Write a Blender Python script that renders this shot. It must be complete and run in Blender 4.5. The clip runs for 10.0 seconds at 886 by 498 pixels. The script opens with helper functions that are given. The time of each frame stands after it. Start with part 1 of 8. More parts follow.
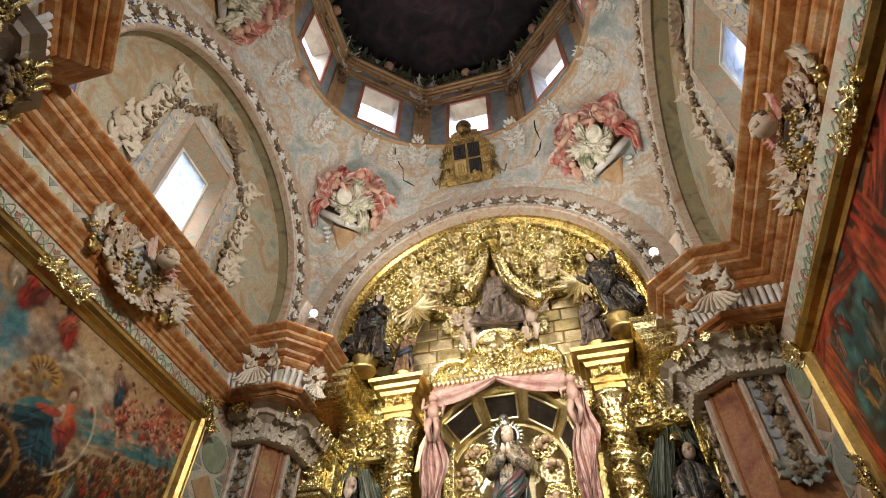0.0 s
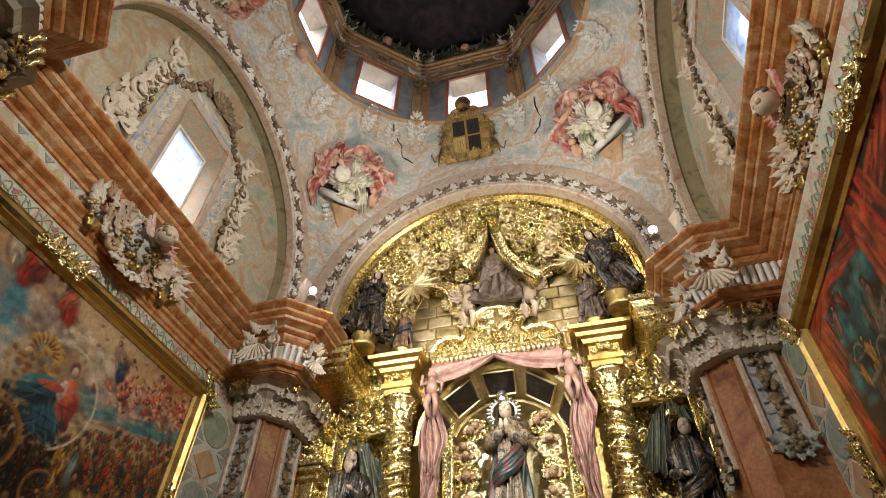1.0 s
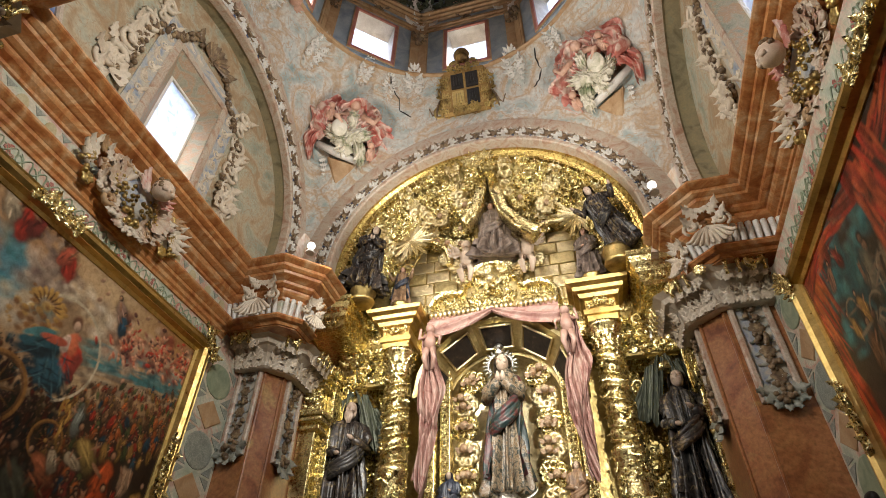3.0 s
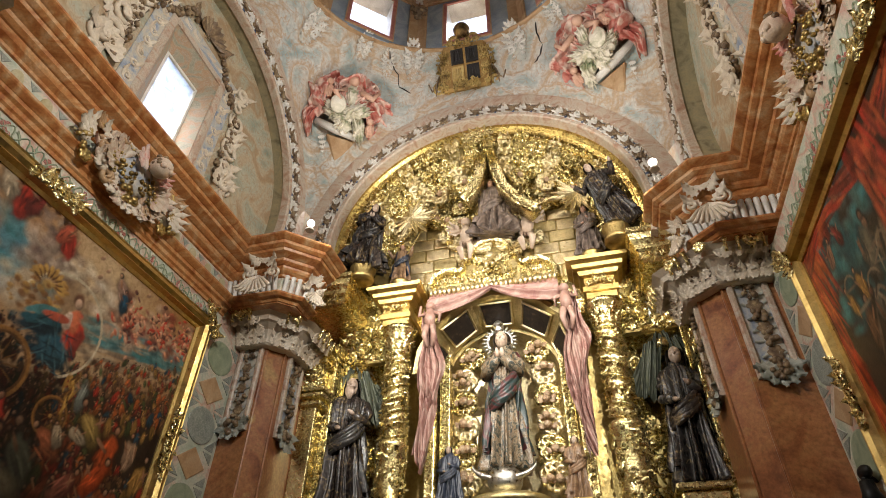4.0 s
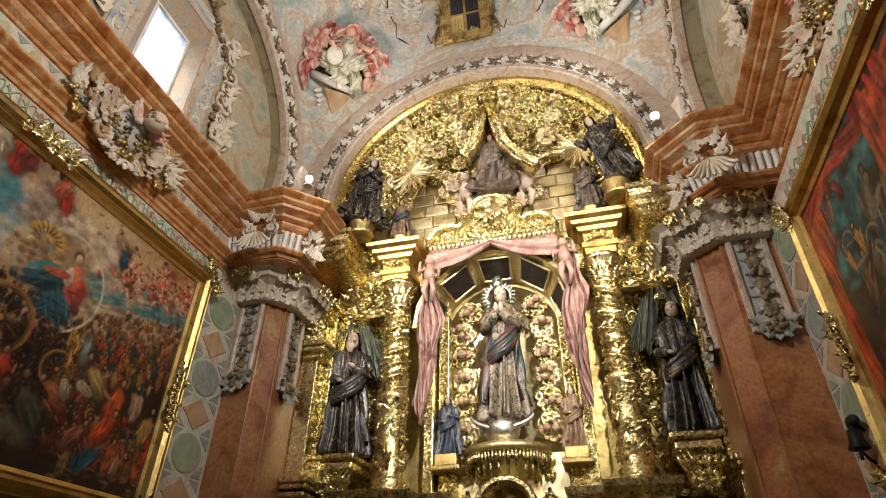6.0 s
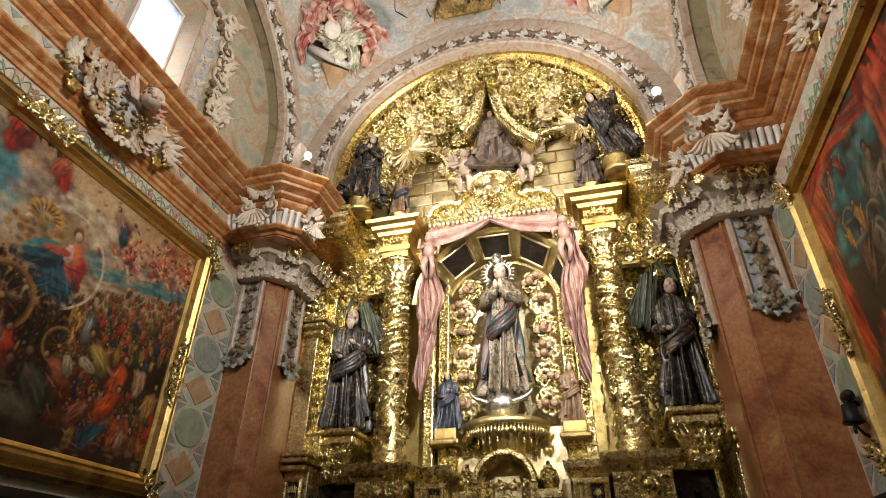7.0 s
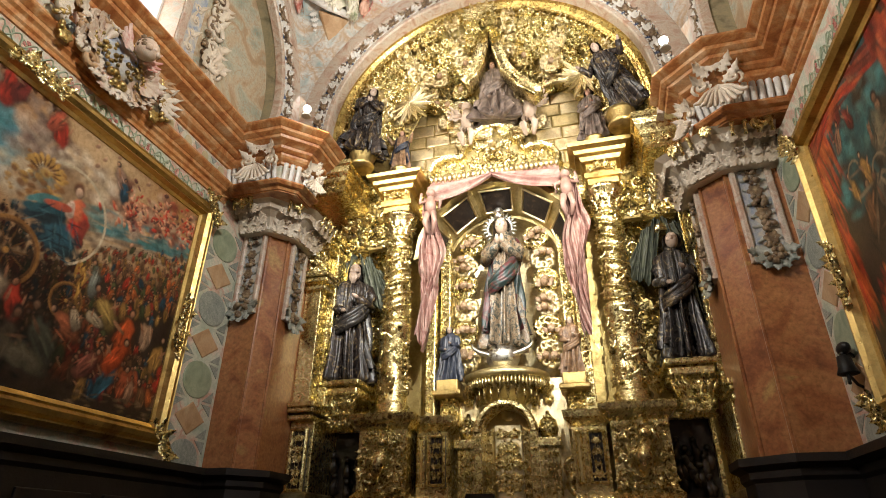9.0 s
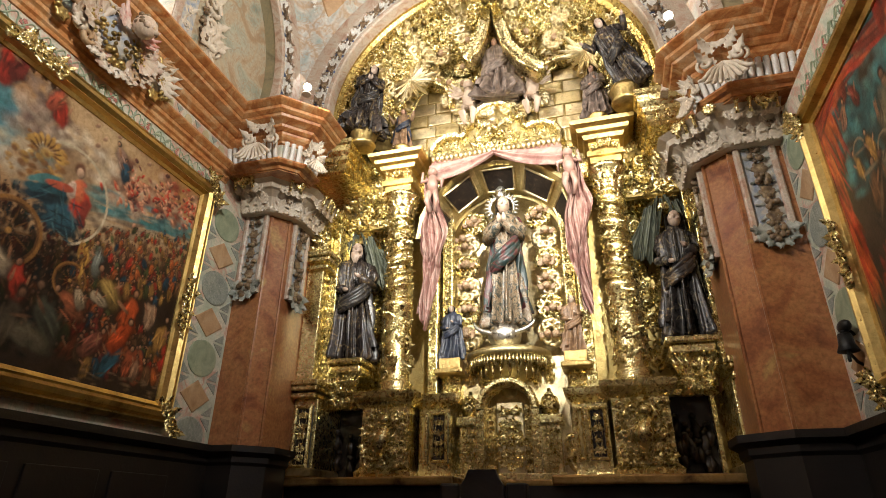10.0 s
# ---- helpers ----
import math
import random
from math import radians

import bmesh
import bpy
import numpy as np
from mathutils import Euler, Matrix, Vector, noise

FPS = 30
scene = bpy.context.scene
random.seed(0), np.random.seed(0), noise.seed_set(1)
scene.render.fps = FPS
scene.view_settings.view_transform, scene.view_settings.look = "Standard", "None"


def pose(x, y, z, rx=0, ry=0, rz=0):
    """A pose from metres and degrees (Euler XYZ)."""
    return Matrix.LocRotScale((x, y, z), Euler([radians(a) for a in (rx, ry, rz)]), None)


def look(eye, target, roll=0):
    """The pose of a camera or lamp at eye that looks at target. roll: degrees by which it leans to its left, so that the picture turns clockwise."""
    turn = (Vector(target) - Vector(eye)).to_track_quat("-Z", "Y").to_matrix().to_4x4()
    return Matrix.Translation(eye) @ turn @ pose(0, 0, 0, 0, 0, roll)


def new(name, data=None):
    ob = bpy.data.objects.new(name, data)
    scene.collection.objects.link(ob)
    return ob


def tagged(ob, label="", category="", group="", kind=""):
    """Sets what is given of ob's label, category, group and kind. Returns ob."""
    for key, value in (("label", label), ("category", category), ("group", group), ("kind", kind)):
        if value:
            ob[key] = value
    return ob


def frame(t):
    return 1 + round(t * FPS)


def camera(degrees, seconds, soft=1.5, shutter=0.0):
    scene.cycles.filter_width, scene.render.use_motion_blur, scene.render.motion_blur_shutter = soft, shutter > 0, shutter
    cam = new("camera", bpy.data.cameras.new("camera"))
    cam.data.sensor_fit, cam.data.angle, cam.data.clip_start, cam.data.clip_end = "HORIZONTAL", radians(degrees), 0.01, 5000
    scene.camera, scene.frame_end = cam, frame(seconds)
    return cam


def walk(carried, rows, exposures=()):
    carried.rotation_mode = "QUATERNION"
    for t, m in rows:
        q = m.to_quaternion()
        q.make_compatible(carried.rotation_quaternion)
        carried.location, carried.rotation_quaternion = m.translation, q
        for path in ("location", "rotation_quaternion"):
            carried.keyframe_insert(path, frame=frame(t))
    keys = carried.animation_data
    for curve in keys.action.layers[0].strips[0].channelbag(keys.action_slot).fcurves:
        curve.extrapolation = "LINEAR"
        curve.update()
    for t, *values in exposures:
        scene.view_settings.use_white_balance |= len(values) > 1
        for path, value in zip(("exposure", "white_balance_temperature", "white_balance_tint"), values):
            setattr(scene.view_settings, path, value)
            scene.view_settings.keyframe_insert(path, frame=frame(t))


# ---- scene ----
cam = camera(76.0, 10.0, 0.9)
PATH = [
    (0.0, pose(0, 0, 1.6, 0, 0, 16.29) @ pose(0, 0, 0, 137.64) @ pose(0, 0, 0, 0, 0, 1.19)),
    (0.5, pose(0, 0, 1.6, 0, 0, 16.18) @ pose(0, 0, 0, 136.55) @ pose(0, 0, 0, 0, 0, 1.12)),
    (1.0, pose(0, 0, 1.6, 0, 0, 16.07) @ pose(0, 0, 0, 135.38) @ pose(0, 0, 0, 0, 0, 1.08)),
    (1.5, pose(0, 0, 1.6, 0, 0, 15.95) @ pose(0, 0, 0, 134.28) @ pose(0, 0, 0, 0, 0, 1.01)),
    (2.0, pose(0, 0, 1.6, 0, 0, 15.86) @ pose(0, 0, 0, 133.11) @ pose(0, 0, 0, 0, 0, 0.96)),
    (2.5, pose(0, 0, 1.6, 0, 0, 15.77) @ pose(0, 0, 0, 132.01) @ pose(0, 0, 0, 0, 0, 0.92)),
    (4.0, pose(0, 0, 1.6, 0, 0, 15.62) @ pose(0, 0, 0, 128.62) @ pose(0, 0, 0, 0, 0, 0.80)),
    (4.5, pose(0, 0, 1.6, 0, 0, 15.60) @ pose(0, 0, 0, 127.53) @ pose(0, 0, 0, 0, 0, 0.77)),
    (5.0, pose(0, 0, 1.6, 0, 0, 15.55) @ pose(0, 0, 0, 126.38) @ pose(0, 0, 0, 0, 0, 0.70)),
    (5.5, pose(0, 0, 1.6, 0, 0, 15.51) @ pose(0, 0, 0, 125.28) @ pose(0, 0, 0, 0, 0, 0.67)),
    (7.0, pose(0, 0, 1.6, 0, 0, 15.38) @ pose(0, 0, 0, 121.82) @ pose(0, 0, 0, 0, 0, 0.53)),
    (7.5, pose(0, 0, 1.6, 0, 0, 15.40) @ pose(0, 0, 0, 120.72) @ pose(0, 0, 0, 0, 0, 0.51)),
    (8.0, pose(0, 0, 1.6, 0, 0, 15.41) @ pose(0, 0, 0, 119.54) @ pose(0, 0, 0, 0, 0, 0.48)),
    (8.5, pose(0, 0, 1.6, 0, 0, 15.45) @ pose(0, 0, 0, 118.43) @ pose(0, 0, 0, 0, 0, 0.48)),
    (9.0, pose(0, 0, 1.6, 0, 0, 15.53) @ pose(0, 0, 0, 117.25) @ pose(0, 0, 0, 0, 0, 0.47)),
    (9.5, pose(0, 0, 1.6, 0, 0, 15.62) @ pose(0, 0, 0, 116.23) @ pose(0, 0, 0, 0, 0, 0.45)),
    (10.0, pose(0, 0, 1.6, 0, 0, 15.73) @ pose(0, 0, 0, 115.15) @ pose(0, 0, 0, 0, 0, 0.41)),
]
walk(cam, PATH, [(0.0, 2.80), (3.0, 2.84), (6.0, 3.00), (10.0, 3.32)])

# ---- world and light ----
world = bpy.data.worlds.new("world")
scene.world = world
world.use_nodes = True
wn = world.node_tree
sky = wn.nodes.new("ShaderNodeTexSky")
sky.sky_type, sky.sun_disc = "NISHITA", False
sky.sun_elevation, sky.sun_rotation = radians(55), radians(200)
sky.dust_density, sky.ozone_density = 6.0, 0.4
wn.links.new(sky.outputs[0], wn.nodes["Background"].inputs[0])
wn.nodes["Background"].inputs[1].default_value = 0.15


ZC = 5.8                     # top of the cornice
XC = -1.04                   # axis of the chapel


def lamp(name, kind, m, watts, colour, **more):
    data = bpy.data.lights.new(name, kind)
    data.energy, data.color = watts, colour
    for key, value in more.items():
        if key == "size":
            data.shadow_soft_size = value
        elif key == "angle":
            data.spot_size = radians(value)
            data.spot_blend = 0.8
    ob = new(name, data)
    ob.matrix_world = m
    return ob


WARM = (1.0, 0.955, 0.86)
sun = lamp("sun", "SUN", look((0, 0, 30), (-1.5, -4, 24)), 0.6, (1.0, 0.96, 0.9))
sun.data.angle = radians(12)
# spotlights on the four cornices: place, and the point that each is turned to
LAMPS = [(-2.81, 4.36, -1.3, 5.6), (0.98, 4.36, -0.8, 5.6), (-2.85, 0.55, -1.3, 4.75), (0.9, 0.55, -1.2, 4.75)]
for x, y, px, pz in LAMPS:
    near = y < 2
    east = x > 0
    lamp("flood", "SPOT", look((x, y, ZC + 0.3), (XC + (0.9 if near else 0.2) * (XC - x), 3.3 if near else 4.3, 6.3 if near else 9.0)), (84 if east else 78) if near else 27, WARM, size=0.05, angle=122 if not near else 88)
    lamp("beam", "SPOT", look((x, y, ZC + 0.16), (px, 6.5, pz)), 185 if near else 14, WARM, size=0.04, angle=43 if near else 92)

# ---- materials ----


def material(name, rough=0.6, metal=0.0, spec=0.5):
    m = bpy.data.materials.new(name)
    m.use_nodes = True
    b = m.node_tree.nodes["Principled BSDF"]
    b.inputs["Roughness"].default_value, b.inputs["Metallic"].default_value = rough, metal
    b.inputs["Specular IOR Level"].default_value = spec
    return m, m.node_tree, b


def node(nt, kind, **values):
    n = nt.nodes.new(kind)
    for key, value in values.items():
        n.inputs[key].default_value = value
    return n


def ramp(nt, fac, stops):
    n = nt.nodes.new("ShaderNodeValToRGB")
    el = n.color_ramp.elements
    while len(el) < len(stops):
        el.new(0.5)
    for e, (p, c) in zip(el, stops):
        e.position, e.color = p, (*c, 1)
    nt.links.new(fac, n.inputs[0])
    return n.outputs[0]


def mix(nt, fac, a, b, kind="MIX"):
    n = nt.nodes.new("ShaderNodeMix")
    n.data_type, n.blend_type = "RGBA", kind
    for s, v in ((0, fac), (6, a), (7, b)):
        if isinstance(v, (int, float)):
            n.inputs[s].default_value = v
        elif isinstance(v, tuple):
            n.inputs[s].default_value = (*v, 1)
        else:
            nt.links.new(v, n.inputs[s])
    return n.outputs[2]


def coords(nt):
    return nt.nodes.new("ShaderNodeNewGeometry").outputs["Position"]


def cloud(nt, scale, detail=6, distort=0.0, rough=0.6):
    n = node(nt, "ShaderNodeTexNoise", Scale=scale, Detail=detail, Distortion=distort, Roughness=rough)
    nt.links.new(coords(nt), n.inputs["Vector"])
    return n.outputs["Fac"]


def bump(nt, b, height, strength, distance=0.01):
    n = node(nt, "ShaderNodeBump", Strength=strength, Distance=distance)
    nt.links.new(height, n.inputs["Height"])
    nt.links.new(n.outputs[0], b.inputs["Normal"])


def mottled(name, stops, scale=1.5, distort=1.0, rough=0.6, grain=0.25, relief=0.2, metal=0.0, vein=None):
    """Colour in clouds of two sizes, with veins if wanted, and a fine relief."""
    m, nt, b = material(name, rough, metal)
    c = ramp(nt, cloud(nt, scale, 5, distort, 0.5), stops)
    fine = cloud(nt, scale * 14, 4, 0.3)
    c = mix(nt, grain, c, ramp(nt, fine, [(0.3, (0.25, 0.22, 0.2)), (0.7, (1, 1, 1))]), "MULTIPLY")
    if vein:
        v = cloud(nt, scale * 2.2, 3, 2.5)
        c = mix(nt, ramp(nt, v, [(0.47, (0, 0, 0)), (0.5, (0.8, 0.8, 0.8)), (0.53, (0, 0, 0))]), c, vein)
    nt.links.new(c, b.inputs["Base Color"])
    bump(nt, b, fine, relief)
    return m


def gilded(name, colour, dark, rough=0.32, scale=9.0, depth=0.28):
    """Leaf gilding: bright where it is whole, brown where it has worn, with a hammered relief."""
    m, nt, b = material(name, rough, 1.0)
    wear = cloud(nt, scale * 0.35, 6, 0.4)
    c = ramp(nt, wear, [(0.3, dark), (0.5, colour), (0.8, tuple(min(1, 1.08 * v) for v in colour))])
    c = mix(nt, 0.18, c, ramp(nt, cloud(nt, scale * 1.6, 5, 0.8), [(0.36, (0.16, 0.10, 0.05)), (0.54, (1, 1, 1))]), "MULTIPLY")
    c = mix(nt, 0.12, c, ramp(nt, cloud(nt, scale * 7, 4, 0.6), [(0.38, (0.25, 0.17, 0.08)), (0.5, (1, 1, 1))]), "MULTIPLY")
    nt.links.new(c, b.inputs["Base Color"])
    fine = cloud(nt, scale * 3, 5, 0.8)
    r = ramp(nt, fine, [(0.3, (rough - 0.1,) * 3), (0.7, (rough + 0.22,) * 3)])
    nt.links.new(r, b.inputs["Roughness"])
    bump(nt, b, fine, depth, 0.02)
    return m


PLASTER = mottled("painted_plaster", [(0.28, (0.24, 0.35, 0.35)), (0.39, (0.46, 0.52, 0.50)), (0.48, (0.68, 0.67, 0.62)), (0.555, (0.56, 0.41, 0.27)), (0.60, (0.66, 0.62, 0.55)), (0.72, (0.38, 0.48, 0.46))], 1.35, 1.4, 0.62, 0.4, vein=(0.46, 0.30, 0.17))
GREEN = mottled("green_plaster", [(0.28, (0.36, 0.44, 0.34)), (0.42, (0.60, 0.62, 0.50)), (0.52, (0.70, 0.58, 0.46)), (0.58, (0.60, 0.34, 0.26)), (0.66, (0.58, 0.60, 0.48)), (0.8, (0.40, 0.48, 0.38))], 2.6, 1.0, 0.6, 0.3, vein=(0.40, 0.44, 0.32))
CREAM = mottled("cream_stucco", [(0.3, (0.60, 0.49, 0.37)), (0.7, (0.80, 0.71, 0.58))], 3, 0.8, 0.6)
ORANGE = mottled("orange_marble", [(0.3, (0.36, 0.11, 0.03)), (0.46, (0.56, 0.23, 0.075)), (0.56, (0.63, 0.32, 0.13)), (0.7, (0.72, 0.46, 0.26))], 3.6, 2.5, 0.33, 0.4, 0.1)
PINK = mottled("pink_marble", [(0.3, (0.42, 0.24, 0.16)), (0.45, (0.56, 0.42, 0.32)), (0.58, (0.60, 0.52, 0.42)), (0.72, (0.48, 0.34, 0.25))], 4.5, 2.2, 0.4, 0.4, 0.1)
RED = mottled("red_marble", [(0.28, (0.20, 0.06, 0.022)), (0.42, (0.36, 0.135, 0.05)), (0.52, (0.45, 0.20, 0.075)), (0.6, (0.40, 0.155, 0.06)), (0.72, (0.50, 0.31, 0.11))], 2.2, 1.2, 0.30, 0.6, 0.1)
WHITE = mottled("white_stucco", [(0.3, (0.62, 0.59, 0.54)), (0.6, (0.86, 0.83, 0.78))], 5, 0.6, 0.55)
BLUE = mottled("blue_grey_ground", [(0.3, (0.06, 0.09, 0.22)), (0.5, (0.13, 0.18, 0.36)), (0.7, (0.28, 0.34, 0.48))], 5, 0.8, 0.65)
GOLD = gilded("gilding", (0.83, 0.70, 0.35), (0.48, 0.36, 0.13), 0.22)
GOLD_DULL = gilded("dull_gilding", (0.74, 0.62, 0.32), (0.34, 0.25, 0.10), 0.38)
# gilding for grounds behind carving, the shade of the recesses put into its colour
GOLD_SHADED = gilded("shaded_gilding", (0.54, 0.42, 0.17), (0.22, 0.15, 0.055), 0.4, 6.0, 0.35)
GOLD_OLD = gilded("worn_gilding", (0.58, 0.43, 0.17), (0.16, 0.10, 0.04), 0.36)
GOLD_FRAME = gilded("frame_gilding", (0.70, 0.50, 0.18), (0.34, 0.22, 0.07), 0.36, 7.0, 0.2)
GOLD_ARCH = gilded("polished_gilding", (0.66, 0.49, 0.16), (0.36, 0.24, 0.07), 0.24, 7.0, 0.12)
DARKWOOD = mottled("dark_wood", [(0.3, (0.007, 0.005, 0.004)), (0.7, (0.02, 0.013, 0.009))], 3, 1.0, 0.5)
# mottled dome paint, darkened in colour for the want of light up there
DOME = mottled("shaded_dome_paint", [(0.3, (0.010, 0.008, 0.012)), (0.55, (0.035, 0.026, 0.034)), (0.7, (0.08, 0.04, 0.05)), (0.85, (0.03, 0.05, 0.04))], 2.4, 1.5, 0.85)
PALEBLUE = mottled("pale_blue_painted_ground", [(0.3, (0.22, 0.27, 0.38)), (0.45, (0.42, 0.44, 0.46)), (0.55, (0.56, 0.50, 0.40)), (0.7, (0.30, 0.35, 0.44))], 4, 1.6, 0.6)
DRUM = mottled("drum_paint", [(0.3, (0.20, 0.26, 0.33)), (0.6, (0.38, 0.43, 0.48))], 3, 0.8, 0.7)
YELLOWPAINT = mottled("pale_yellow_paint", [(0.3, (0.44, 0.36, 0.18)), (0.7, (0.58, 0.52, 0.34))], 6, 1.2, 0.55)
SAGE = mottled("sage_green_paint", [(0.3, (0.24, 0.30, 0.20)), (0.7, (0.40, 0.44, 0.30))], 7, 1.2, 0.55)
GREYGREEN = mottled("grey_green_paint", [(0.3, (0.20, 0.23, 0.20)), (0.7, (0.36, 0.38, 0.32))], 8, 1.5, 0.5, vein=(0.5, 0.5, 0.44))
SHELLPINK = mottled("cream_rose_stucco", [(0.3, (0.46, 0.24, 0.17)), (0.48, (0.60, 0.46, 0.34)), (0.62, (0.66, 0.56, 0.44)), (0.75, (0.50, 0.28, 0.20))], 7, 1.2, 0.5)
SPLAYPAINT = mottled("rose_and_green_marbled_paint", [(0.28, (0.24, 0.28, 0.22)), (0.45, (0.42, 0.40, 0.31)), (0.54, (0.50, 0.33, 0.21)), (0.62, (0.46, 0.36, 0.26)), (0.72, (0.30, 0.34, 0.28))], 4, 1.6, 0.55, vein=(0.5, 0.42, 0.34))
OCHRE = mottled("ochre_paint", [(0.25, (0.36, 0.20, 0.09)), (0.5, (0.50, 0.32, 0.17)), (0.75, (0.58, 0.42, 0.26))], 3.5, 1.5, 0.6)
OLIVE = mottled("olive_brown_paint", [(0.28, (0.15, 0.13, 0.07)), (0.45, (0.30, 0.26, 0.16)), (0.6, (0.36, 0.30, 0.17)), (0.75, (0.26, 0.28, 0.20))], 3.0, 1.8, 0.6)
ROSE = mottled("rose_paint", [(0.3, (0.42, 0.13, 0.10)), (0.7, (0.56, 0.26, 0.20))], 5, 0.8, 0.6)
LUNETTE = mottled("lunette_paint", [(0.28, (0.25, 0.30, 0.23)), (0.42, (0.45, 0.44, 0.34)), (0.5, (0.50, 0.41, 0.28)), (0.58, (0.40, 0.27, 0.15)), (0.68, (0.42, 0.42, 0.32)), (0.8, (0.30, 0.34, 0.27))], 2.0, 0.9, 0.7, 0.3, vein=(0.36, 0.22, 0.12))
BROWNFRUIT = mottled("brown_gilt_fruit", [(0.3, (0.09, 0.055, 0.035)), (0.55, (0.24, 0.16, 0.09)), (0.75, (0.46, 0.35, 0.20))], 14, 0.5, 0.4)
LEAFGREEN = mottled("dark_green_paint", [(0.3, (0.03, 0.05, 0.03)), (0.7, (0.14, 0.16, 0.09))], 8, 0.5, 0.6)
FLESH = mottled("painted_flesh", [(0.3, (0.55, 0.30, 0.21)), (0.7, (0.72, 0.46, 0.34))], 6, 0.5, 0.45)
CLOUDPINK = mottled("pink_painted_stucco", [(0.28, (0.46, 0.08, 0.06)), (0.46, (0.62, 0.24, 0.19)), (0.56, (0.74, 0.50, 0.42)), (0.72, (0.80, 0.66, 0.56))], 7, 0.8, 0.5)
SILK = mottled("pink_painted_cloth", [(0.3, (0.26, 0.11, 0.09)), (0.5, (0.42, 0.24, 0.20)), (0.75, (0.54, 0.39, 0.32))], 5, 2.0, 0.5)
DRAPE = mottled("green_grey_cloth", [(0.3, (0.05, 0.06, 0.045)), (0.7, (0.17, 0.18, 0.12))], 5, 1.0, 0.5)
ROBE = mottled("dark_gilded_robe", [(0.40, (0.022, 0.016, 0.014)), (0.57, (0.055, 0.042, 0.034)), (0.70, (0.26, 0.18, 0.08))], 10, 1.5, 0.26)
ROBE_B = mottled("dark_mantle", [(0.35, (0.018, 0.016, 0.016)), (0.58, (0.05, 0.044, 0.04)), (0.75, (0.26, 0.20, 0.11))], 8, 2.5, 0.26)
AGED = mottled("aged_face", [(0.3, (0.34, 0.24, 0.18)), (0.7, (0.58, 0.45, 0.36))], 9, 0.5, 0.4)
MANTLE_M = mottled("green_and_maroon_mantle", [(0.32, (0.015, 0.03, 0.035)), (0.48, (0.04, 0.065, 0.06)), (0.58, (0.14, 0.035, 0.035)), (0.66, (0.06, 0.03, 0.03)), (0.8, (0.36, 0.27, 0.15))], 5, 2.0, 0.3)
SILVER = gilded("silver_leaf", (0.80, 0.78, 0.72), (0.5, 0.46, 0.38), 0.3)
GOLD_PALE = gilded("pale_gilding", (0.88, 0.76, 0.48), (0.54, 0.40, 0.18), 0.36)
GILTFLESH = mottled("gilt_rose_paint", [(0.3, (0.30, 0.17, 0.08)), (0.5, (0.48, 0.32, 0.19)), (0.7, (0.60, 0.46, 0.30))], 16, 1.0, 0.35)
STUCCOGREY = mottled("grey_green_stucco", [(0.3, (0.22, 0.24, 0.20)), (0.6, (0.46, 0.46, 0.40)), (0.8, (0.66, 0.64, 0.56))], 9, 0.8, 0.5)
STUCCOFIG = mottled("cream_green_stucco", [(0.3, (0.20, 0.26, 0.13)), (0.42, (0.56, 0.52, 0.38)), (0.55, (0.78, 0.72, 0.60)), (0.75, (0.84, 0.78, 0.68))], 6, 1.0, 0.5)
NAVY = mottled("dark_blue_robe", [(0.3, (0.012, 0.016, 0.028)), (0.6, (0.05, 0.06, 0.09)), (0.8, (0.2, 0.18, 0.14))], 10, 2.0, 0.35)
OCHREROBE = mottled("ochre_robe", [(0.3, (0.16, 0.09, 0.05)), (0.6, (0.36, 0.22, 0.12)), (0.8, (0.52, 0.38, 0.22))], 9, 2.0, 0.4)
GREYROBE = mottled("grey_robe", [(0.3, (0.08, 0.06, 0.05)), (0.6, (0.28, 0.21, 0.17)), (0.8, (0.45, 0.40, 0.34))], 6, 2.0, 0.35)
PALEFLESH = mottled("pale_flesh", [(0.3, (0.62, 0.44, 0.32)), (0.7, (0.80, 0.66, 0.52))], 7, 0.5, 0.4)
ROSEFLESH = mottled("dusty_rose_flesh", [(0.3, (0.40, 0.22, 0.17)), (0.7, (0.56, 0.37, 0.30))], 7, 0.6, 0.45)
CREAMROBE = mottled("cream_gilded_dress", [(0.36, (0.03, 0.045, 0.04)), (0.46, (0.16, 0.13, 0.09)), (0.54, (0.42, 0.34, 0.24)), (0.62, (0.22, 0.13, 0.06)), (0.75, (0.34, 0.27, 0.18))], 14, 1.4, 0.32)
DARKGILT = gilded("dark_gilding", (0.42, 0.27, 0.10), (0.10, 0.06, 0.03), 0.4)
BRIGHTSILVER = gilded("bright_silver", (0.95, 0.94, 0.90), (0.8, 0.78, 0.72), 0.25)
IRON = mottled("black_iron", [(0.3, (0.01, 0.01, 0.01)), (0.7, (0.03, 0.028, 0.026))], 9, 0.5, 0.5, metal=0.6)
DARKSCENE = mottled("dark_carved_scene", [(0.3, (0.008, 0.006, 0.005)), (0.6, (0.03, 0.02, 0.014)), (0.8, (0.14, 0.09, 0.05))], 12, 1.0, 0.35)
FLOORM = mottled("stone_floor", [(0.3, (0.14, 0.10, 0.07)), (0.7, (0.26, 0.20, 0.15))], 2, 0.5, 0.5)

PANE, nt, b = material("frosted_pane", 0.5)
b.inputs["Transmission Weight"].default_value = 1.0
nt.links.new(ramp(nt, cloud(nt, 6, 4, 1.0), [(0.35, (0.40, 0.46, 0.56)), (0.5, (0.80, 0.85, 0.92)), (0.7, (0.92, 0.94, 1.0))]), b.inputs["Base Color"])

LENS, nt, b = material("lamp_lens", 0.3)
b.inputs["Emission Color"].default_value = (1.0, 0.93, 0.82, 1)
b.inputs["Emission Strength"].default_value = 1.2

# ---- building helpers ----


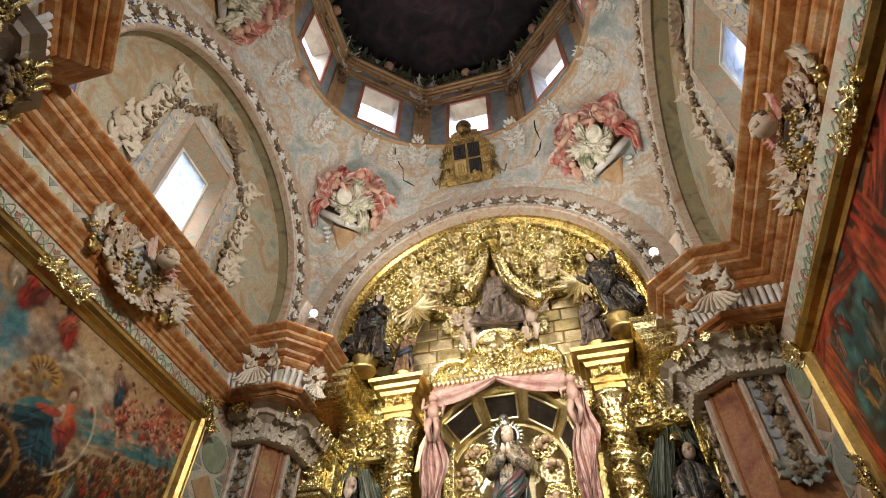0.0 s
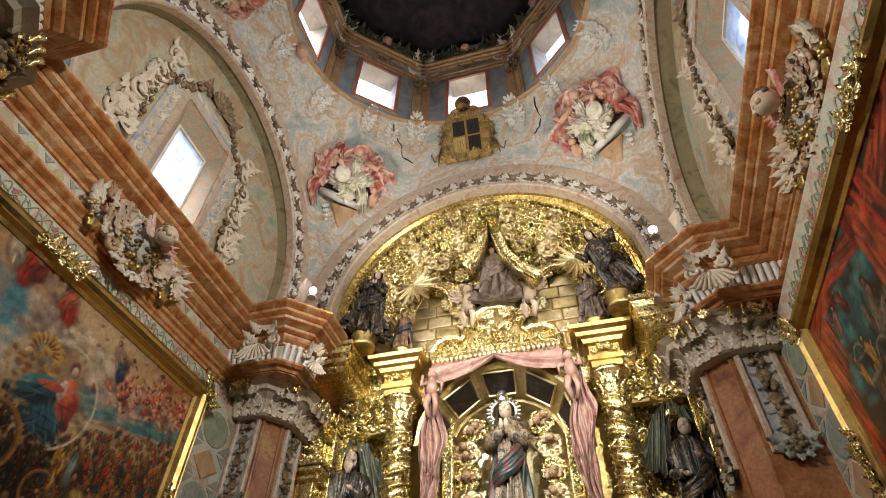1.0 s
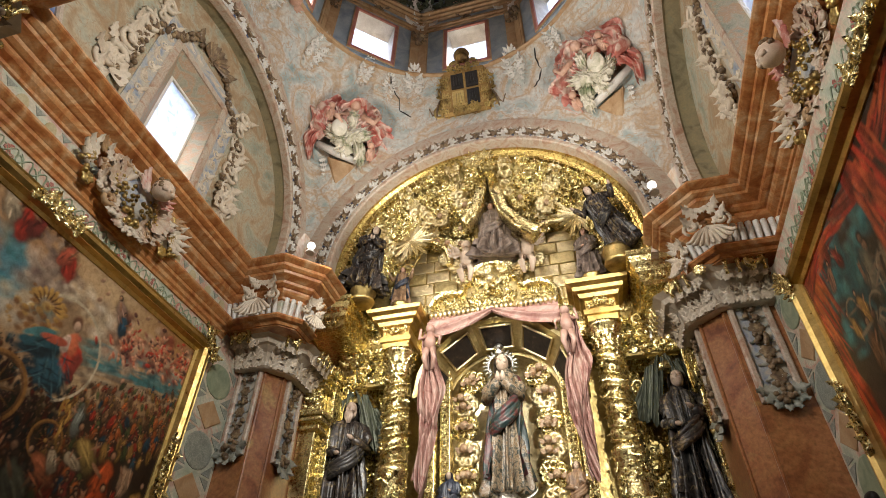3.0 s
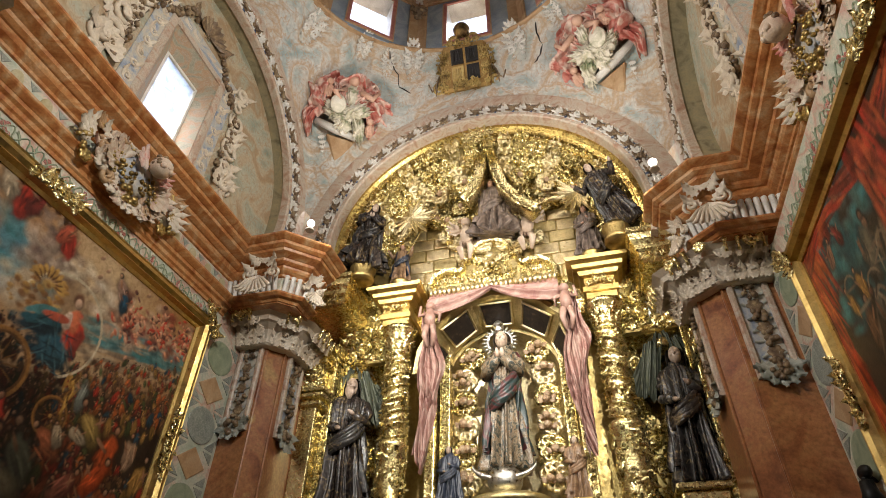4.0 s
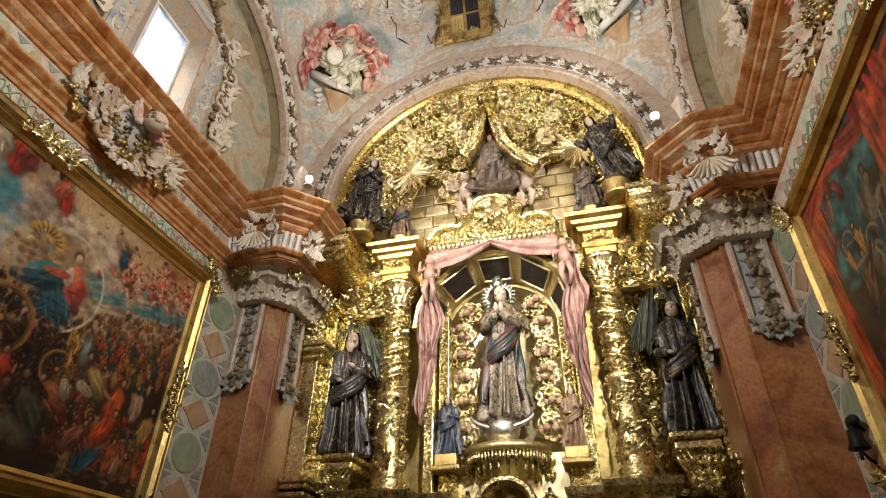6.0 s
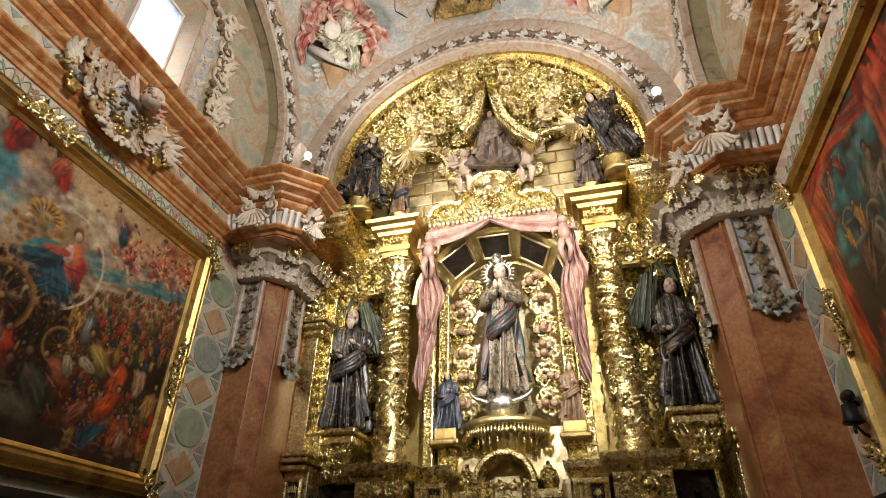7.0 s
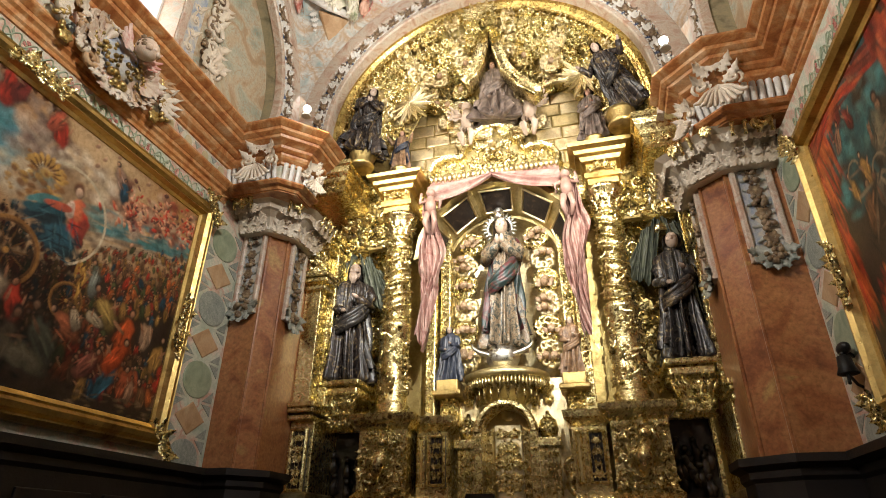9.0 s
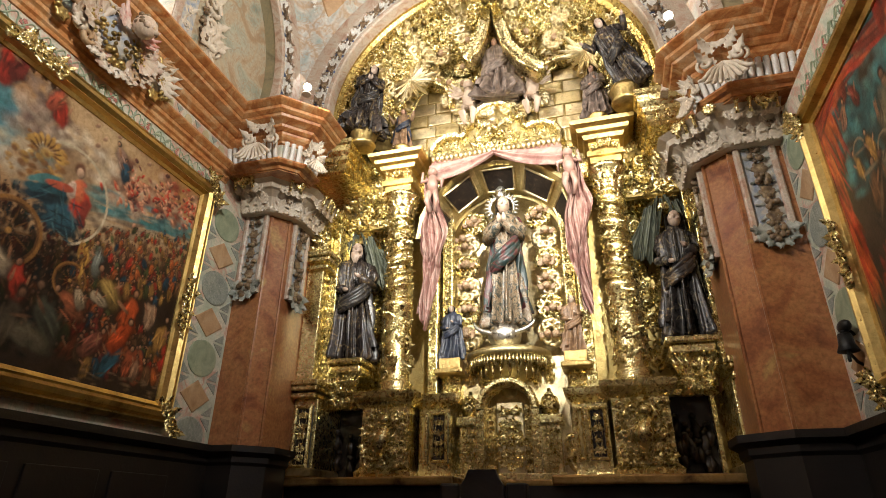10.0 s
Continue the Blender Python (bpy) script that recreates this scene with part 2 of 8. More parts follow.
def thing(name, at, label, category, group="", kind=""):
    ob = new(name)
    ob.location = at
    ob.empty_display_size = 0.1
    return tagged(ob, label, category, group, kind)


def origin(ob):
    p = Vector((0, 0, 0))
    while ob:
        p += ob.location
        ob = ob.parent
    return p


def part(name, bm, mat, parent=None, label="", smooth=False):
    if parent:
        bmesh.ops.translate(bm, verts=bm.verts, vec=-origin(parent))
    me = bpy.data.meshes.new(name)
    bmesh.ops.recalc_face_normals(bm, faces=bm.faces)
    bm.to_mesh(me)
    bm.free()
    if smooth:
        me.polygons.foreach_set("use_smooth", [True] * len(me.polygons))
    me.materials.append(mat)
    ob = new(name, me)
    ob.parent = parent
    if label:
        ob["label"] = label
    if name in STUFF:
        ob["kind"] = "stuff"
    return ob


STUFF = ("brushwork", "carving", "scrollwork", "foliage", "fruit", "grapes", "stucco_foliage", "vine", "acanthus", "carved_ornament", "cartouche_work", "relief_work", "leaf_row", "stucco_spray", "garland", "tassels", "rays", "flutes", "valance")


def struct(name, bm, mat, label, category, smooth=False):
    return tagged(part(name, bm, mat, None, "", smooth), label, category, kind="structure")


def box(bm, x0, x1, y0, y1, z0, z1, bevel=0.0):
    r = bmesh.ops.create_cube(bm, size=1)
    vs = r["verts"]
    for v in vs:
        v.co = Vector(((x0 + x1) / 2 + v.co.x * abs(x1 - x0), (y0 + y1) / 2 + v.co.y * abs(y1 - y0), (z0 + z1) / 2 + v.co.z * abs(z1 - z0)))
    if bevel:
        es = {e for v in vs for e in v.link_edges}
        bmesh.ops.bevel(bm, geom=list(es), offset=bevel, segments=2, affect="EDGES", profile=0.5)
    return bm


def skin(bm, rings, closed_ring=True, closed_path=False, caps=True):
    """Faces between successive rings of points."""
    vr = [[bm.verts.new(p) for p in ring] for ring in rings]
    n = len(vr[0])
    m = len(vr)
    for i in range(m if closed_path else m - 1):
        a, b = vr[i], vr[(i + 1) % m]
        for j in range(n if closed_ring else n - 1):
            k = (j + 1) % n
            bm.faces.new((a[j], a[k], b[k], b[j]))
    if caps and closed_ring and not closed_path:
        bm.faces.new(vr[0][::-1])
        bm.faces.new(vr[-1])
    return bm


def moulding(bm, path, profile, side=1, closed=False):
    """A profile of (out, z) carried along a level path in plan, mitred at its corners; out is to the right of the path times side."""
    pts = [Vector(p) for p in path]
    n = len(pts)
    rings = []
    for i, p in enumerate(pts):
        def nrm(a, b):
            d = (b - a).normalized()
            return Vector((d.y, -d.x)) * side
        if closed or 0 < i < n - 1:
            n1, n2 = nrm(pts[i - 1], p), nrm(p, pts[(i + 1) % n])
            b = (n1 + n2).normalized()
            b = b / max(0.3, b.dot(n1))
        elif i == 0:
            b = nrm(p, pts[1])
        else:
            b = nrm(pts[i - 1], p)
        rings.append([(p.x + b.x * o, p.y + b.y * o, z) for o, z in profile])
    return skin(bm, rings, True, closed)


def arc_moulding(bm, place, radius, a0, a1, profile, steps=48):
    """A profile of (dr, depth) carried along an arc; place(u, v, w) gives the world point: u across, v up, w depth."""
    rings = []
    for i in range(steps + 1):
        a = a0 + (a1 - a0) * i / steps
        rings.append([place((radius + dr) * math.cos(a), (radius + dr) * math.sin(a), w) for dr, w in profile])
    return skin(bm, rings)


def lathe(bm, profile, at, segs=24, sx=1.0, sy=1.0):
    rings = [[(at[0] + r * sx * math.cos(2 * math.pi * j / segs), at[1] + r * sy * math.sin(2 * math.pi * j / segs), at[2] + z) for j in range(segs)] for r, z in profile]
    return skin(bm, rings)


def tube(bm, pts, radii, segs=6):
    pts = [Vector(p) for p in pts]
    rings = []
    up = Vector((0.13, 0.31, 0.94)).normalized()
    for i, p in enumerate(pts):
        d = (pts[min(i + 1, len(pts) - 1)] - pts[max(i - 1, 0)]).normalized()
        s = d.cross(up)
        if s.length < 0.05:
            s = d.cross(Vector((1, 0, 0)))
        s.normalize()
        t = s.cross(d)
        r = radii[i] if hasattr(radii, "__len__") else radii
        rings.append([p + r * (math.cos(2 * math.pi * j / segs) * s + math.sin(2 * math.pi * j / segs) * t) for j in range(segs)])
    return skin(bm, rings)


# ---- plan ----
XL, XR = -3.9, 1.87          # side walls
XC = -1.04                   # axis of the chapel
YC = 3.1                     # centre of the crossing
YP = 5.15                    # front of the far piers
YB = 7.2                     # back wall
ZC = 5.8                     # top of the cornice
ZRING = 9.96                 # foot of the drum

# ---- carved ornament ----


def spot(o, n, up=(0, 0, 1)):
    """A frame on a surface: u to the right as one faces it, v up, w out."""
    o, n, up = Vector(o), Vector(n).normalized(), Vector(up)
    u = up.cross(n)
    u.normalize()
    v = n.cross(u)
    return lambda a, b, c=0.0: o + a * u + b * v + c * n


def shifted(P, u0, v0, ang=0.0, k=1.0, flip=1):
    ca, sa = math.cos(ang), math.sin(ang)
    return lambda a, b, c=0.0: P(u0 + k * (flip * a * ca - b * sa), v0 + k * (flip * a * sa + b * ca), k * c)


def leaf(bm, P, u, v, ang, length, width, curl=0.35, lobes=4, rows=9):
    """A lobed leaf that grows from (u, v) towards ang (0 is up), its tip curling out."""
    Q = shifted(P, u, v, ang)
    rings = []
    for i in range(rows):
        s = i / (rows - 1)
        w = width * 0.5 * (math.sin(math.pi * (0.12 + 0.85 * s)) ** 0.8) * (0.76 + 0.34 * math.cos(2 * math.pi * lobes * s))
        h = 0.62 * length * curl * s * s
        y = length * (s - 0.25 * curl * s ** 3)
        rings.append([Q(-w, y - 0.1 * w, h * 0.6), Q(-w * 0.5, y, h + 0.16 * width), Q(0, y, h + 0.06 * width), Q(w * 0.5, y, h + 0.16 * width), Q(w, y - 0.1 * w, h * 0.6)])
    skin(bm, rings, False)


def scroll(bm, P, u, v, size, ang=0.0, flip=1, turns=1.4, thick=0.16, steps=16):
    Q = shifted(P, u, v, ang, 1.0, flip)
    pts, rad = [], []
    for i in range(steps + 1):
        s = i / steps
        r = size * (1 - 0.82 * s)
        a = 2 * math.pi * turns * s - math.pi / 2
        pts.append(Q(r * math.cos(a), r * math.sin(a), size * (0.1 + 0.25 * s)))
        rad.append(size * thick * (0.45 + 0.9 * math.sin(math.pi * (0.15 + 0.8 * s))))
    tube(bm, pts, rad, 5)


def ball(bm, c, r, rows=5, segs=7, squash=(1, 1, 1)):
    c = Vector(c)
    rings = []
    for i in range(1, rows):
        p = math.pi * i / rows
        rings.append([c + Vector((r * squash[0] * math.sin(p) * math.cos(2 * math.pi * j / segs), r * squash[1] * math.sin(p) * math.sin(2 * math.pi * j / segs), r * squash[2] * math.cos(p))) for j in range(segs)])
    skin(bm, rings)


def rosette(bm, P, u, v, r, petals=6):
    Q = shifted(P, u, v)
    segs = petals * 4
    rings = []
    for k, h in ((0.18, 0.22), (0.3, 0.10), (0.65, 0.30), (0.95, 0.18), (1.0, 0.02)):
        ring = []
        for j in range(segs):
            a = 2 * math.pi * j / segs
            m = 1 if k < 0.4 else 0.72 + 0.28 * abs(math.cos(petals * a / 2))
            ring.append(Q(r * k * m * math.cos(a), r * k * m * math.sin(a), r * h))
        rings.append(ring)
    skin(bm, rings)


def shell(bm, P, u, v, r, ang=0.0, ribs=9):
    """A fluted scallop shell that opens towards ang (0 is up)."""
    Q = shifted(P, u, v, ang)
    rings = []
    n = ribs * 4
    for k in (0.12, 0.35, 0.6, 0.85, 1.0):
        ring = []
        for j in range(n + 1):
            a = math.pi * (1.1 * j / n - 0.05)
            rr = r * k * (1 + (0.07 * abs(math.cos(ribs * a)) if k > 0.8 else 0))
            ring.append(Q(rr * math.cos(a), rr * math.sin(a), r * (0.12 + 0.3 * k * k) + 0.09 * r * k * math.cos(2 * ribs * a)))
        rings.append(ring)
    skin(bm, rings, False)
    scroll(bm, P, u - 0.15 * r, v, 0.2 * r, 0, 1, 1.2)
    scroll(bm, P, u + 0.15 * r, v, 0.2 * r, 0, -1, 1.2)


def bunch(bm, P, u, v, r, n, rnd, size=0.35):
    for _ in range(n):
        a, k = rnd.uniform(0, 2 * math.pi), r * math.sqrt(rnd.random())
        ball(bm, P(u + k * math.cos(a), v + k * math.sin(a), r * 0.25 + rnd.uniform(0, 0.4) * r), r * size * rnd.uniform(0.7, 1.2), 4, 6)


def carve(bm, P, w, h, seed=0, cell=0.16, lift=0.0):
    """Carved foliage, even about its axis, that fills a panel w wide and h high from the frame's origin up."""
    rnd = random.Random(seed)
    rows = max(1, round(h / cell))
    ch = h / rows
    Q = lambda a, b, c=0.0: P(a, b, c + lift)
    for i in range(rows):
        v = (i + 0.5) * ch
        kind = rnd.randrange(3)
        if w > 0.75 * cell:
            side = w / 2
            m = max(1, round(side / cell))
            for j in range(m):
                u = side * (j + 0.5 + rnd.uniform(-0.12, 0.12)) / m
                dv = rnd.uniform(-0.22, 0.22) * ch
                s = min(ch, side / m) * rnd.uniform(0.36, 0.56)
                fl, an = rnd.choice((1, -1)), rnd.uniform(-1.2, 1.2)
                la = rnd.uniform(0, 6.3)
                k0 = rnd.uniform(0.8, 1.25)
                for sg in (1, -1):
                    scroll(bm, Q, sg * u, v + dv, s * 0.8 * k0, sg * an, sg * fl, 1.2, 0.34, 12)
                    for q, (da, lk) in enumerate(((0, 2.3), (0.8, 1.9), (-0.7, 1.7), (2.4, 1.5))):
                        leaf(bm, Q, sg * u, v + dv, sg * (la + da), s * lk * k0, s * (1.25 - 0.1 * q), 0.9, 3, 7)
                    leaf(bm, Q, sg * u * 0.7, v - 0.5 * s, -sg * la, s * 1.7, s * 0.95, 0.8, 3, 6)
                    tube(bm, [Q(sg * (u + 0.5 * s * math.sin(3 * t + la)), v + dv + ch * (t - 0.5) * 1.2, 0.1 * s + 0.25 * s * math.sin(math.pi * t)) for t in (0, 0.2, 0.4, 0.6, 0.8, 1)], s * 0.14, 5)
        r = min(ch, w) * 0.36
        if kind == 0:
            rosette(bm, Q, 0, v, r)
            for q in range(5):
                leaf(bm, Q, 0, v, 1.257 * q + 0.3, 1.5 * r, 0.8 * r, 0.7, 3, 6)
        elif kind == 1:
            for sg in (1, -1, 0):
                leaf(bm, Q, 0, v - r, sg * 0.7, 2.2 * r, 1.1 * r, 0.7, 3, 7)
        else:
            bunch(bm, Q, 0, v, r, 6, rnd)
            for sg in (1, -1):
                leaf(bm, Q, 0, v, sg * 2.2, 1.6 * r, r, 0.6, 3, 6)


def along(path, step, closed=False):
    """Places along a path in plan, with the normal to its right and the share of the way."""
    pts = [Vector(p) for p in path]
    for a, b in zip(pts, pts[1:]):
        d = b - a
        n = max(1, round(d.length / step))
        for i in range(n):
            yield a + d * (i + 0.5) / n, Vector((d.y, -d.x)).normalized()


def cherub_head(bm, P, u, v, r, wings=True):
    c = P(u, v, r * 0.8)
    ball(bm, c, r, 8, 12)
    ball(bm, P(u, v - 0.25 * r, 1.65 * r), 0.2 * r, 4, 6)
    for sg in (1, -1):
        ball(bm, P(u + sg * 0.45 * r, v - 0.3 * r, 1.45 * r), 0.32 * r, 5, 7)
        if wings:
            for k in range(3):
                leaf(bm, P, u + sg * 0.7 * r, v - 0.3 * r, -sg * (1.1 + 0.35 * k), r * (2.0 - 0.3 * k), 0.8 * r, 0.25, 2, 6)


def hair(bm, P, u, v, r, rnd):
    for _ in range(16):
        a = rnd.uniform(-0.3, math.pi + 0.3)
        k = rnd.uniform(0.75, 1.05)
        ball(bm, P(u + k * r * math.cos(a), v + k * r * math.sin(a) * 1.05, r * rnd.uniform(0.6, 1.2)), r * 0.27, 4, 6)


def shade(fs, index):
    for f in fs:
        f.material_index = index


def robed(h, seed, flesh_hood=True, arms="book", mantle=True, wide=1.0, kneel=False, beard=False):
    """A draped standing figure of height h on the origin, looking along -y; slots: 0 robe, 1 face, 2 mantle."""
    rnd = random.Random(seed)
    bm = bmesh.new()
    prof = [(0.0, 0.165, 0.13), (0.03, 0.172, 0.135), (0.12, 0.158, 0.125), (0.25, 0.145, 0.115), (0.38, 0.138, 0.108), (0.5, 0.13, 0.10), (0.6, 0.13, 0.095), (0.7, 0.14, 0.095), (0.78, 0.142, 0.09), (0.82, 0.12, 0.08), (0.85, 0.07, 0.06), (0.88, 0.045, 0.045)]
    if kneel:
        prof = [(z * (0.85 if z < 0.5 else 1.0), rx * (1.5 if z < 0.3 else 1.15), ry * (1.9 if z < 0.3 else 1.2)) for z, rx, ry in prof]

    def shellbody(grow, z0, z1, cut, amp, k, twist, rows=34, segs=72):
        n0 = len(bm.faces)
        rings = []
        for i in range(rows):
            z = z0 + (z1 - z0) * i / (rows - 1)
            for (za, xa, ya), (zb, xb, yb) in zip(prof, prof[1:]):
                if za <= z <= zb:
                    q = (z - za) / (zb - za)
                    rx, ry = xa + (xb - xa) * q, ya + (yb - ya) * q
                    break
            fold = amp * (1.1 - z) ** 1.3 if z < 0.85 else 0.0
            ring = []
            for j in range(segs + (0 if cut is None else 1)):
                a = 2 * math.pi * j / segs if cut is None else cut[0] + (cut[1] - cut[0]) * j / segs
                f = fold * (math.sin(k * a + twist * z + 1.5 * math.sin(2 * a + seed)) + 0.6 * math.sin(2.3 * k * a - twist * 0.7 * z + seed))
                f += 0.025 * (noise.noise(Vector((3 * math.cos(a) + seed, 3 * math.sin(a), 6 * z))) if z < 0.84 else 0)
                front = max(0.0, math.cos(a)) * max(0.0, math.sin(math.pi * min(1, max(0, (z - 0.22) / 0.5))))
                f += 0.07 * front * math.sin(17 * z + 2.6 * a + 0.8 * math.sin(5 * a + seed))
                rr = grow + f
                sway = 0.02 * math.sin(2.6 * z + seed)
                ring.append(Vector((h * (wide * rx * (1 + 1.6 * rr) * math.sin(a) + sway), -h * ry * (1 + 1.6 * rr) * math.cos(a), h * z)))
            rings.append(ring)
        skin(bm, rings, cut is None, False, cut is None)
        bm.faces.ensure_lookup_table()
        return bm.faces[n0:]

    shade(shellbody(0.0, 0.0, 0.88, None, 0.27 if flesh_hood else 0.2, 11 if flesh_hood else 9, 1.2 if flesh_hood else 3.5, 44, 132), 0)
    if mantle:
        shade(shellbody(0.10, 0.10, 0.83, (1.0, 2 * math.pi - 0.55), 0.2, 7, 7.0, 44, 110), 2)
        # a swag of the mantle drawn across the front
        n0 = len(bm.faces)
        for i in range(6):
            q = i / 5
            a0, a1 = 1.25, -1.15
            line = []
            for j in range(13):
                s = j / 12
                a = a0 + (a1 - a0) * s
                z = 0.70 - 0.10 * q - 0.24 * s - 0.07 * math.sin(math.pi * s) + 0.012 * math.sin(5 * s + i)
                r = 1.08 + 0.17 * math.sin(math.pi * s)
                line.append(h * Vector((wide * 0.14 * r * math.sin(a), -0.105 * r * math.cos(a) - 0.012, z)))
            tube(bm, line, [h * (0.012 + 0.012 * math.sin(math.pi * j / 12)) * (1.25 - 0.3 * (i % 2)) for j in range(13)], 7)
        bm.faces.ensure_lookup_table()
        shade(bm.faces[n0:], 2)
    # arms
    n0 = len(bm.faces)
    palms = None
    for sg in (1, -1):
        sh = Vector((sg * 0.125 * wide, 0, 0.79))
        if arms == "pray":
            el, wr = Vector((sg * 0.17 * wide, -0.08, 0.63)), Vector((sg * 0.018, -0.15, 0.74))
        elif arms == "open":
            el, wr = Vector((sg * 0.21, -0.06, 0.66)), Vector((sg * 0.27, -0.14, 0.78))
        else:
            el, wr = Vector((sg * 0.17 * wide, -0.04, 0.60)), Vector((sg * 0.06, -0.15, 0.60 + 0.05 * sg))
        tube(bm, [h * p for p in (sh, sh.lerp(el, 0.5) + Vector((sg * 0.015, 0, 0)), el, el.lerp(wr, 0.6), wr)], [h * k for k in (0.038, 0.042, 0.040, 0.040, 0.034)], 9)
        palms = (palms or []) + [(sg, el, wr)]
    bm.faces.ensure_lookup_table()
    shade(bm.faces[n0:], 0)
    n0 = len(bm.faces)
    for sg, el, wr in palms:
        d = Vector((0, -0.02, 0.05)) if arms == "pray" else (wr - el).normalized() * 0.05
        tube(bm, [h * wr, h * (wr + 0.6 * d), h * (wr + 1.2 * d)], [h * 0.017, h * 0.019, h * 0.007], 7)
    ball(bm, (0, -0.045 * h, 0.93 * h), 0.054 * h, 9, 12, (0.85, 1.0, 1.28))
    for sg in (1, -1):
        ball(bm, (sg * 0.02 * h, -0.083 * h, 0.952 * h), 0.016 * h, 4, 6, (1.2, 0.7, 0.5))
        ball(bm, (sg * 0.022 * h, -0.08 * h, 0.92 * h), 0.018 * h, 4, 6)
    if beard:
        for k in range(9):
            a = -1.2 + 0.3 * k
            tube(bm, [h * Vector((0.04 * math.sin(a), -0.05 - 0.035 * math.cos(a), 0.905)), h * Vector((0.034 * math.sin(a), -0.07 - 0.035 * math.cos(a), 0.86)), h * Vector((0.012 * math.sin(a + 0.4), -0.10, 0.80 + 0.012 * (k % 3)))], [h * 0.013, h * 0.014, h * 0.004], 6)
    ball(bm, (0, -0.101 * h, 0.93 * h), 0.011 * h, 4, 6, (0.8, 1.0, 1.8))
    bm.faces.ensure_lookup_table()
    shade(bm.faces[n0:], 1)
    # veil or hair
    n0 = len(bm.faces)
    rings = []
    for i in range(10):
        z = 0.80 + 0.205 * i / 9
        rr = (0.10 if z < 0.84 else 0.068) * (1.0 if i < 7 else math.sqrt(max(0.02, 1 - ((z - 0.94) / 0.066) ** 2)))
        ring = []
        for j in range(25):
            a = radians(72) + radians(216) * j / 24
            f = 1 + 0.05 * math.sin(9 * a + seed) * (1 if flesh_hood else 0.4)
            ring.append((h * rr * f * math.sin(a), -h * (rr * 0.95 * f * math.cos(a)) - (0.018 if z > 0.86 else -0.01) * h, h * z))
        rings.append(ring)
    skin(bm, rings, False)
    bm.faces.ensure_lookup_table()
    shade(bm.faces[n0:], 2 if flesh_hood else 0)
    return bm


def statue(name, bm, mats, at, yaw, label, category="statue", tilt=0.0, group="", lean=0.0):
    """One plain mesh on its support."""
    bm.transform(Matrix.Rotation(radians(lean), 4, "Y") @ Matrix.Rotation(radians(yaw), 4, "Z") @ Matrix.Rotation(radians(tilt), 4, "X"))
    ob = part(name, bm, mats[0], None, "", True)
    for m in mats[1:]:
        ob.data.materials.append(m)
    ob.location = at
    return tagged(ob, label, category, group)


def cloth(bm, pts_top, pts_bottom, folds, depth, rows=14, cols=40, wave=0.0, seed=0):
    """A hanging cloth between two lines of points, with folds."""
    top, bot = [Vector(p) for p in pts_top], [Vector(p) for p in pts_bottom]

    def at(line, s):
        k = s * (len(line) - 1)
        i = min(int(k), len(line) - 2)
        return line[i].lerp(line[i + 1], k - i)
    rings = []
    for i in range(rows + 1):
        t = i / rows
        ring = []
        for j in range(cols + 1):
            s = j / cols
            p = at(top, s).lerp(at(bot, s), t)
            f = depth * (0.4 + 0.6 * t) * math.sin(2 * math.pi * folds * s + 1.2 * t + seed) + 0.4 * depth * math.sin(2 * math.pi * 2.3 * folds * s - 2 * t)
            p.y += f
            p.z += wave * math.sin(2 * math.pi * 2 * s + 3 * t + seed)
            ring.append(p)
        rings.append(ring)
    skin(bm, rings, False)
    n = len(rings[0])
    back = [[p + Vector((0, 0.02, 0)) for p in r] for r in rings]
    skin(bm, back, False)
    return bm


def folds(bm, P, u, v, w, ru, rv, rw, seed, amp=0.22, k=7, tilt=0.0):
    """A swelling mass of draped cloth with crisp, uneven pleats."""
    rings = []
    for i in range(1, 40):
        p = math.pi * i / 40
        ring = []
        for j in range(110):
            a = 2 * math.pi * j / 110
            x, y, z = math.sin(p) * math.cos(a), math.cos(p), math.sin(p) * math.sin(a)
            bend = 2.2 * math.sin(2.4 * y + seed) + 1.4 * noise.noise(Vector((1.5 * x + seed, 1.5 * y, z)))
            ridge = 1 - abs(math.sin(0.9 * k * (0.8 * x - 0.5 * y) + bend + seed))
            fine = 1 - abs(math.sin(2.1 * k * (0.6 * x + 0.5 * y) - 1.5 * bend + 2 * seed))
            d = 1 + amp * (1.1 * ridge ** 2 + 0.5 * fine ** 2 - 0.55 + 0.9 * noise.noise(Vector((2.2 * x + seed, 2.2 * y, 2.2 * z))))
            xx, yy = x * ru * d, y * rv * d
            ring.append(P(u + xx * math.cos(tilt) - yy * math.sin(tilt), v + xx * math.sin(tilt) + yy * math.cos(tilt), w + z * rw * d))
        rings.append(ring)
    skin(bm, rings)


# ---- large structure ----
bm = bmesh.new()
box(bm, XL - 0.5, XR + 0.5, -4.4, YB + 0.5, -0.2, 0)
struct("floor", bm, FLOORM, "dark worn stone floor of the chapel", "floor")
WALLS = {}
for nm, x0, x1 in (("wall_west", XL - 0.4, XL), ("wall_east", XR, XR + 0.4)):
    bm = bmesh.new()
    box(bm, x0, x1, -4, YB + 0.4, 0, 4.99)
    box(bm, x0 + (0.21 if x0 > 0 else 0), x1, -4, YB + 0.4, 4.99, ZC - 0.02)
    WALLS[nm] = struct(nm, bm, GREEN, "side wall painted with pale green and ochre ornament", "wall")
bm = bmesh.new()
box(bm, XL, XR, YB, YB + 0.4, 0, 9.6)
struct("wall_north", bm, CREAM, "plain plaster wall behind the gilded altarpiece", "wall")
bm = bmesh.new()
box(bm, XL - 0.4, XR + 0.4, -4.4, -4, 0, 13.0)
struct("wall_south", bm, CREAM, "plain plaster wall closing the chapel", "wall")
bm = bmesh.new()
box(bm, XL - 0.4, XR + 0.4, -4, 0.75, 8.9, 9.2)
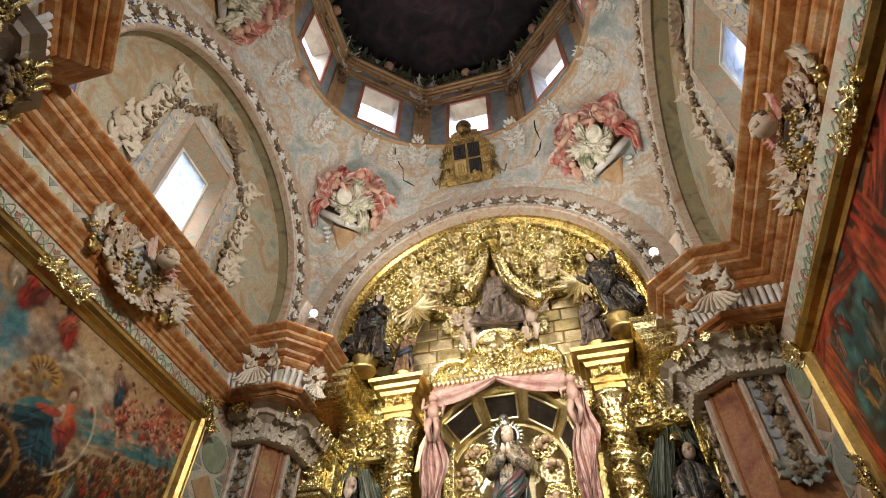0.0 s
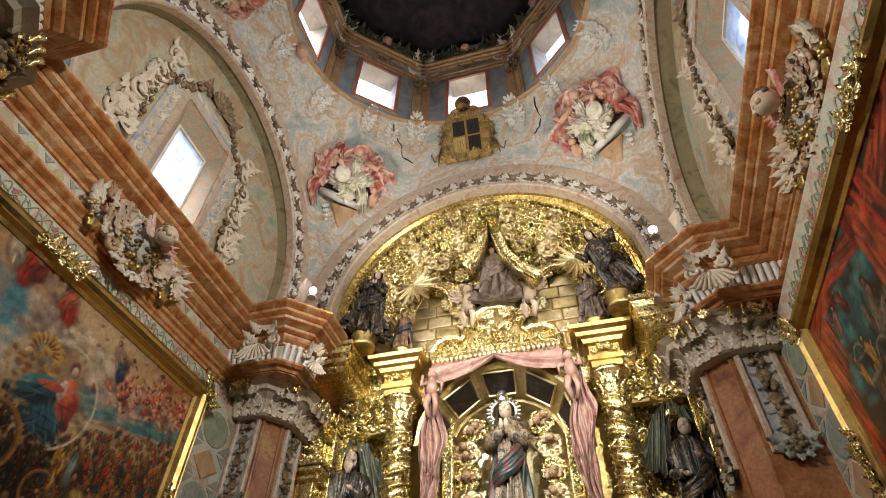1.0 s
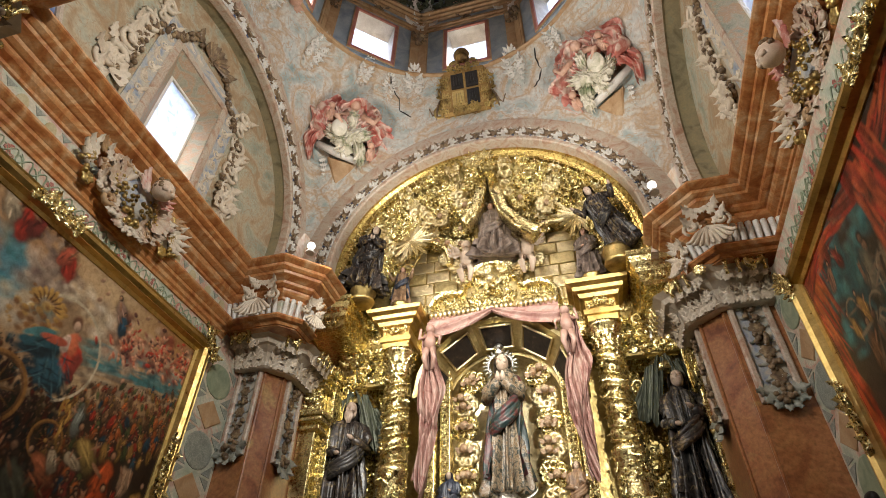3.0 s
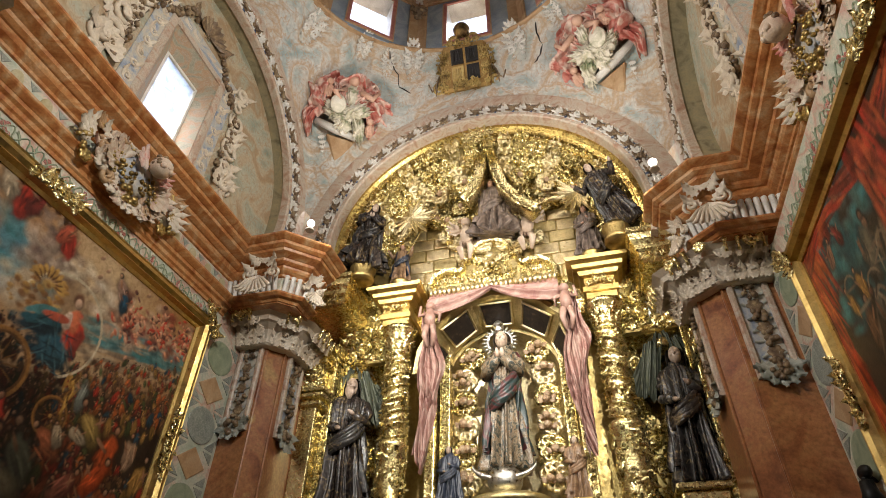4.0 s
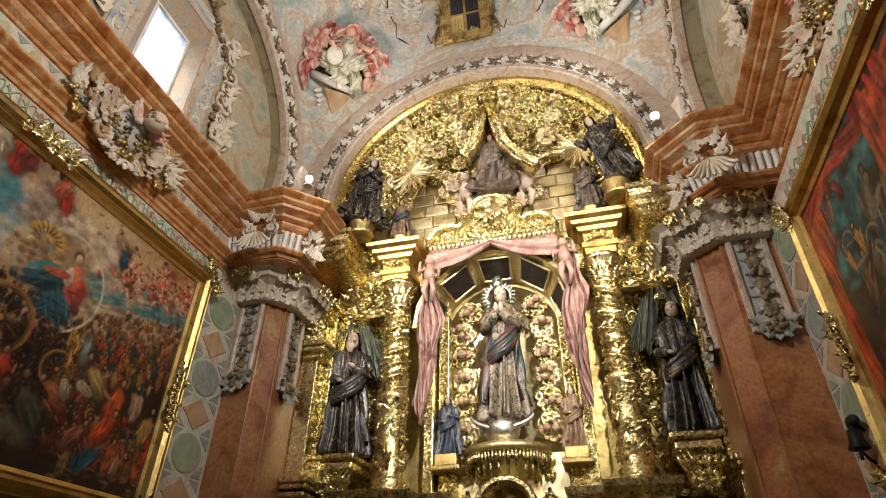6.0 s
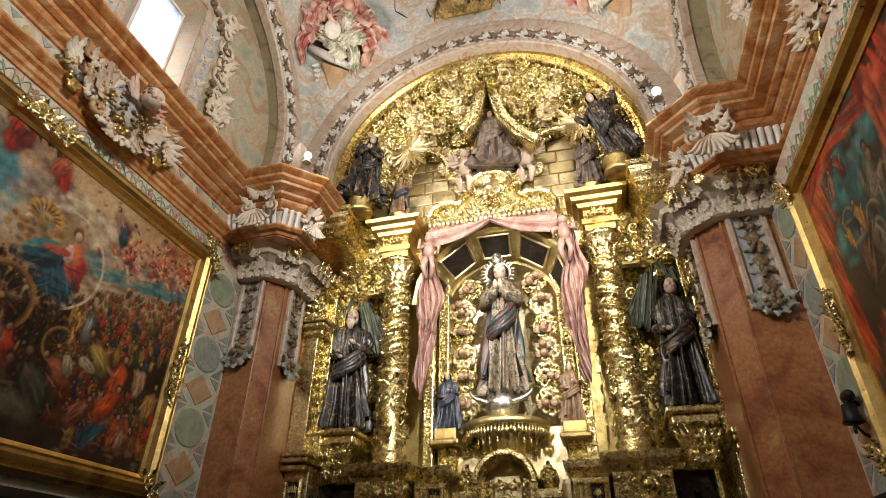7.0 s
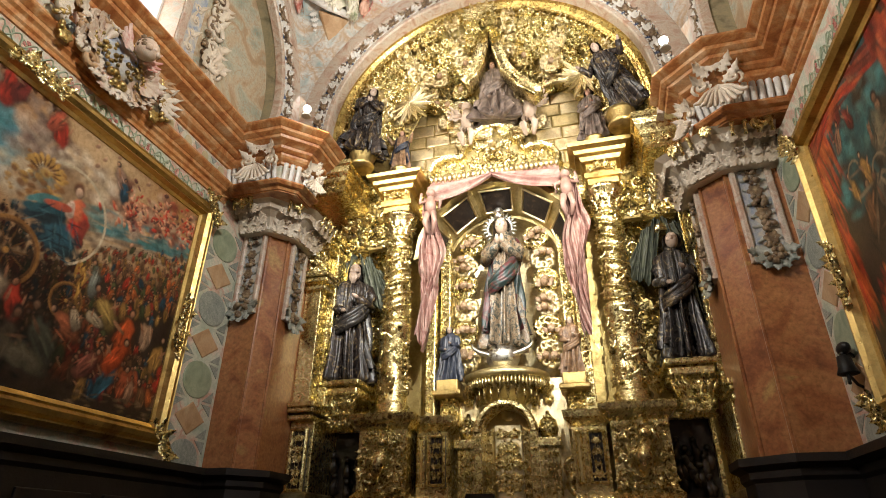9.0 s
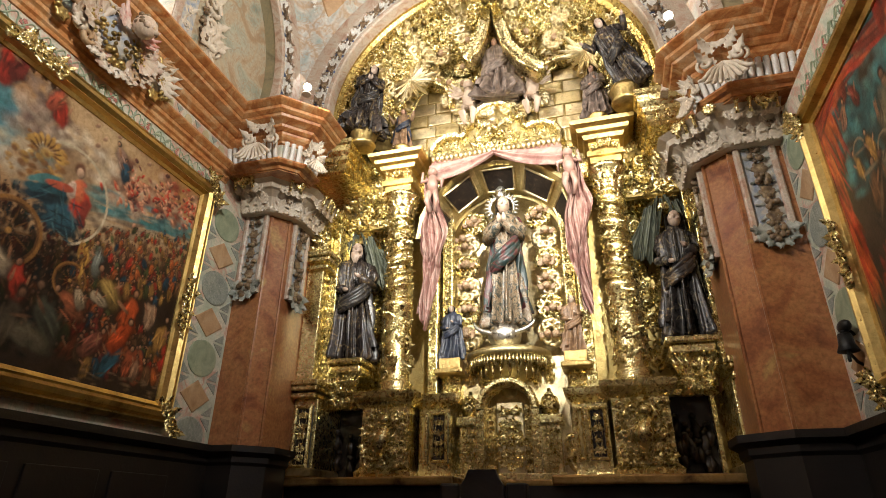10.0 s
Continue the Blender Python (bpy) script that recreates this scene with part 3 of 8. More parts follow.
struct("ceiling_south", bm, CREAM, "plain plaster vault over the nave end", "ceiling")

# piers with a cut corner
PIER_W = [(XL, YP), (-3.57, YP), (-3.41, 5.35), (-3.41, YB)]
PIER_E = [(1.2, YB), (1.2, 5.36), (1.42, YP), (XR, YP)]
PIER_N = [(XL, -0.42), (-3.4, -0.42), (-3.2, -0.22), (-3.2, 0.52), (-3.4, 0.72), (XL, 0.72)]


def prism(bm, pts, z0, z1):
    return skin(bm, [[(x, y, z0) for x, y in pts], [(x, y, z1) for x, y in pts]])


PIERS = {}
for nm, pts in (("pier_west", PIER_W + [(XL, YB)]), ("pier_east", PIER_E + [(XR, YB)]), ("pier_near", PIER_N)):
    bm = bmesh.new()
    prism(bm, pts, 0, ZC - 0.03)
    PIERS[nm] = struct(nm, bm, RED, "red marble corner pier with a chamfered edge", "pier")

# entablature: along the walls and breaking forward round the piers
XEF = XR + 0.20
FACE_W = [(XL, -4), (XL, -0.62), (-3.2, -0.62), (-3.0, -0.42), (-3.0, 0.55), (-3.25, 0.8), (XL, 0.8), (XL, 4.68), (-3.24, 4.68), (-3.08, 4.84), (-3.08, 5.15)]
FACE_E = [(1.27, 5.12), (1.27, 4.86), (1.45, 4.68), (XEF, 4.68), (XEF, -4)]
CORNICE = [(-0.35, 5.42), (0.0, 5.42), (0.035, 5.435), (0.04, 5.46), (0.085, 5.49), (0.10, 5.515), (0.105, 5.54), (0.125, 5.545), (0.16, 5.57), (0.17, 5.60), (0.185, 5.605), (0.26, 5.64), (0.27, 5.67), (0.285, 5.675), (0.32, 5.70), (0.325, 5.735), (0.34, 5.74), (0.385, 5.765), (0.40, 5.78), (0.40, ZC), (-0.35, ZC)]
FRIEZE = [(0.02, 5.2), (0.02, 5.42), (-0.35, 5.42), (-0.35, 5.2)]
LOWER = [(-0.35, 5.0), (0.02, 5.0), (0.025, 5.03), (0.045, 5.045), (0.05, 5.08), (0.055, 5.085), (0.08, 5.10), (0.085, 5.13), (0.095, 5.135), (0.13, 5.165), (0.14, 5.18), (0.14, 5.2), (-0.35, 5.2)]
SHORT = [(-0.45, 5.12), (0.0, 5.12), (0.02, 5.15), (0.07, 5.155), (0.10, 5.18), (0.10, 5.2), (-0.45, 5.2)]
for nm, path in (("west", FACE_W), ("east", FACE_E)):
    bm = bmesh.new()
    moulding(bm, path, CORNICE)
    struct("cornice_" + nm, bm, ORANGE, "orange marbled cornice with many fillets", "cornice")
    bm = bmesh.new()
    moulding(bm, path, FRIEZE)
    struct("frieze_" + nm, bm, GREEN, "pale green painted frieze under the cornice", "frieze")
for nm, path, prof in (("architrave_west", [(XL, 0.82), (XL, 4.66)], LOWER), ("architrave_east", [(XEF, 4.66), (XEF, -4)], LOWER),
                       ("architrave_pier_west", FACE_W[7:], SHORT), ("architrave_pier_east", FACE_E[:4], SHORT), ("architrave_pier_near", FACE_W[1:7], SHORT)):
    bm = bmesh.new()
    moulding(bm, path, prof)
    struct(nm, bm, ORANGE, "pink and orange marbled architrave moulding", "architrave")

# painted lozenges on the frieze of the side walls
for nm, x, n in (("lozenges_west", XL + 0.021, 1), ("lozenges_east", XEF - 0.021, -1)):
    bm = bmesh.new()
    ovals = bmesh.new()
    for i in range(26):
        y = 0.92 + i * 0.142
        P = spot((x, y, 5.31), (n, 0, 0))
        if i % 2:
            ring = [(0.058 * math.cos(q), 0.088 * math.sin(q)) for q in [math.pi * k / 8 for k in range(16)]]
            skin(ovals, [[P(a, b, 0.0) for a, b in ring], [P(0.92 * a, 0.92 * b, 0.005) for a, b in ring]])
        else:
            for sg in (1, -1):
                tri = [(-0.055, sg * 0.085), (0.055, sg * 0.085), (0.0, sg * 0.012)]
                skin(bm, [[P(a, b, 0.0) for a, b in tri], [P(0.9 * a, sg * 0.06 + 0.88 * (b - sg * 0.06), 0.005) for a, b in tri]])
    struct(nm.replace("lozenges", "ovals"), ovals, YELLOWPAINT, "row of pale yellow ovals painted on the frieze", "inlay")
    struct(nm, bm, GREYGREEN, "row of grey-green triangles painted on the frieze", "inlay")

# painted roses and green scrolls on the strip over each picture
for nm, x, n, zz in (("wall_west", XL + 0.002, 1, 4.91), ("wall_east", XR - 0.002, -1, 4.8)):
    rr = random.Random(17)
    for kind, mat in (("painted_scrolls", SAGE), ("painted_roses", ROSE)):
        bm = bmesh.new()
        for i in range(26):
            P = spot((x, 0.95 + 0.138 * i, zz), (n, 0, 0))
            if kind == "painted_scrolls":
                tube(bm, [P(0.07 * math.cos(a), 0.05 * math.sin(2 * a) + 0.02 * math.sin(a), 0.002) for a in [0.35 * q for q in range(17)]], 0.007, 4)
                leaf(bm, P, 0, 0, rr.uniform(0, 6.3), 0.08, 0.03, 0.05, 2, 5)
            elif i % 3 == 0:
                for _ in range(5):
                    rosette(bm, P, rr.uniform(-0.05, 0.05), rr.uniform(-0.05, 0.05), 0.022, 5)
        ob = part(kind, bm, mat, WALLS[nm])
        ob["kind"] = "stuff"

# ovals and diamonds on the wall between painting and pier
for nm, x, n, y0, y1 in (("wall_west", XL, 1, 4.52, 5.13), ("wall_east", XR, -1, 4.5, 5.13)):
    wc, wid = (y0 + y1) / 2, (y1 - y0)
    z = 4.75
    k = 0
    while z > 2.35:
        hh = 0.20 if k % 2 == 0 else 0.17
        P = spot((x, wc, z - hh), (n, 0, 0))
        segs = 20 if k % 2 == 0 else 4
        ring = [(0.36 * wid * math.cos(2 * math.pi * j / segs), hh * 0.93 * math.sin(2 * math.pi * j / segs)) for j in range(segs)]
        bm = bmesh.new()
        skin(bm, [[P(a, b, -0.01) for a, b in ring], [P(a, b, 0.008) for a, b in ring], [P(0.9 * a, 0.93 * b, 0.012) for a, b in ring]])
        part("oval" if segs > 4 else "diamond", bm, (SAGE, OCHRE, GREYGREEN, OCHRE)[k % 4], WALLS[nm])
        for sg in (1, -1):
            for dz in (1, -1):
                tri = [(sg * 0.46 * wid, dz * hh * 0.95), (sg * 0.46 * wid, dz * hh * 0.35), (sg * 0.22 * wid, dz * hh * 0.95)]
                bm = bmesh.new()
                skin(bm, [[P(a, b, -0.01) for a, b in tri], [P(a, b, 0.006) for a, b in tri]])
                part("inlay", bm, GREYGREEN, WALLS[nm])
        z -= 2 * hh + 0.01
        k += 1

# dark panelling along the foot of the walls and piers
DADO = [(-0.02, 0.0), (0.10, 0.0), (0.10, 2.02), (0.13, 2.05), (0.13, 2.1), (0.2, 2.14), (0.2, 2.2), (-0.02, 2.2)]
for nm, path in (("dado_west", [(XL, -3.9), (XL, YP), (-3.57, YP), (-3.41, 5.35), (-3.41, 5.7)]), ("dado_east", [(1.2, 5.7), (1.2, 5.36), (1.42, YP), (XR, YP), (XR, -3.9)])):
    bm = bmesh.new()
    moulding(bm, path, DADO)
    d = struct(nm, bm, DARKWOOD, "dark stained wooden dado with a moulded cap", "panelling")
    x, n = (XL + 0.1, 1) if nm == "dado_west" else (XR - 0.1, -1)
    for i in range(7):
        bm = bmesh.new()
        box(bm, x - 0.01, x + 0.02 if n > 0 else x - 0.02, -0.6 + i * 0.75, 0.03 + i * 0.75, 0.4, 1.9, 0.008)
        part("panel", bm, DARKWOOD, d)

# arches of the crossing
R_SIDE, Z_SIDE = 2.05, 6.75
R_BACK, Z_BACK = 2.38, 6.4
XW, XE = -3.64, 1.56
ARCHES = []
for nm, xp, xo in (("west", XW, XL), ("east", XE, XR)):
    s = -1 if nm == "west" else 1

    def side(u, v, w, xp=xp, s=s):
        return Vector((xp + s * w, YC + u, Z_SIDE + v))
    a0, a1 = -0.44, math.pi + 0.44
    bm = bmesh.new()
    arc_moulding(bm, side, R_SIDE, a0, a1, [(-0.12, 0.02), (0.12, 0.02), (0.12, 0.3), (-0.12, 0.3)])
    ring = struct("arch_" + nm, bm, BLUE, "arch band of blue-grey ground with stucco foliage", "arch")
    for dr0, dr1, w0 in ((-0.165, -0.105, 0.0), (0.10, 0.30, 0.0)):
        bm = bmesh.new()
        arc_moulding(bm, side, R_SIDE, a0, a1, [(dr0, w0), (dr0 + 0.015, w0 - 0.02), (dr1 - 0.015, w0 - 0.02), (dr1, w0), (dr1, 0.1), (dr0, 0.1)])
        part("fillet", bm, PINK, ring)
    bm = bmesh.new()
    arc_moulding(bm, side, R_SIDE, a0, a1, [(-0.14, 0.1), (0.1, 0.1), (0.1, abs(xo - xp) + 0.02), (-0.14, abs(xo - xp) + 0.02)])
    part("soffit", bm, OLIVE, ring)
    ARCHES.append((ring, side, R_SIDE, -0.25, math.pi + 0.25, 72, s))
    # lunette with its window
    sx = -1 if nm == "west" else 1
    w0, w1, zt, zb = 2.53, 3.37, 7.6, 6.1
    bm = bmesh.new()
    lo, hi = sorted((xo, xo + 0.4 * sx))
    box(bm, lo, hi, -1, w0, ZC - 0.05, 9.4)
    box(bm, lo, hi, w1, YB + 0.4, ZC - 0.05, 9.4)
    box(bm, lo, hi, w0, w1, zt, 9.4)
    box(bm, lo, hi, w0, w1, ZC - 0.05, zb)
    struct("lunette_" + nm, bm, LUNETTE, "lunette wall painted with trompe l'oeil ornament", "wall")
    win = thing("window_" + ("1" if sx < 0 else "2"), (xo + 0.2 * sx, 2.95, zb), "small window with frosted glass in a splayed opening", "window", kind="structure")
    bm = bmesh.new()
    rect = lambda x, a, b, c, d: [(x, a, c), (x, b, c), (x, b, d), (x, a, d)]
    skin(bm, [rect(xo - 0.004 * sx, w0 - 0.05, w1 + 0.05, zb - 0.05, zt + 0.05), rect(xo - 0.006 * sx, w0, w1, zb, zt), rect(xo + 0.22 * sx, 2.74, 3.29, zb + 0.1, 7.45)], caps=False)
    part("splay", bm, SPLAYPAINT, win)
    bm = bmesh.new()
    for f in ((2.7, 2.76), (3.27, 3.33)):
        box(bm, *sorted((xo + 0.2 * sx, xo + 0.24 * sx)), f[0], f[1], zb, 7.5)
    box(bm, *sorted((xo + 0.2 * sx, xo + 0.24 * sx)), 2.76, 3.27, 7.43, 7.5)
    part("window_frame", bm, WHITE, win)
    bm = bmesh.new()
    box(bm, *sorted((xo + 0.225 * sx, xo + 0.232 * sx)), 2.755, 3.275, zb, 7.44)
    g = part("pane", bm, PANE, win)
    g.visible_shadow = False
    bm = bmesh.new()
    Q = spot((xo, 2.95, 6.6), (-sx, 0, 0))
    for a, b, c, d in ((-0.53, -0.43, -0.6, 1.11), (0.43, 0.53, -0.6, 1.11), (-0.43, 0.43, 1.01, 1.11)):
        skin(bm, [[Q(a, c, 0), Q(b, c, 0), Q(b, d, 0), Q(a, d, 0)], [Q(a, c, 0.02), Q(b, c, 0.02), Q(b, d, 0.02), Q(a, d, 0.02)], [Q(a + 0.02, c, 0.03), Q(b - 0.02, c, 0.03), Q(b - 0.02, d - 0.02, 0.03), Q(a + 0.02, d - 0.02, 0.03)]])
    part("surround", bm, PINK, win, "rose marbled surround")
    # blue painted border round the window, with stucco on it
    P = spot((xo, 2.95, 6.6), (-sx, 0, 0))
    bm = bmesh.new()
    for a, b, c, d in ((-0.72, -0.52, -0.6, 1.3), (0.52, 0.72, -0.6, 1.3), (-0.52, 0.52, 1.1, 1.3)):
        skin(bm, [[P(a, c, 0), P(b, c, 0), P(b, d, 0), P(a, d, 0)], [P(a, c, 0.012), P(b, c, 0.012), P(b, d, 0.012), P(a, d, 0.012)]])
    border = struct("border_" + nm, bm, PALEBLUE, "blue-grey painted border round the lunette window", "border")
    rnd = random.Random(5)
    bm = bmesh.new()
    for sg in (1, -1):
        for k in range(9):
            scroll(bm, P, sg * 0.62, -0.45 + 0.2 * k, 0.06, 0.4 * k, sg if k % 2 else -sg, 1.3, 0.2, 14)
            leaf(bm, P, sg * 0.62, -0.5 + 0.2 * k, 0.5 if k % 2 else -0.5, 0.17, 0.07, 0.8, 4, 9)
            bunch(bm, P, sg * 0.62, -0.42 + 0.2 * k, 0.03, 3, rnd, 0.5)
            leaf(bm, P, sg * 0.62, -0.5 + 0.2 * k, sg * 0.9, 0.10, 0.06, 0.3, 2, 5)
        for k in range(3):
            leaf(bm, P, sg * (0.08 + 0.16 * k), 1.2, -sg * 1.5, 0.16, 0.10, 0.3, 3, 5)
        scroll(bm, P, sg * 0.95, 0.0, 0.16, 0.5, sg, 1.3, 0.17)
        scroll(bm, P, sg * 0.90, 0.36, 0.13, 0.5, -sg, 1.3, 0.17)
        shell(bm, P, sg * 0.98, -0.22, 0.2, sg * 0.4, 7)
        leaf(bm, P, sg * 0.9, 0.45, -sg * 0.4, 0.3, 0.16, 0.5)
        leaf(bm, P, sg * 1.0, 0.1, -sg * 0.9, 0.25, 0.14, 0.5)
        for k in range(8):
            v = -0.4 + 0.24 * k
            u = sg * (1.02 - 0.035 * k + 0.05 * (k % 2))
            scroll(bm, P, u, v, 0.11 + 0.03 * (k % 2), 0.8 * k, sg if k % 2 else -sg, 1.5, 0.17, 22)
            leaf(bm, P, u, v + 0.04, -sg * (0.3 + 0.9 * (k % 3)), 0.24, 0.11, 0.7)
            leaf(bm, P, u, v - 0.04, sg * (0.5 + 0.5 * (k % 2)), 0.18, 0.09, 0.7)
    part("stucco_foliage", bm, CREAM, border, "cream stucco scrolls, leaves and shells", True)
    bm = bmesh.new()
    shell(bm, P, 0, 1.42, 0.22, 0, 9)
    for sg in (1, -1):
        for k in range(7):
            bunch(bm, P, sg * (0.3 + 0.085 * k), 1.42 - 0.10 * k, 0.075, 6, rnd, 0.45)
            bunch(bm, P, sg * 0.86, 0.8 - 0.16 * k, 0.07, 6, rnd, 0.45)
        leaf(bm, P, sg * 0.15, 1.42, -sg * 1.0, 0.3, 0.16, 0.5)
    part("garland", bm, BROWNFRUIT, border, "brown fruit swag with a shell at the top", True)

YA = 5.4


def back(u, v, w):
    return Vector((XC + u, YA + w, Z_BACK + v))


bm = bmesh.new()
arc_moulding(bm, back, R_BACK, -0.18, math.pi + 0.18, [(-0.24, 0.02), (-0.04, 0.02), (-0.04, 0.4), (-0.24, 0.4)])
ring = struct("arch_north", bm, BLUE, "arch band of blue-grey ground with stucco foliage", "arch")
for dr0, dr1 in ((-0.30, -0.22), (-0.05, 0.18)):
    bm = bmesh.new()
    arc_moulding(bm, back, R_BACK, -0.26, math.pi + 0.26, [(dr0, 0.0), (dr0 + 0.015, -0.02), (dr1 - 0.015, -0.02), (dr1, 0.0), (dr1, 0.3), (dr0, 0.3)])
    part("fillet", bm, PINK, ring)
ARCHES.append((ring, lambda u, v, w: back(u, v, w), R_BACK - 0.14, -0.1, math.pi + 0.1, 80, 0))
bm = bmesh.new()
GP = [(-0.06, 0.02), (-0.05, -0.02), (-0.02, -0.03), (0.0, 0.0), (0.04, -0.01), (0.08, -0.05), (0.13, -0.05), (0.15, 0.02), (0.15, 1.6), (0.1, 1.6), (-0.02, 0.3), (-0.06, 0.1)]
arc_moulding(bm, lambda u, v, w: (XC + u, 5.6 + w, 6.34 + v), 2.0, -0.2, math.pi + 0.2, GP, 72)
gold_arch = struct("gold_arch", bm, GOLD_ARCH, "polished gilded arch moulding framing the altarpiece", "arch", False)
bm = bmesh.new()
for i in range(84):
    a = math.pi * (i + 0.5) / 84
    d = Vector((math.cos(a), 0, math.sin(a)))
    P = spot(Vector((XC, 5.6, 6.34)) + 1.92 * d, (0, -1, 0), d)
    leaf(bm, P, 0, -0.02, math.pi, 0.12, 0.075, 0.6, 2, 5)
    leaf(bm, P, 0.03, 0.0, 2.5, 0.08, 0.05, 0.6, 2, 5)
part("leaf_row", bm, GOLD, gold_arch, "gilded leaf border inside the arch")

# stucco foliage on the arch bands, sprig by sprig
rnd = random.Random(3)
for ring, place, rad, b0, b1, count, s in ARCHES:
    sprig = {}
    for kind in ("leaf_sprig", "fruit_sprig"):
        bm = bmesh.new()
        Q = spot((0, 0, 0), (0, 0, 1), (0, 1, 0))
        if kind == "leaf_sprig":
            for an in (0, 0.7, -0.7, 1.35, -1.35):
                leaf(bm, Q, 0, -0.05, an, 0.115, 0.055, 0.25, 4, 9)
            for sg in (1, -1):
                scroll(bm, Q, sg * 0.05, 0.03, 0.028, 0, sg, 1.2, 0.3, 8)
        else:
            bunch(bm, Q, 0, 0, 0.045, 8, rnd, 0.42)
            for an in (0.5, -0.5, 2.4, -2.4):
                leaf(bm, Q, 0, 0, an, 0.12, 0.06, 0.5, 2, 5)
        me = bpy.data.meshes.new(kind)
        bm.to_mesh(me)
        bm.free()
        me.polygons.foreach_set("use_smooth", [True] * len(me.polygons))
        me.materials.append(WHITE if kind == "leaf_sprig" else BROWNFRUIT)
        sprig[kind] = me
    for i in range(count):
        a = b0 + (b1 - b0) * (i + 0.5) / count
        c = place(rad * math.cos(a), rad * math.sin(a), 0.006)
        out = (place(0, 0, -1) - place(0, 0, 0)).normalized()
        tan = (place(math.cos(a + 0.01), math.sin(a + 0.01), 0) - place(math.cos(a), math.sin(a), 0)).normalized()
        if a > math.pi / 2:
            tan = -tan
        rt = tan.cross(out)
        m = Matrix((rt, tan, out)).transposed().to_4x4()
        kind = "leaf_sprig" if i % 3 else "fruit_sprig"
        ob = new(kind, sprig[kind])
        ob.parent = ring
        k = rnd.uniform(1.15, 1.35)
        ob.matrix_basis = Matrix.Translation(c) @ m @ Matrix.Diagonal((k, k, k, 1))

# pendentives: a shell from the arches to the ring of the drum
RING, WIDE = 1.95, 1.11       # ring of the drum, wider across the chapel


def foot(a):
    dx, dy = math.sin(a), math.cos(a)
    hx, hy = (XE - XW) / 2, YA - YC
    k = min(hx / max(1e-6, abs(dx)), hy / max(1e-6, abs(dy)))
    x, y = dx * k, dy * k
    if abs(abs(y) - hy) < 1e-4:
        r, zc, u = R_BACK + 0.16, Z_BACK, x
    else:
        r, zc, u = R_SIDE + 0.28, Z_SIDE, y
    z = zc + math.sqrt(max(0.0, r * r - u * u)) if abs(u) < r else ZC
    return Vector((XC + x, YC + y, max(z, ZC)))


def vault(a, s):
    b = foot(a)
    t = Vector((XC + WIDE * RING * math.sin(a), YC + RING * math.cos(a), ZRING))
    c = b.lerp(t, 0.25)
    c.z = b.z + 0.72 * (t.z - b.z)
    return (1 - s) ** 2 * b + 2 * s * (1 - s) * c + s * s * t


def on_vault(deg, s):
    """A frame on the pendentive, by the bearing from the dome's axis and the share of the way up."""
    a = radians(deg)
    p = vault(a, s)
    n = (vault(a + 0.02, s) - vault(a - 0.02, s)).cross(vault(a, min(1, s + 0.04)) - vault(a, s - 0.04))
    if n.dot(Vector((XC, YC, 6)) - p) < 0:
        n = -n
    return spot(p, n)


bm = bmesh.new()
skin(bm, [[vault(2 * math.pi * i / 192, k / 16) for k in range(17)] for i in range(193)], False)
struct("pendentives", bm, PLASTER, "mottled green and ochre painted pendentives under the dome", "vault", True)

# ring, drum with eight windows, dome
AP = 1.9
bm = bmesh.new()
moulding(bm, [(XC + WIDE * 1.95 * math.sin(2 * math.pi * i / 64), YC + 1.95 * math.cos(2 * math.pi * i / 64)) for i in range(64)],
         [(-0.3, 9.93), (0.0, 9.93), (0.02, 9.95), (0.02, 9.98), (-0.3, 9.99)], 1, True)
struct("drum_ring", bm, OCHRE, "ochre ledge at the foot of the drum", "moulding")
HW, Z0, Z1, ZT = 0.345, 10.1, 11.28, 12.6
half = AP * math.tan(radians(22.5))
VERT = [Vector((XC + WIDE * AP / math.cos(radians(22.5)) * math.sin(radians(45 * i - 22.5)), YC + AP / math.cos(radians(22.5)) * math.cos(radians(45 * i - 22.5)), 0)) for i in range(9)]
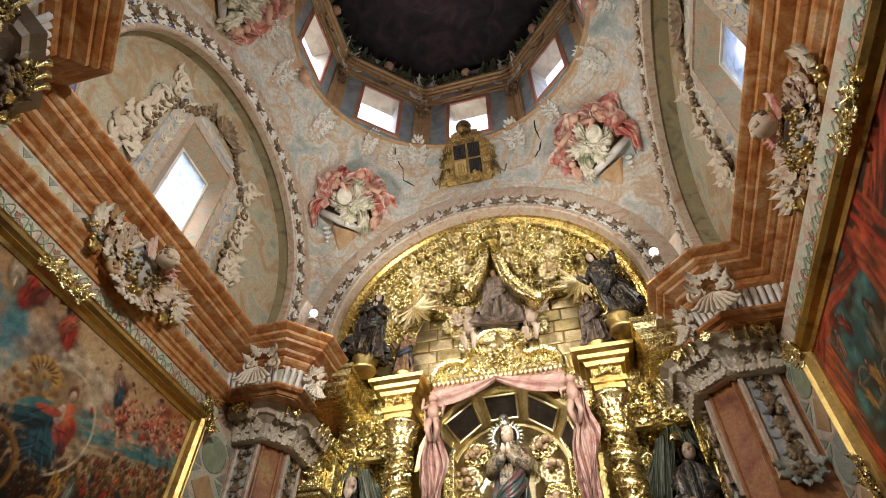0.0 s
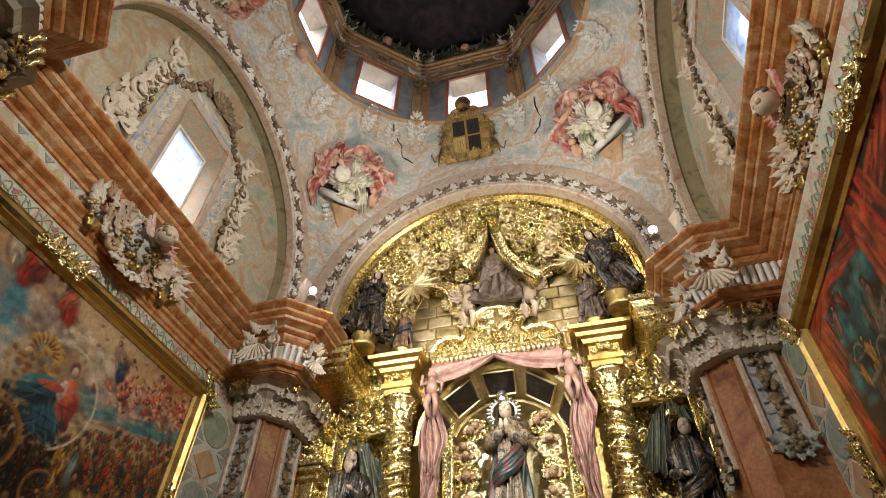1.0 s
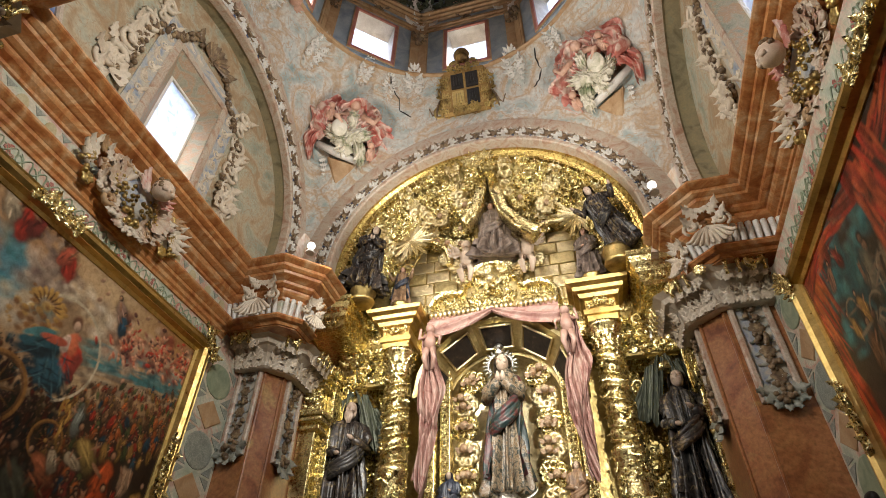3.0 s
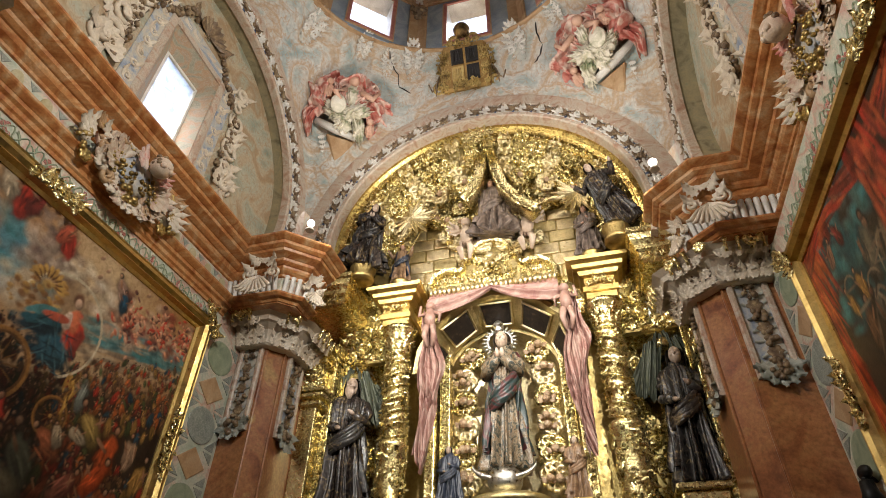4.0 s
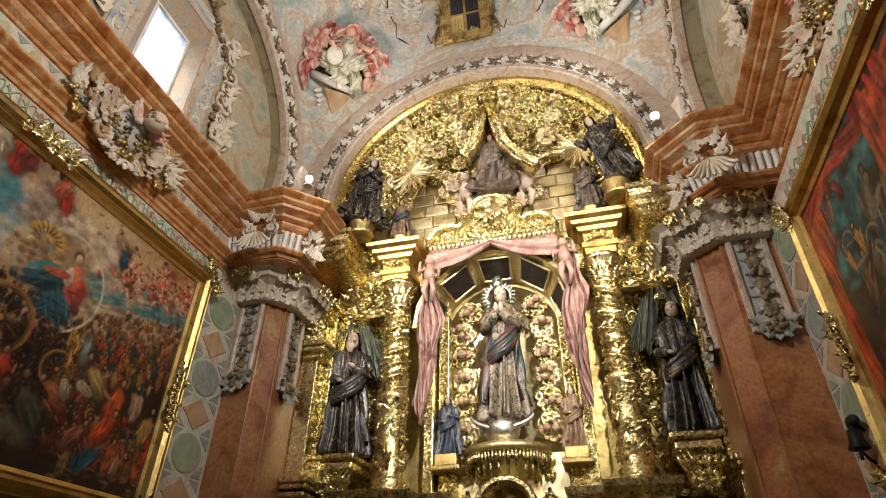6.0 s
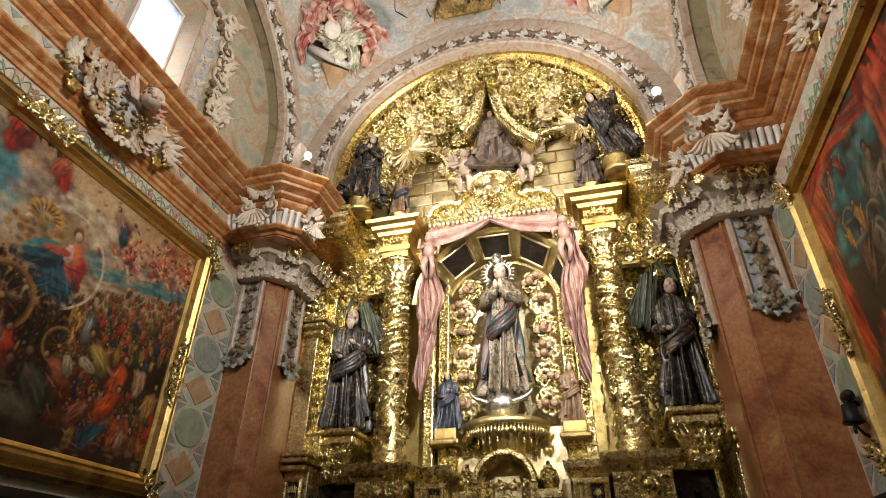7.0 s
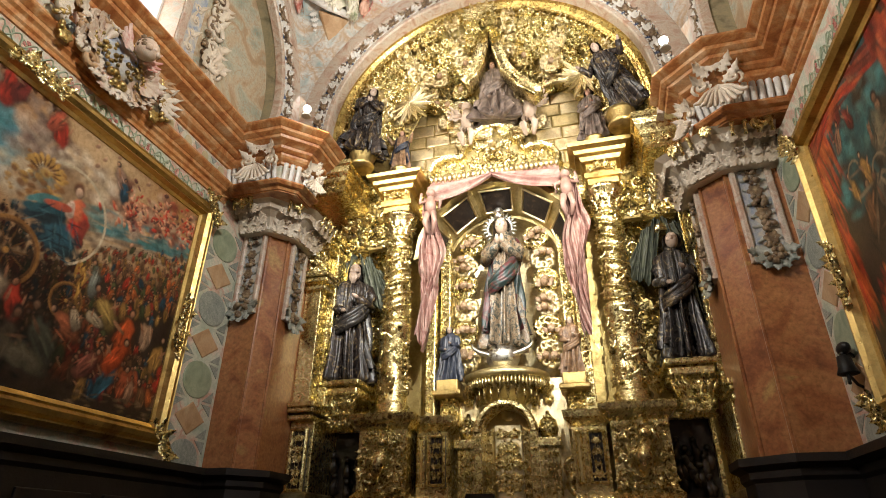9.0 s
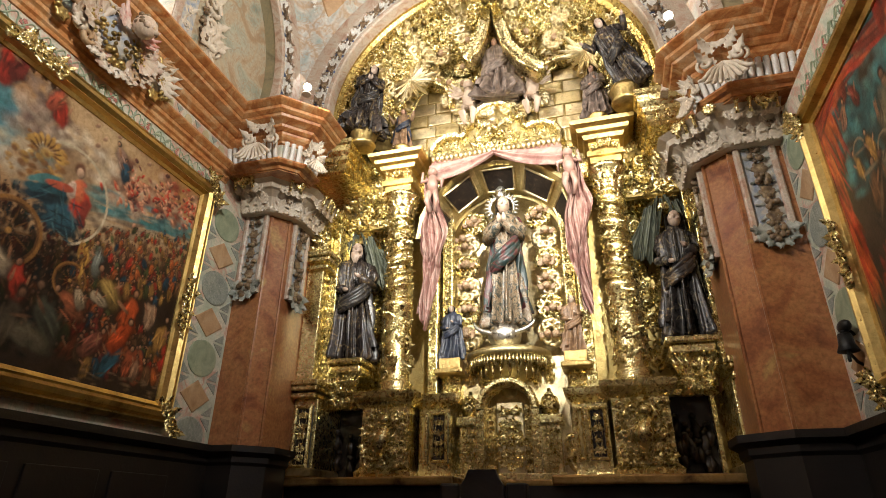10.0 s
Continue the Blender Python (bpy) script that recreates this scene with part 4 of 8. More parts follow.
for i in range(8):
    az = radians(45 * i)
    va, vb = VERT[i], VERT[i + 1]
    mid = (va + vb) / 2
    half = (vb - va).length / 2
    n_in = Vector((-(vb - va).y, (vb - va).x, 0))
    if n_in.dot(Vector((XC, YC, 0)) - mid) < 0:
        n_in = -n_in
    P = spot(mid, n_in)

    def slab(bm, u0, u1, v0, v1, w0, w1, P=P):
        skin(bm, [[P(u0, v0, w0), P(u1, v0, w0), P(u1, v1, w0), P(u0, v1, w0)], [P(u0, v0, w1), P(u1, v0, w1), P(u1, v1, w1), P(u0, v1, w1)]])
    bm = bmesh.new()
    hw = half + 0.2
    slab(bm, -hw, -HW, 9.95, ZT, -0.34, 0)
    slab(bm, HW, hw, 9.95, ZT, -0.34, 0)
    slab(bm, -HW, HW, 9.95, Z0, -0.34, 0)
    slab(bm, -HW, HW, Z1, ZT, -0.34, 0)
    side = struct("drum_side", bm, DRUM, "side of the octagonal drum painted blue-grey", "drum")
    bm = bmesh.new()
    e = 0.003
    skin(bm, [[P(-HW + e, Z0 + e, 0.0), P(HW - e, Z0 + e, 0.0), P(HW - e, Z1 - e, 0.0), P(-HW + e, Z1 - e, 0.0)], [P(-HW + e, Z0 + 0.1, -0.34), P(HW - e, Z0 + 0.1, -0.34), P(HW - e, Z1 - e, -0.34), P(-HW + e, Z1 - e, -0.34)]], caps=False)
    part("reveal", bm, WHITE, side, "whitewashed reveal")
    for f0, f1, mat, w in ((0.0, 0.055, ROSE, 0.03), (0.055, 0.075, OCHRE, 0.02)):
        for q in range(4):
            bm = bmesh.new()
            if q < 2:
                sg = 1 if q else -1
                u0, u1 = sorted((sg * (HW + f0), sg * (HW + f1)))
                slab(bm, u0, u1, Z0 - f1, Z1 + f1, 0.001, w)
            else:
                v0, v1 = sorted(((Z0 - f0, Z0 - f1) if q == 2 else (Z1 + f0, Z1 + f1)))
                slab(bm, -HW - f0, HW + f0, v0, v1, 0.001, w)
            part("window_frame", bm, mat, side)
    for sg in (1, -1):
        bm = bmesh.new()
        slab(bm, *sorted((sg * (half - 0.17), sg * half)), 9.92, 11.75, 0.001, 0.035)
        slab(bm, *sorted((sg * (half - 0.13), sg * (half - 0.03))), 10.05, 11.5, 0.035, 0.045)
        part("pilaster", bm, OCHRE, side, "ochre painted pilaster")
    bm = bmesh.new()
    for zz, out in ((11.42, 0.03), (11.5, 0.05), (11.75, 0.06), (11.82, 0.1), (11.9, 0.14)):
        slab(bm, -half, half, zz, zz + 0.06, 0.001, out)
    part("band", bm, OCHRE, side)
    bm = bmesh.new()
    rnd = random.Random(20 + i)
    for k in range(9):
        u = half * (k / 4 - 1) * 0.9
        bunch(bm, P, u, 12.12 + 0.3 * (abs(u) / half) ** 2, 0.1, 6, rnd, 0.45)
        leaf(bm, P, u, 12.1 + 0.3 * (abs(u) / half) ** 2, rnd.uniform(-1, 1), 0.3, 0.16, 0.7)
        leaf(bm, P, u, 12.2 + 0.3 * (abs(u) / half) ** 2, rnd.uniform(-1, 1), 0.3, 0.14, 0.9)
    part("garland", bm, LEAFGREEN, side, "dark green painted garland", True)
    bm = bmesh.new()
    cherub_head(bm, P, 0, 12.3, 0.1)
    part("mask", bm, FLESH, side, "small winged head in stucco", True)
    bm = bmesh.new()
    for zz, rr in ((12.0, 0.1), (11.66, 0.1)):
        rosette(bm, P, 0, zz, rr, 8)
        bunch(bm, P, 0, zz, 0.6 * rr, 7, rnd, 0.4)
    for an in (0.9, -0.9, 2.2, -2.2):
        leaf(bm, P, 0, 11.85, an, 0.24, 0.1, 0.5)
    part("pendant", bm, BROWNFRUIT, side, "brown fruit pendant", True)
    inward = (Vector((XC, YC, 0)) - vb).normalized()
    C = spot(vb + 0.05 * inward, inward)
    bm = bmesh.new()
    for k in range(5):
        for q in (1, -1):
            leaf(bm, C, q * 0.03, 11.62 + 0.2 * k, -q * (1.2 - 0.12 * k), 0.34 - 0.03 * k, 0.15, 0.6)
            leaf(bm, C, q * 0.05, 11.70 + 0.2 * k, -q * 0.5, 0.26, 0.11, 0.9)
            scroll(bm, C, q * 0.16, 11.7 + 0.22 * k, 0.06, 0.5 * k, q, 1.3, 0.3, 10)
    leaf(bm, C, 0, 12.5, 0, 0.4, 0.2, 0.5)
    leaf(bm, C, 0, 11.65, math.pi, 0.3, 0.18, 0.5)
    part("stucco_spray", bm, WHITE, side, "white stucco leaves at the corner of the drum", True)
    bm = bmesh.new()
    bunch(bm, C, 0, 11.22, 0.12, 12, rnd, 0.4)
    bunch(bm, C, 0, 11.0, 0.08, 8, rnd, 0.45)
    for an in (0.8, -0.8, 2.5, -2.5):
        leaf(bm, C, 0, 11.2, an, 0.22, 0.1, 0.5)
    part("corbel_mask", bm, BROWNFRUIT, side, "brown carved corbel", True)

# the dome's gloom comes mostly from its darkened colour
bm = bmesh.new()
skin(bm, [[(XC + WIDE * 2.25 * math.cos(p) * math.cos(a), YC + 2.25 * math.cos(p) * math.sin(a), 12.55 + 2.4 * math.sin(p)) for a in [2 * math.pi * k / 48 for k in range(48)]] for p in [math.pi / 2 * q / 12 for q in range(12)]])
struct("ceiling", bm, DOME, "painted dome above the drum, its shade put into the colour", "ceiling", True)
bm = bmesh.new()
for i in range(8):
    a = radians(45 * i + 22.5)
    tube(bm, [(XC + WIDE * 2.2 * math.cos(p) * math.sin(a), YC + 2.2 * math.cos(p) * math.cos(a), 12.55 + 2.36 * math.sin(p)) for p in [1.4 * q / 12 for q in range(13)]], 0.06, 6)
struct("dome_ribs", bm, OCHRE, "eight dusty ribs of the dome", "rib")

# ---- pier shafts: raised panels with garlands, capitals, fluted frieze blocks ----


def garland(bm_leaf, bm_fruit, P, w, h, rnd):
    """A hanging string of fruit and leaves from the origin down."""
    n = round(h / 0.13)
    for k in range(n):
        v = -h * (k + 0.5) / n
        if k % 2:
            bunch(bm_fruit, P, rnd.uniform(-0.1, 0.1) * w, v, 0.30 * w, 9, rnd, 0.42)
        else:
            rosette(bm_fruit, P, rnd.uniform(-0.15, 0.15) * w, v, 0.34 * w, 6)
        for sg in (1, -1):
            leaf(bm_leaf, P, sg * 0.12 * w, v, -sg * rnd.uniform(1.2, 2.2), 0.42 * w, 0.26 * w, 0.4, 3, 5)
    for an in (2.5, -2.5, 3.14, 2.0, -2.0):
        leaf(bm_leaf, P, 0, -h, an, 0.55 * w, 0.3 * w, 0.4)


rnd = random.Random(11)
for nm, o, n, w in (("pier_west", (-3.735, YP, 0), (0, -1, 0), 0.31), ("pier_west", (-3.41, 5.58, 0), (1, 0, 0), 0.36),
                    ("pier_east", (1.63, YP, 0), (0, -1, 0), 0.37), ("pier_east", (1.2, 5.58, 0), (-1, 0, 0), 0.36)):
    P = spot(o, n)
    top, bot = 4.88, 3.88
    pier = PIERS[nm]
    bm = bmesh.new()
    for a, b, c, d in ((-w / 2, -w / 2 + 0.06, bot, top), (w / 2 - 0.06, w / 2, bot, top), (-w / 2, w / 2, bot - 0.05, bot)):
        skin(bm, [[P(a, c, 0), P(b, c, 0), P(b, d, 0), P(a, d, 0)], [P(a, c, 0.03), P(b, c, 0.03), P(b, d, 0.03), P(a, d, 0.03)], [P(a + 0.015, c + 0.015, 0.045), P(b - 0.015, c + 0.015, 0.045), P(b - 0.015, d - 0.015, 0.045), P(a + 0.015, d - 0.015, 0.045)]])
    panel = part("panel_frame", bm, PINK, pier, "pink marbled panel frame")
    bm = bmesh.new()
    a = w / 2 - 0.06
    skin(bm, [[P(-a, bot, 0.001), P(a, bot, 0.001), P(a, top, 0.001), P(-a, top, 0.001)], [P(-a, bot, 0.012), P(a, bot, 0.012), P(a, top, 0.012), P(-a, top, 0.012)]])
    part("panel", bm, PALEBLUE, pier, "grey-blue panel ground")
    b1, b2 = bmesh.new(), bmesh.new()
    garland(b1, b2, lambda u, v, c=0.0: P(u, top + v, c + 0.015), w * 0.62, top - bot, rnd)
    Q = lambda u, v, c=0.0: P(u, bot + v, c + 0.03)
    for an in (2.2, -2.2, 2.7, -2.7, 3.14, 1.6, -1.6):
        leaf(b1, Q, 0, 0.05, an, 0.24, 0.14, 0.4)
    bunch(b2, Q, 0, -0.02, 0.08, 8, rnd, 0.4)
    part("foliage", b1, STUCCOGREY, pier, "grey-green stucco leaves", True)
    part("fruit", b2, BROWNFRUIT, pier, "brown and gilded fruit garland", True)
# bead along the chamfer
for nm, pts in (("pier_west", ((-3.56, YP + 0.012), (-3.42, 5.335))), ("pier_east", ((1.41, YP + 0.012), (1.21, 5.345)))):
    for x, y in pts:
        bm = bmesh.new()
        tube(bm, [(x, y, 2.2), (x, y, 4.86)], 0.018, 8)
        part("bead", bm, RED, PIERS[nm])

CAPS = (("west", [(XL, YP), (-3.57, YP), (-3.41, 5.35), (-3.41, 5.8)], FACE_W[7:]), ("east", [(1.2, 5.8), (1.2, 5.36), (1.42, YP), (XR, YP)], FACE_E[:4]),
        ("near", PIER_N, FACE_W[1:7]))
for nm, path, face in CAPS:
    cap = thing("capital", (path[1][0], path[1][1], 4.7), "white stucco acanthus capital with gilded volutes", "capital", "capitals of the piers", "structure")
    bm = bmesh.new()
    moulding(bm, path, [(-0.02, 4.80), (0.10, 4.80), (0.13, 4.82), (0.13, 4.85), (0.11, 4.87), (0.16, 4.97), (0.24, 5.02), (0.28, 5.03), (0.30, 5.08), (0.38, 5.12), (-0.02, 5.12)])
    part("bell", bm, CREAM, cap)
    bm = bmesh.new()
    for row, (z, ln, wd, st, off) in enumerate(((4.79, 0.19, 0.15, 0.115, 0.135), (4.87, 0.17, 0.14, 0.13, 0.17), (4.96, 0.15, 0.12, 0.12, 0.29))):
        for p, n in along(path, st):
            if p.y > 5.8:
                continue
            P = spot((p.x + n.x * off, p.y + n.y * off, z), (n.x, n.y, 0.0))
            leaf(bm, P, 0.055 * (row % 2), 0, rnd.uniform(-0.1, 0.1), ln, wd, 0.75, 4, 12)
            leaf(bm, P, 0.05, 0.02, -0.5, ln * 0.6, wd * 0.5, 0.5, 2, 5)
            leaf(bm, P, -0.05, 0.02, 0.5, ln * 0.6, wd * 0.5, 0.5, 2, 5)
    part("acanthus", bm, CREAM, cap, "cream stucco leaves", True)
    bm = bmesh.new()
    for x, y, nx, ny in ((path[1][0], path[1][1], -0.3 if nm != "east" else -0.7, -1), (path[2][0], path[2][1], 0.8 if nm != "east" else -0.5, -1)):
        n = Vector((nx, ny, 0)).normalized()
        P = spot((x + 0.38 * n.x, y + 0.38 * n.y, 5.1), n)
        rosette(bm, P, 0, 0, 0.07, 8)
        rosette(bm, P, 0, 0, 0.045, 6)
    for p, n in along(path, 0.11):
        if p.y > 5.8:
            continue
        P = spot((p.x + n.x * 0.36, p.y + n.y * 0.36, 5.0), (n.x, n.y, 0))
        tube(bm, [P(0, -0.01, 0.0), P(0, 0.03, 0.02), P(0, 0.08, 0.03), P(0, 0.12, 0.05)], [0.02, 0.012, 0.016, 0.03], 7)
        leaf(bm, P, 0, 0.1, 3.14, 0.09, 0.04, 0.3, 2, 5)
    end = path[0] if nm != "east" else path[-1]
    P = spot((end[0] + (0.14 if nm != "east" else -0.14), end[1] - 0.38, 5.1), (0, -1, 0))
    scroll(bm, P, 0, 0, 0.09, 0, 1 if nm != "east" else -1, 1.6, 0.3, 22)
    if nm == "near":
        for p, n in along(path, 0.16):
            P = spot((p.x + n.x * 0.31, p.y + n.y * 0.31, 5.0), (n.x, n.y, -0.2))
            bunch(bm, P, 0.06, 0.05, 0.05, 5, rnd, 0.45)
            scroll(bm, P, 0, 0, 0.07, 0, 1, 1.5, 0.3)
            rosette(bm, P, 0.05, -0.1, 0.06)
        dark = bmesh.new()
        for row in range(3):
            for p, n in along(path, 0.13):
                Q = spot((p.x + n.x * 0.26, p.y + n.y * 0.26, 4.72 + 0.17 * row), (n.x, n.y, -0.15))
                bunch(dark, Q, rnd.uniform(-0.05, 0.05), 0, 0.085, 7, rnd, 0.42)
                leaf(dark, Q, 0.04, 0, rnd.uniform(0, 6.3), 0.2, 0.1, 0.6)
        part("fruit_garland", dark, BROWNFRUIT, cap, "dark brown fruit and leaves", True)
    fruit = bmesh.new()
    for p, n in along(path, 0.24):
        if p.y < 5.8:
            Q = spot((p.x + n.x * 0.2, p.y + n.y * 0.2, 4.93), (n.x, n.y, -0.15))
            bunch(fruit, Q, 0, 0, 0.035, 5, rnd, 0.42)
    part("fruit", fruit, BROWNFRUIT, cap, "brown fruit among the leaves", True)
    part("volutes", bm, GOLD, cap, "gilded volutes and flowers", True)
    # fluted white block of the frieze with shells at its corners
    block = thing("frieze_block", (face[1][0], face[1][1], 5.2), "white fluted stucco frieze block with shells", "stucco", "stucco friezes of the piers", "structure")
    bm = bmesh.new()
    for p, n in along(face, 0.07):
        if p.y > 6:
            continue
        P = spot((p.x + n.x * 0.02, p.y + n.y * 0.02, 5.2), (n.x, n.y, 0))
        tube(bm, [P(0, 0.0, 0.01), P(0, 0.05, 0.03), P(0, 0.16, 0.06), P(0, 0.22, 0.07)], 0.028, 6)
    part("flutes", bm, WHITE, block, "", True)
    bm = bmesh.new()
    for x, y, nx, ny, big in {"west": ((-3.42, 4.68, 0.1, -1, 1.55), (-3.08, 4.98, 1, -0.5, 1.0)), "east": ((1.43, 4.68, -0.3, -1, 1.6), (1.27, 4.98, -1, -0.5, 1.0)), "near": ((-3.0, 0.1, 1, -0.3, 1.3), (-3.1, -0.5, 0.7, -1, 1.0))}[nm]:
        n = Vector((nx, ny, 0)).normalized()
        S = spot((x + (0.06 + 0.08 * big) * n.x, y + (0.06 + 0.08 * big) * n.y, 5.3), n)
        P = lambda u, v, c=0.0, S=S, big=big: S(big * u, big * v, big * c)
        for k in range(9):
            an = math.pi + 0.2 * (k - 4)
            tip = Vector((math.sin(-an), math.cos(an)))
            tube(bm, [P(0, 0.02, 0.03), P(0.09 * tip.x, 0.02 + 0.09 * tip.y, 0.075), P(0.16 * tip.x, 0.02 + 0.16 * tip.y, 0.07), P(0.19 * tip.x, 0.02 + 0.19 * tip.y, 0.1)], [0.012, 0.018, 0.022, 0.014], 6)
        for q in (1, -1):
            scroll(bm, P, q * 0.09, 0.06, 0.05, 0.4 * q, q, 1.4, 0.34)
            for k in range(3):
                leaf(bm, P, q * 0.03, 0.05 + 0.08 * k, -q * (1.0 - 0.25 * k), 0.15 - 0.02 * k, 0.075, 0.9)
        for an in (0, 0.35, -0.35, 0.75, -0.75):
            leaf(bm, P, 0, 0.16, an, 0.2 - 0.08 * abs(an), 0.06, 0.5)
    part("shell", bm, CREAM, block, "cream stucco shell with a plume", True)
    if nm != "near":
        bm = bmesh.new()
        prism(bm, [(XL, 4.70), (-3.25, 4.70), (-3.1, 4.85), (-3.1, 5.4), (XL, 5.4)] if nm == "west" else [(1.29, 5.4), (1.29, 4.87), (1.46, 4.70), (XEF, 4.70), (XEF, 5.4)], 5.108, 5.124)
        part("soffit", bm, ORANGE, block, "orange marbled underside")

# ---- paintings in gilded frames ----


class Oil:
    """A field of oil colour on a fine grid over the canvas: u across from its middle, q from its foot (0) to its top (1)."""

    def __init__(self, w, h, seed, step=0.009):
        self.w, self.h = w, h
        self.nu, self.nv = int(2 * w / step), int(h / step)
        self.U, self.V = np.meshgrid(np.linspace(-w, w, self.nu), np.linspace(0, h, self.nv))
        self.C = np.zeros((self.nv, self.nu, 3))
        self.rnd = random.Random(seed)
        self.gen = np.random.default_rng(seed)
        self.rough = self.clouds(90) * 0.6 + self.clouds(34) * 0.6
        self.mist = self.clouds(14) + 0.5 * self.clouds(40)

    def clouds(self, cells):
        """Smooth noise about zero, with so many cells across."""
        a = self.gen.uniform(-1, 1, (int(cells * self.h / (2 * self.w)) + 3, cells + 3))
        x = np.linspace(0, cells, self.nu)
        y = np.linspace(0, a.shape[0] - 2.01, self.nv)
        i, j = x.astype(int), y.astype(int)
        fx, fy = x - i, y - j
        fx, fy = (fx * fx * (3 - 2 * fx))[None, :], (fy * fy * (3 - 2 * fy))[:, None]
        g = lambda dj, di: a[np.ix_(j + dj, i + di)]
        return (g(0, 0) * (1 - fx) + g(0, 1) * fx) * (1 - fy) + (g(1, 0) * (1 - fx) + g(1, 1) * fx) * fy

    def wash(self, mask, colour):
        m = np.clip(mask, 0, 1)[..., None]
        self.C = self.C * (1 - m) + np.array(colour) * m

    def put(self, u, q, ru, rv, colour, ang=0.0, soft=0.35, alpha=1.0, model=0.45, ragged=0.25):
        """One touch of the brush, rounded by its own light and dark."""
        v = q * self.h
        R = 1.3 * max(ru, rv) + 0.01
        du, dv = 2 * self.w / (self.nu - 1), self.h / (self.nv - 1)
        a, b = max(0, int((u - R + self.w) / du)), min(self.nu, int((u + R + self.w) / du) + 2)
        c, d = max(0, int((v - R) / dv)), min(self.nv, int((v + R) / dv) + 2)
        if a >= b or c >= d:
            return
        x, y = self.U[c:d, a:b] - u, self.V[c:d, a:b] - v
        ca, sa = math.cos(ang), math.sin(ang)
        p, s = (x * ca + y * sa) / ru, (y * ca - x * sa) / rv
        r = np.sqrt(p * p + s * s) + ragged * self.rough[c:d, a:b]
        m = (np.clip((1 - r) / soft, 0, 1) * alpha)[..., None]
        t = 1 + model * (0.8 * y - 0.55 * x) / max(ru, rv) + 0.35 * self.rough[c:d, a:b]
        self.C[c:d, a:b] = self.C[c:d, a:b] * (1 - m) + np.array(colour) * np.clip(t, 0.12, 2.2)[..., None] * m

    def bank(self, u, q, r, colours, n, flat=0.7, soft=0.8, size=(0.2, 0.5)):
        for _ in range(n):
            k = self.rnd.uniform(*size) * r
            self.put(u + self.rnd.uniform(-1, 1) * r, q + self.rnd.uniform(-1, 1) * r * flat / self.h, k, k * self.rnd.uniform(0.5, 0.9), self.rnd.choice(colours), self.rnd.uniform(-0.5, 0.5), soft, 0.8)

    def shape(self, u, q, k, colour, lean=None, arms=2):
        """A small draped shape of height about k: dark edge, cloth in folds, pale top."""
        rnd = self.rnd
        lean = rnd.uniform(-0.5, 0.5) if lean is None else lean
        c = np.array(colour)
        self.put(u, q, 0.34 * k, 0.62 * k, c * 0.12, lean, 0.5, 0.85, 0.1)
        self.put(u, q, 0.23 * k, 0.5 * k, c * 0.8, lean, 0.35, 1, 0.6, 0.4)
        for _ in range(5):
            o = rnd.uniform(-0.16, 0.16) * k
            self.put(u + o, q + rnd.uniform(-0.25, 0.2) * k / self.h, 0.035 * k, rnd.uniform(0.16, 0.34) * k, c * rnd.choice((0.25, 0.3, 1.5, 1.9)), lean + rnd.uniform(-0.4, 0.4), 0.7, 0.8, 0)
        for _ in range(arms):
            sx = rnd.choice((1, -1))
            self.put(u + sx * 0.2 * k, q + 0.2 * k / self.h, 0.045 * k, 0.2 * k, tuple(min(1.0, 0.2 + 3.0 * float(c.max())) * e for e in (0.36, 0.17, 0.085)), sx * rnd.uniform(-1.4, 0.5), 0.5, 0.9)
        x, y = u - math.sin(lean) * 0.58 * k, q + math.cos(lean) * 0.58 * k / self.h
        glow = min(1.0, 0.25 + 3.0 * float(c.max()))
        self.put(x, y + 0.02 * k / self.h, 0.12 * k, 0.13 * k, (0.02, 0.01, 0.007), 0, 0.4)
        self.put(x + rnd.uniform(-0.03, 0.03) * k, y - 0.01 * k / self.h, 0.075 * k, 0.095 * k, tuple(glow * e for e in rnd.choice(((0.40, 0.19, 0.10), (0.46, 0.25, 0.14), (0.24, 0.11, 0.06)))), 0, 0.5, 0.9, 0.7)

    def ring(self, u, q, r, wide, colour, a0=0.0, a1=2 * math.pi, alpha=0.8):
        n = int(90 * r / 0.3) + 24
        for k in range(n):
            a = a0 + (a1 - a0) * k / n
            self.put(u + r * math.cos(a), q + r * math.sin(a) / self.h, 2.4 * r * abs(a1 - a0) / n, wide, colour, a + math.pi / 2, 0.6, alpha, 0.3, 0.1)

    def mesh(self, P, z0, lift, name):
        """The grid as a mesh, its colours as an attribute."""
        o = P(0, z0, lift)
        eu, ev = P(1, z0, lift) - o, P(0, z0 + 1, lift) - o
        co = np.array(o)[None, None, :] + self.U[..., None] * np.array(eu) + self.V[..., None] * np.array(ev)
        me = bpy.data.meshes.new(name)
        idx = np.arange(self.nu * self.nv).reshape(self.nv, self.nu)
        quads = np.stack([idx[:-1, :-1], idx[:-1, 1:], idx[1:, 1:], idx[1:, :-1]], -1).reshape(-1, 4)
        me.vertices.add(self.nu * self.nv)
        me.vertices.foreach_set("co", co.reshape(-1).astype(np.float32))
        me.loops.add(quads.size)
        me.loops.foreach_set("vertex_index", quads.reshape(-1).astype(np.int32))
        me.polygons.add(len(quads))
        me.polygons.foreach_set("loop_start", np.arange(0, quads.size, 4, dtype=np.int32))
        att = me.color_attributes.new("pigment", "FLOAT_COLOR", "POINT")
        rgba = np.ones((self.nu * self.nv, 4), np.float32)
        rgba[:, :3] = np.clip(self.C, 0, 1).reshape(-1, 3)
        att.data.foreach_set("color", rgba.reshape(-1))
        me.update()
        me.validate()
        return me


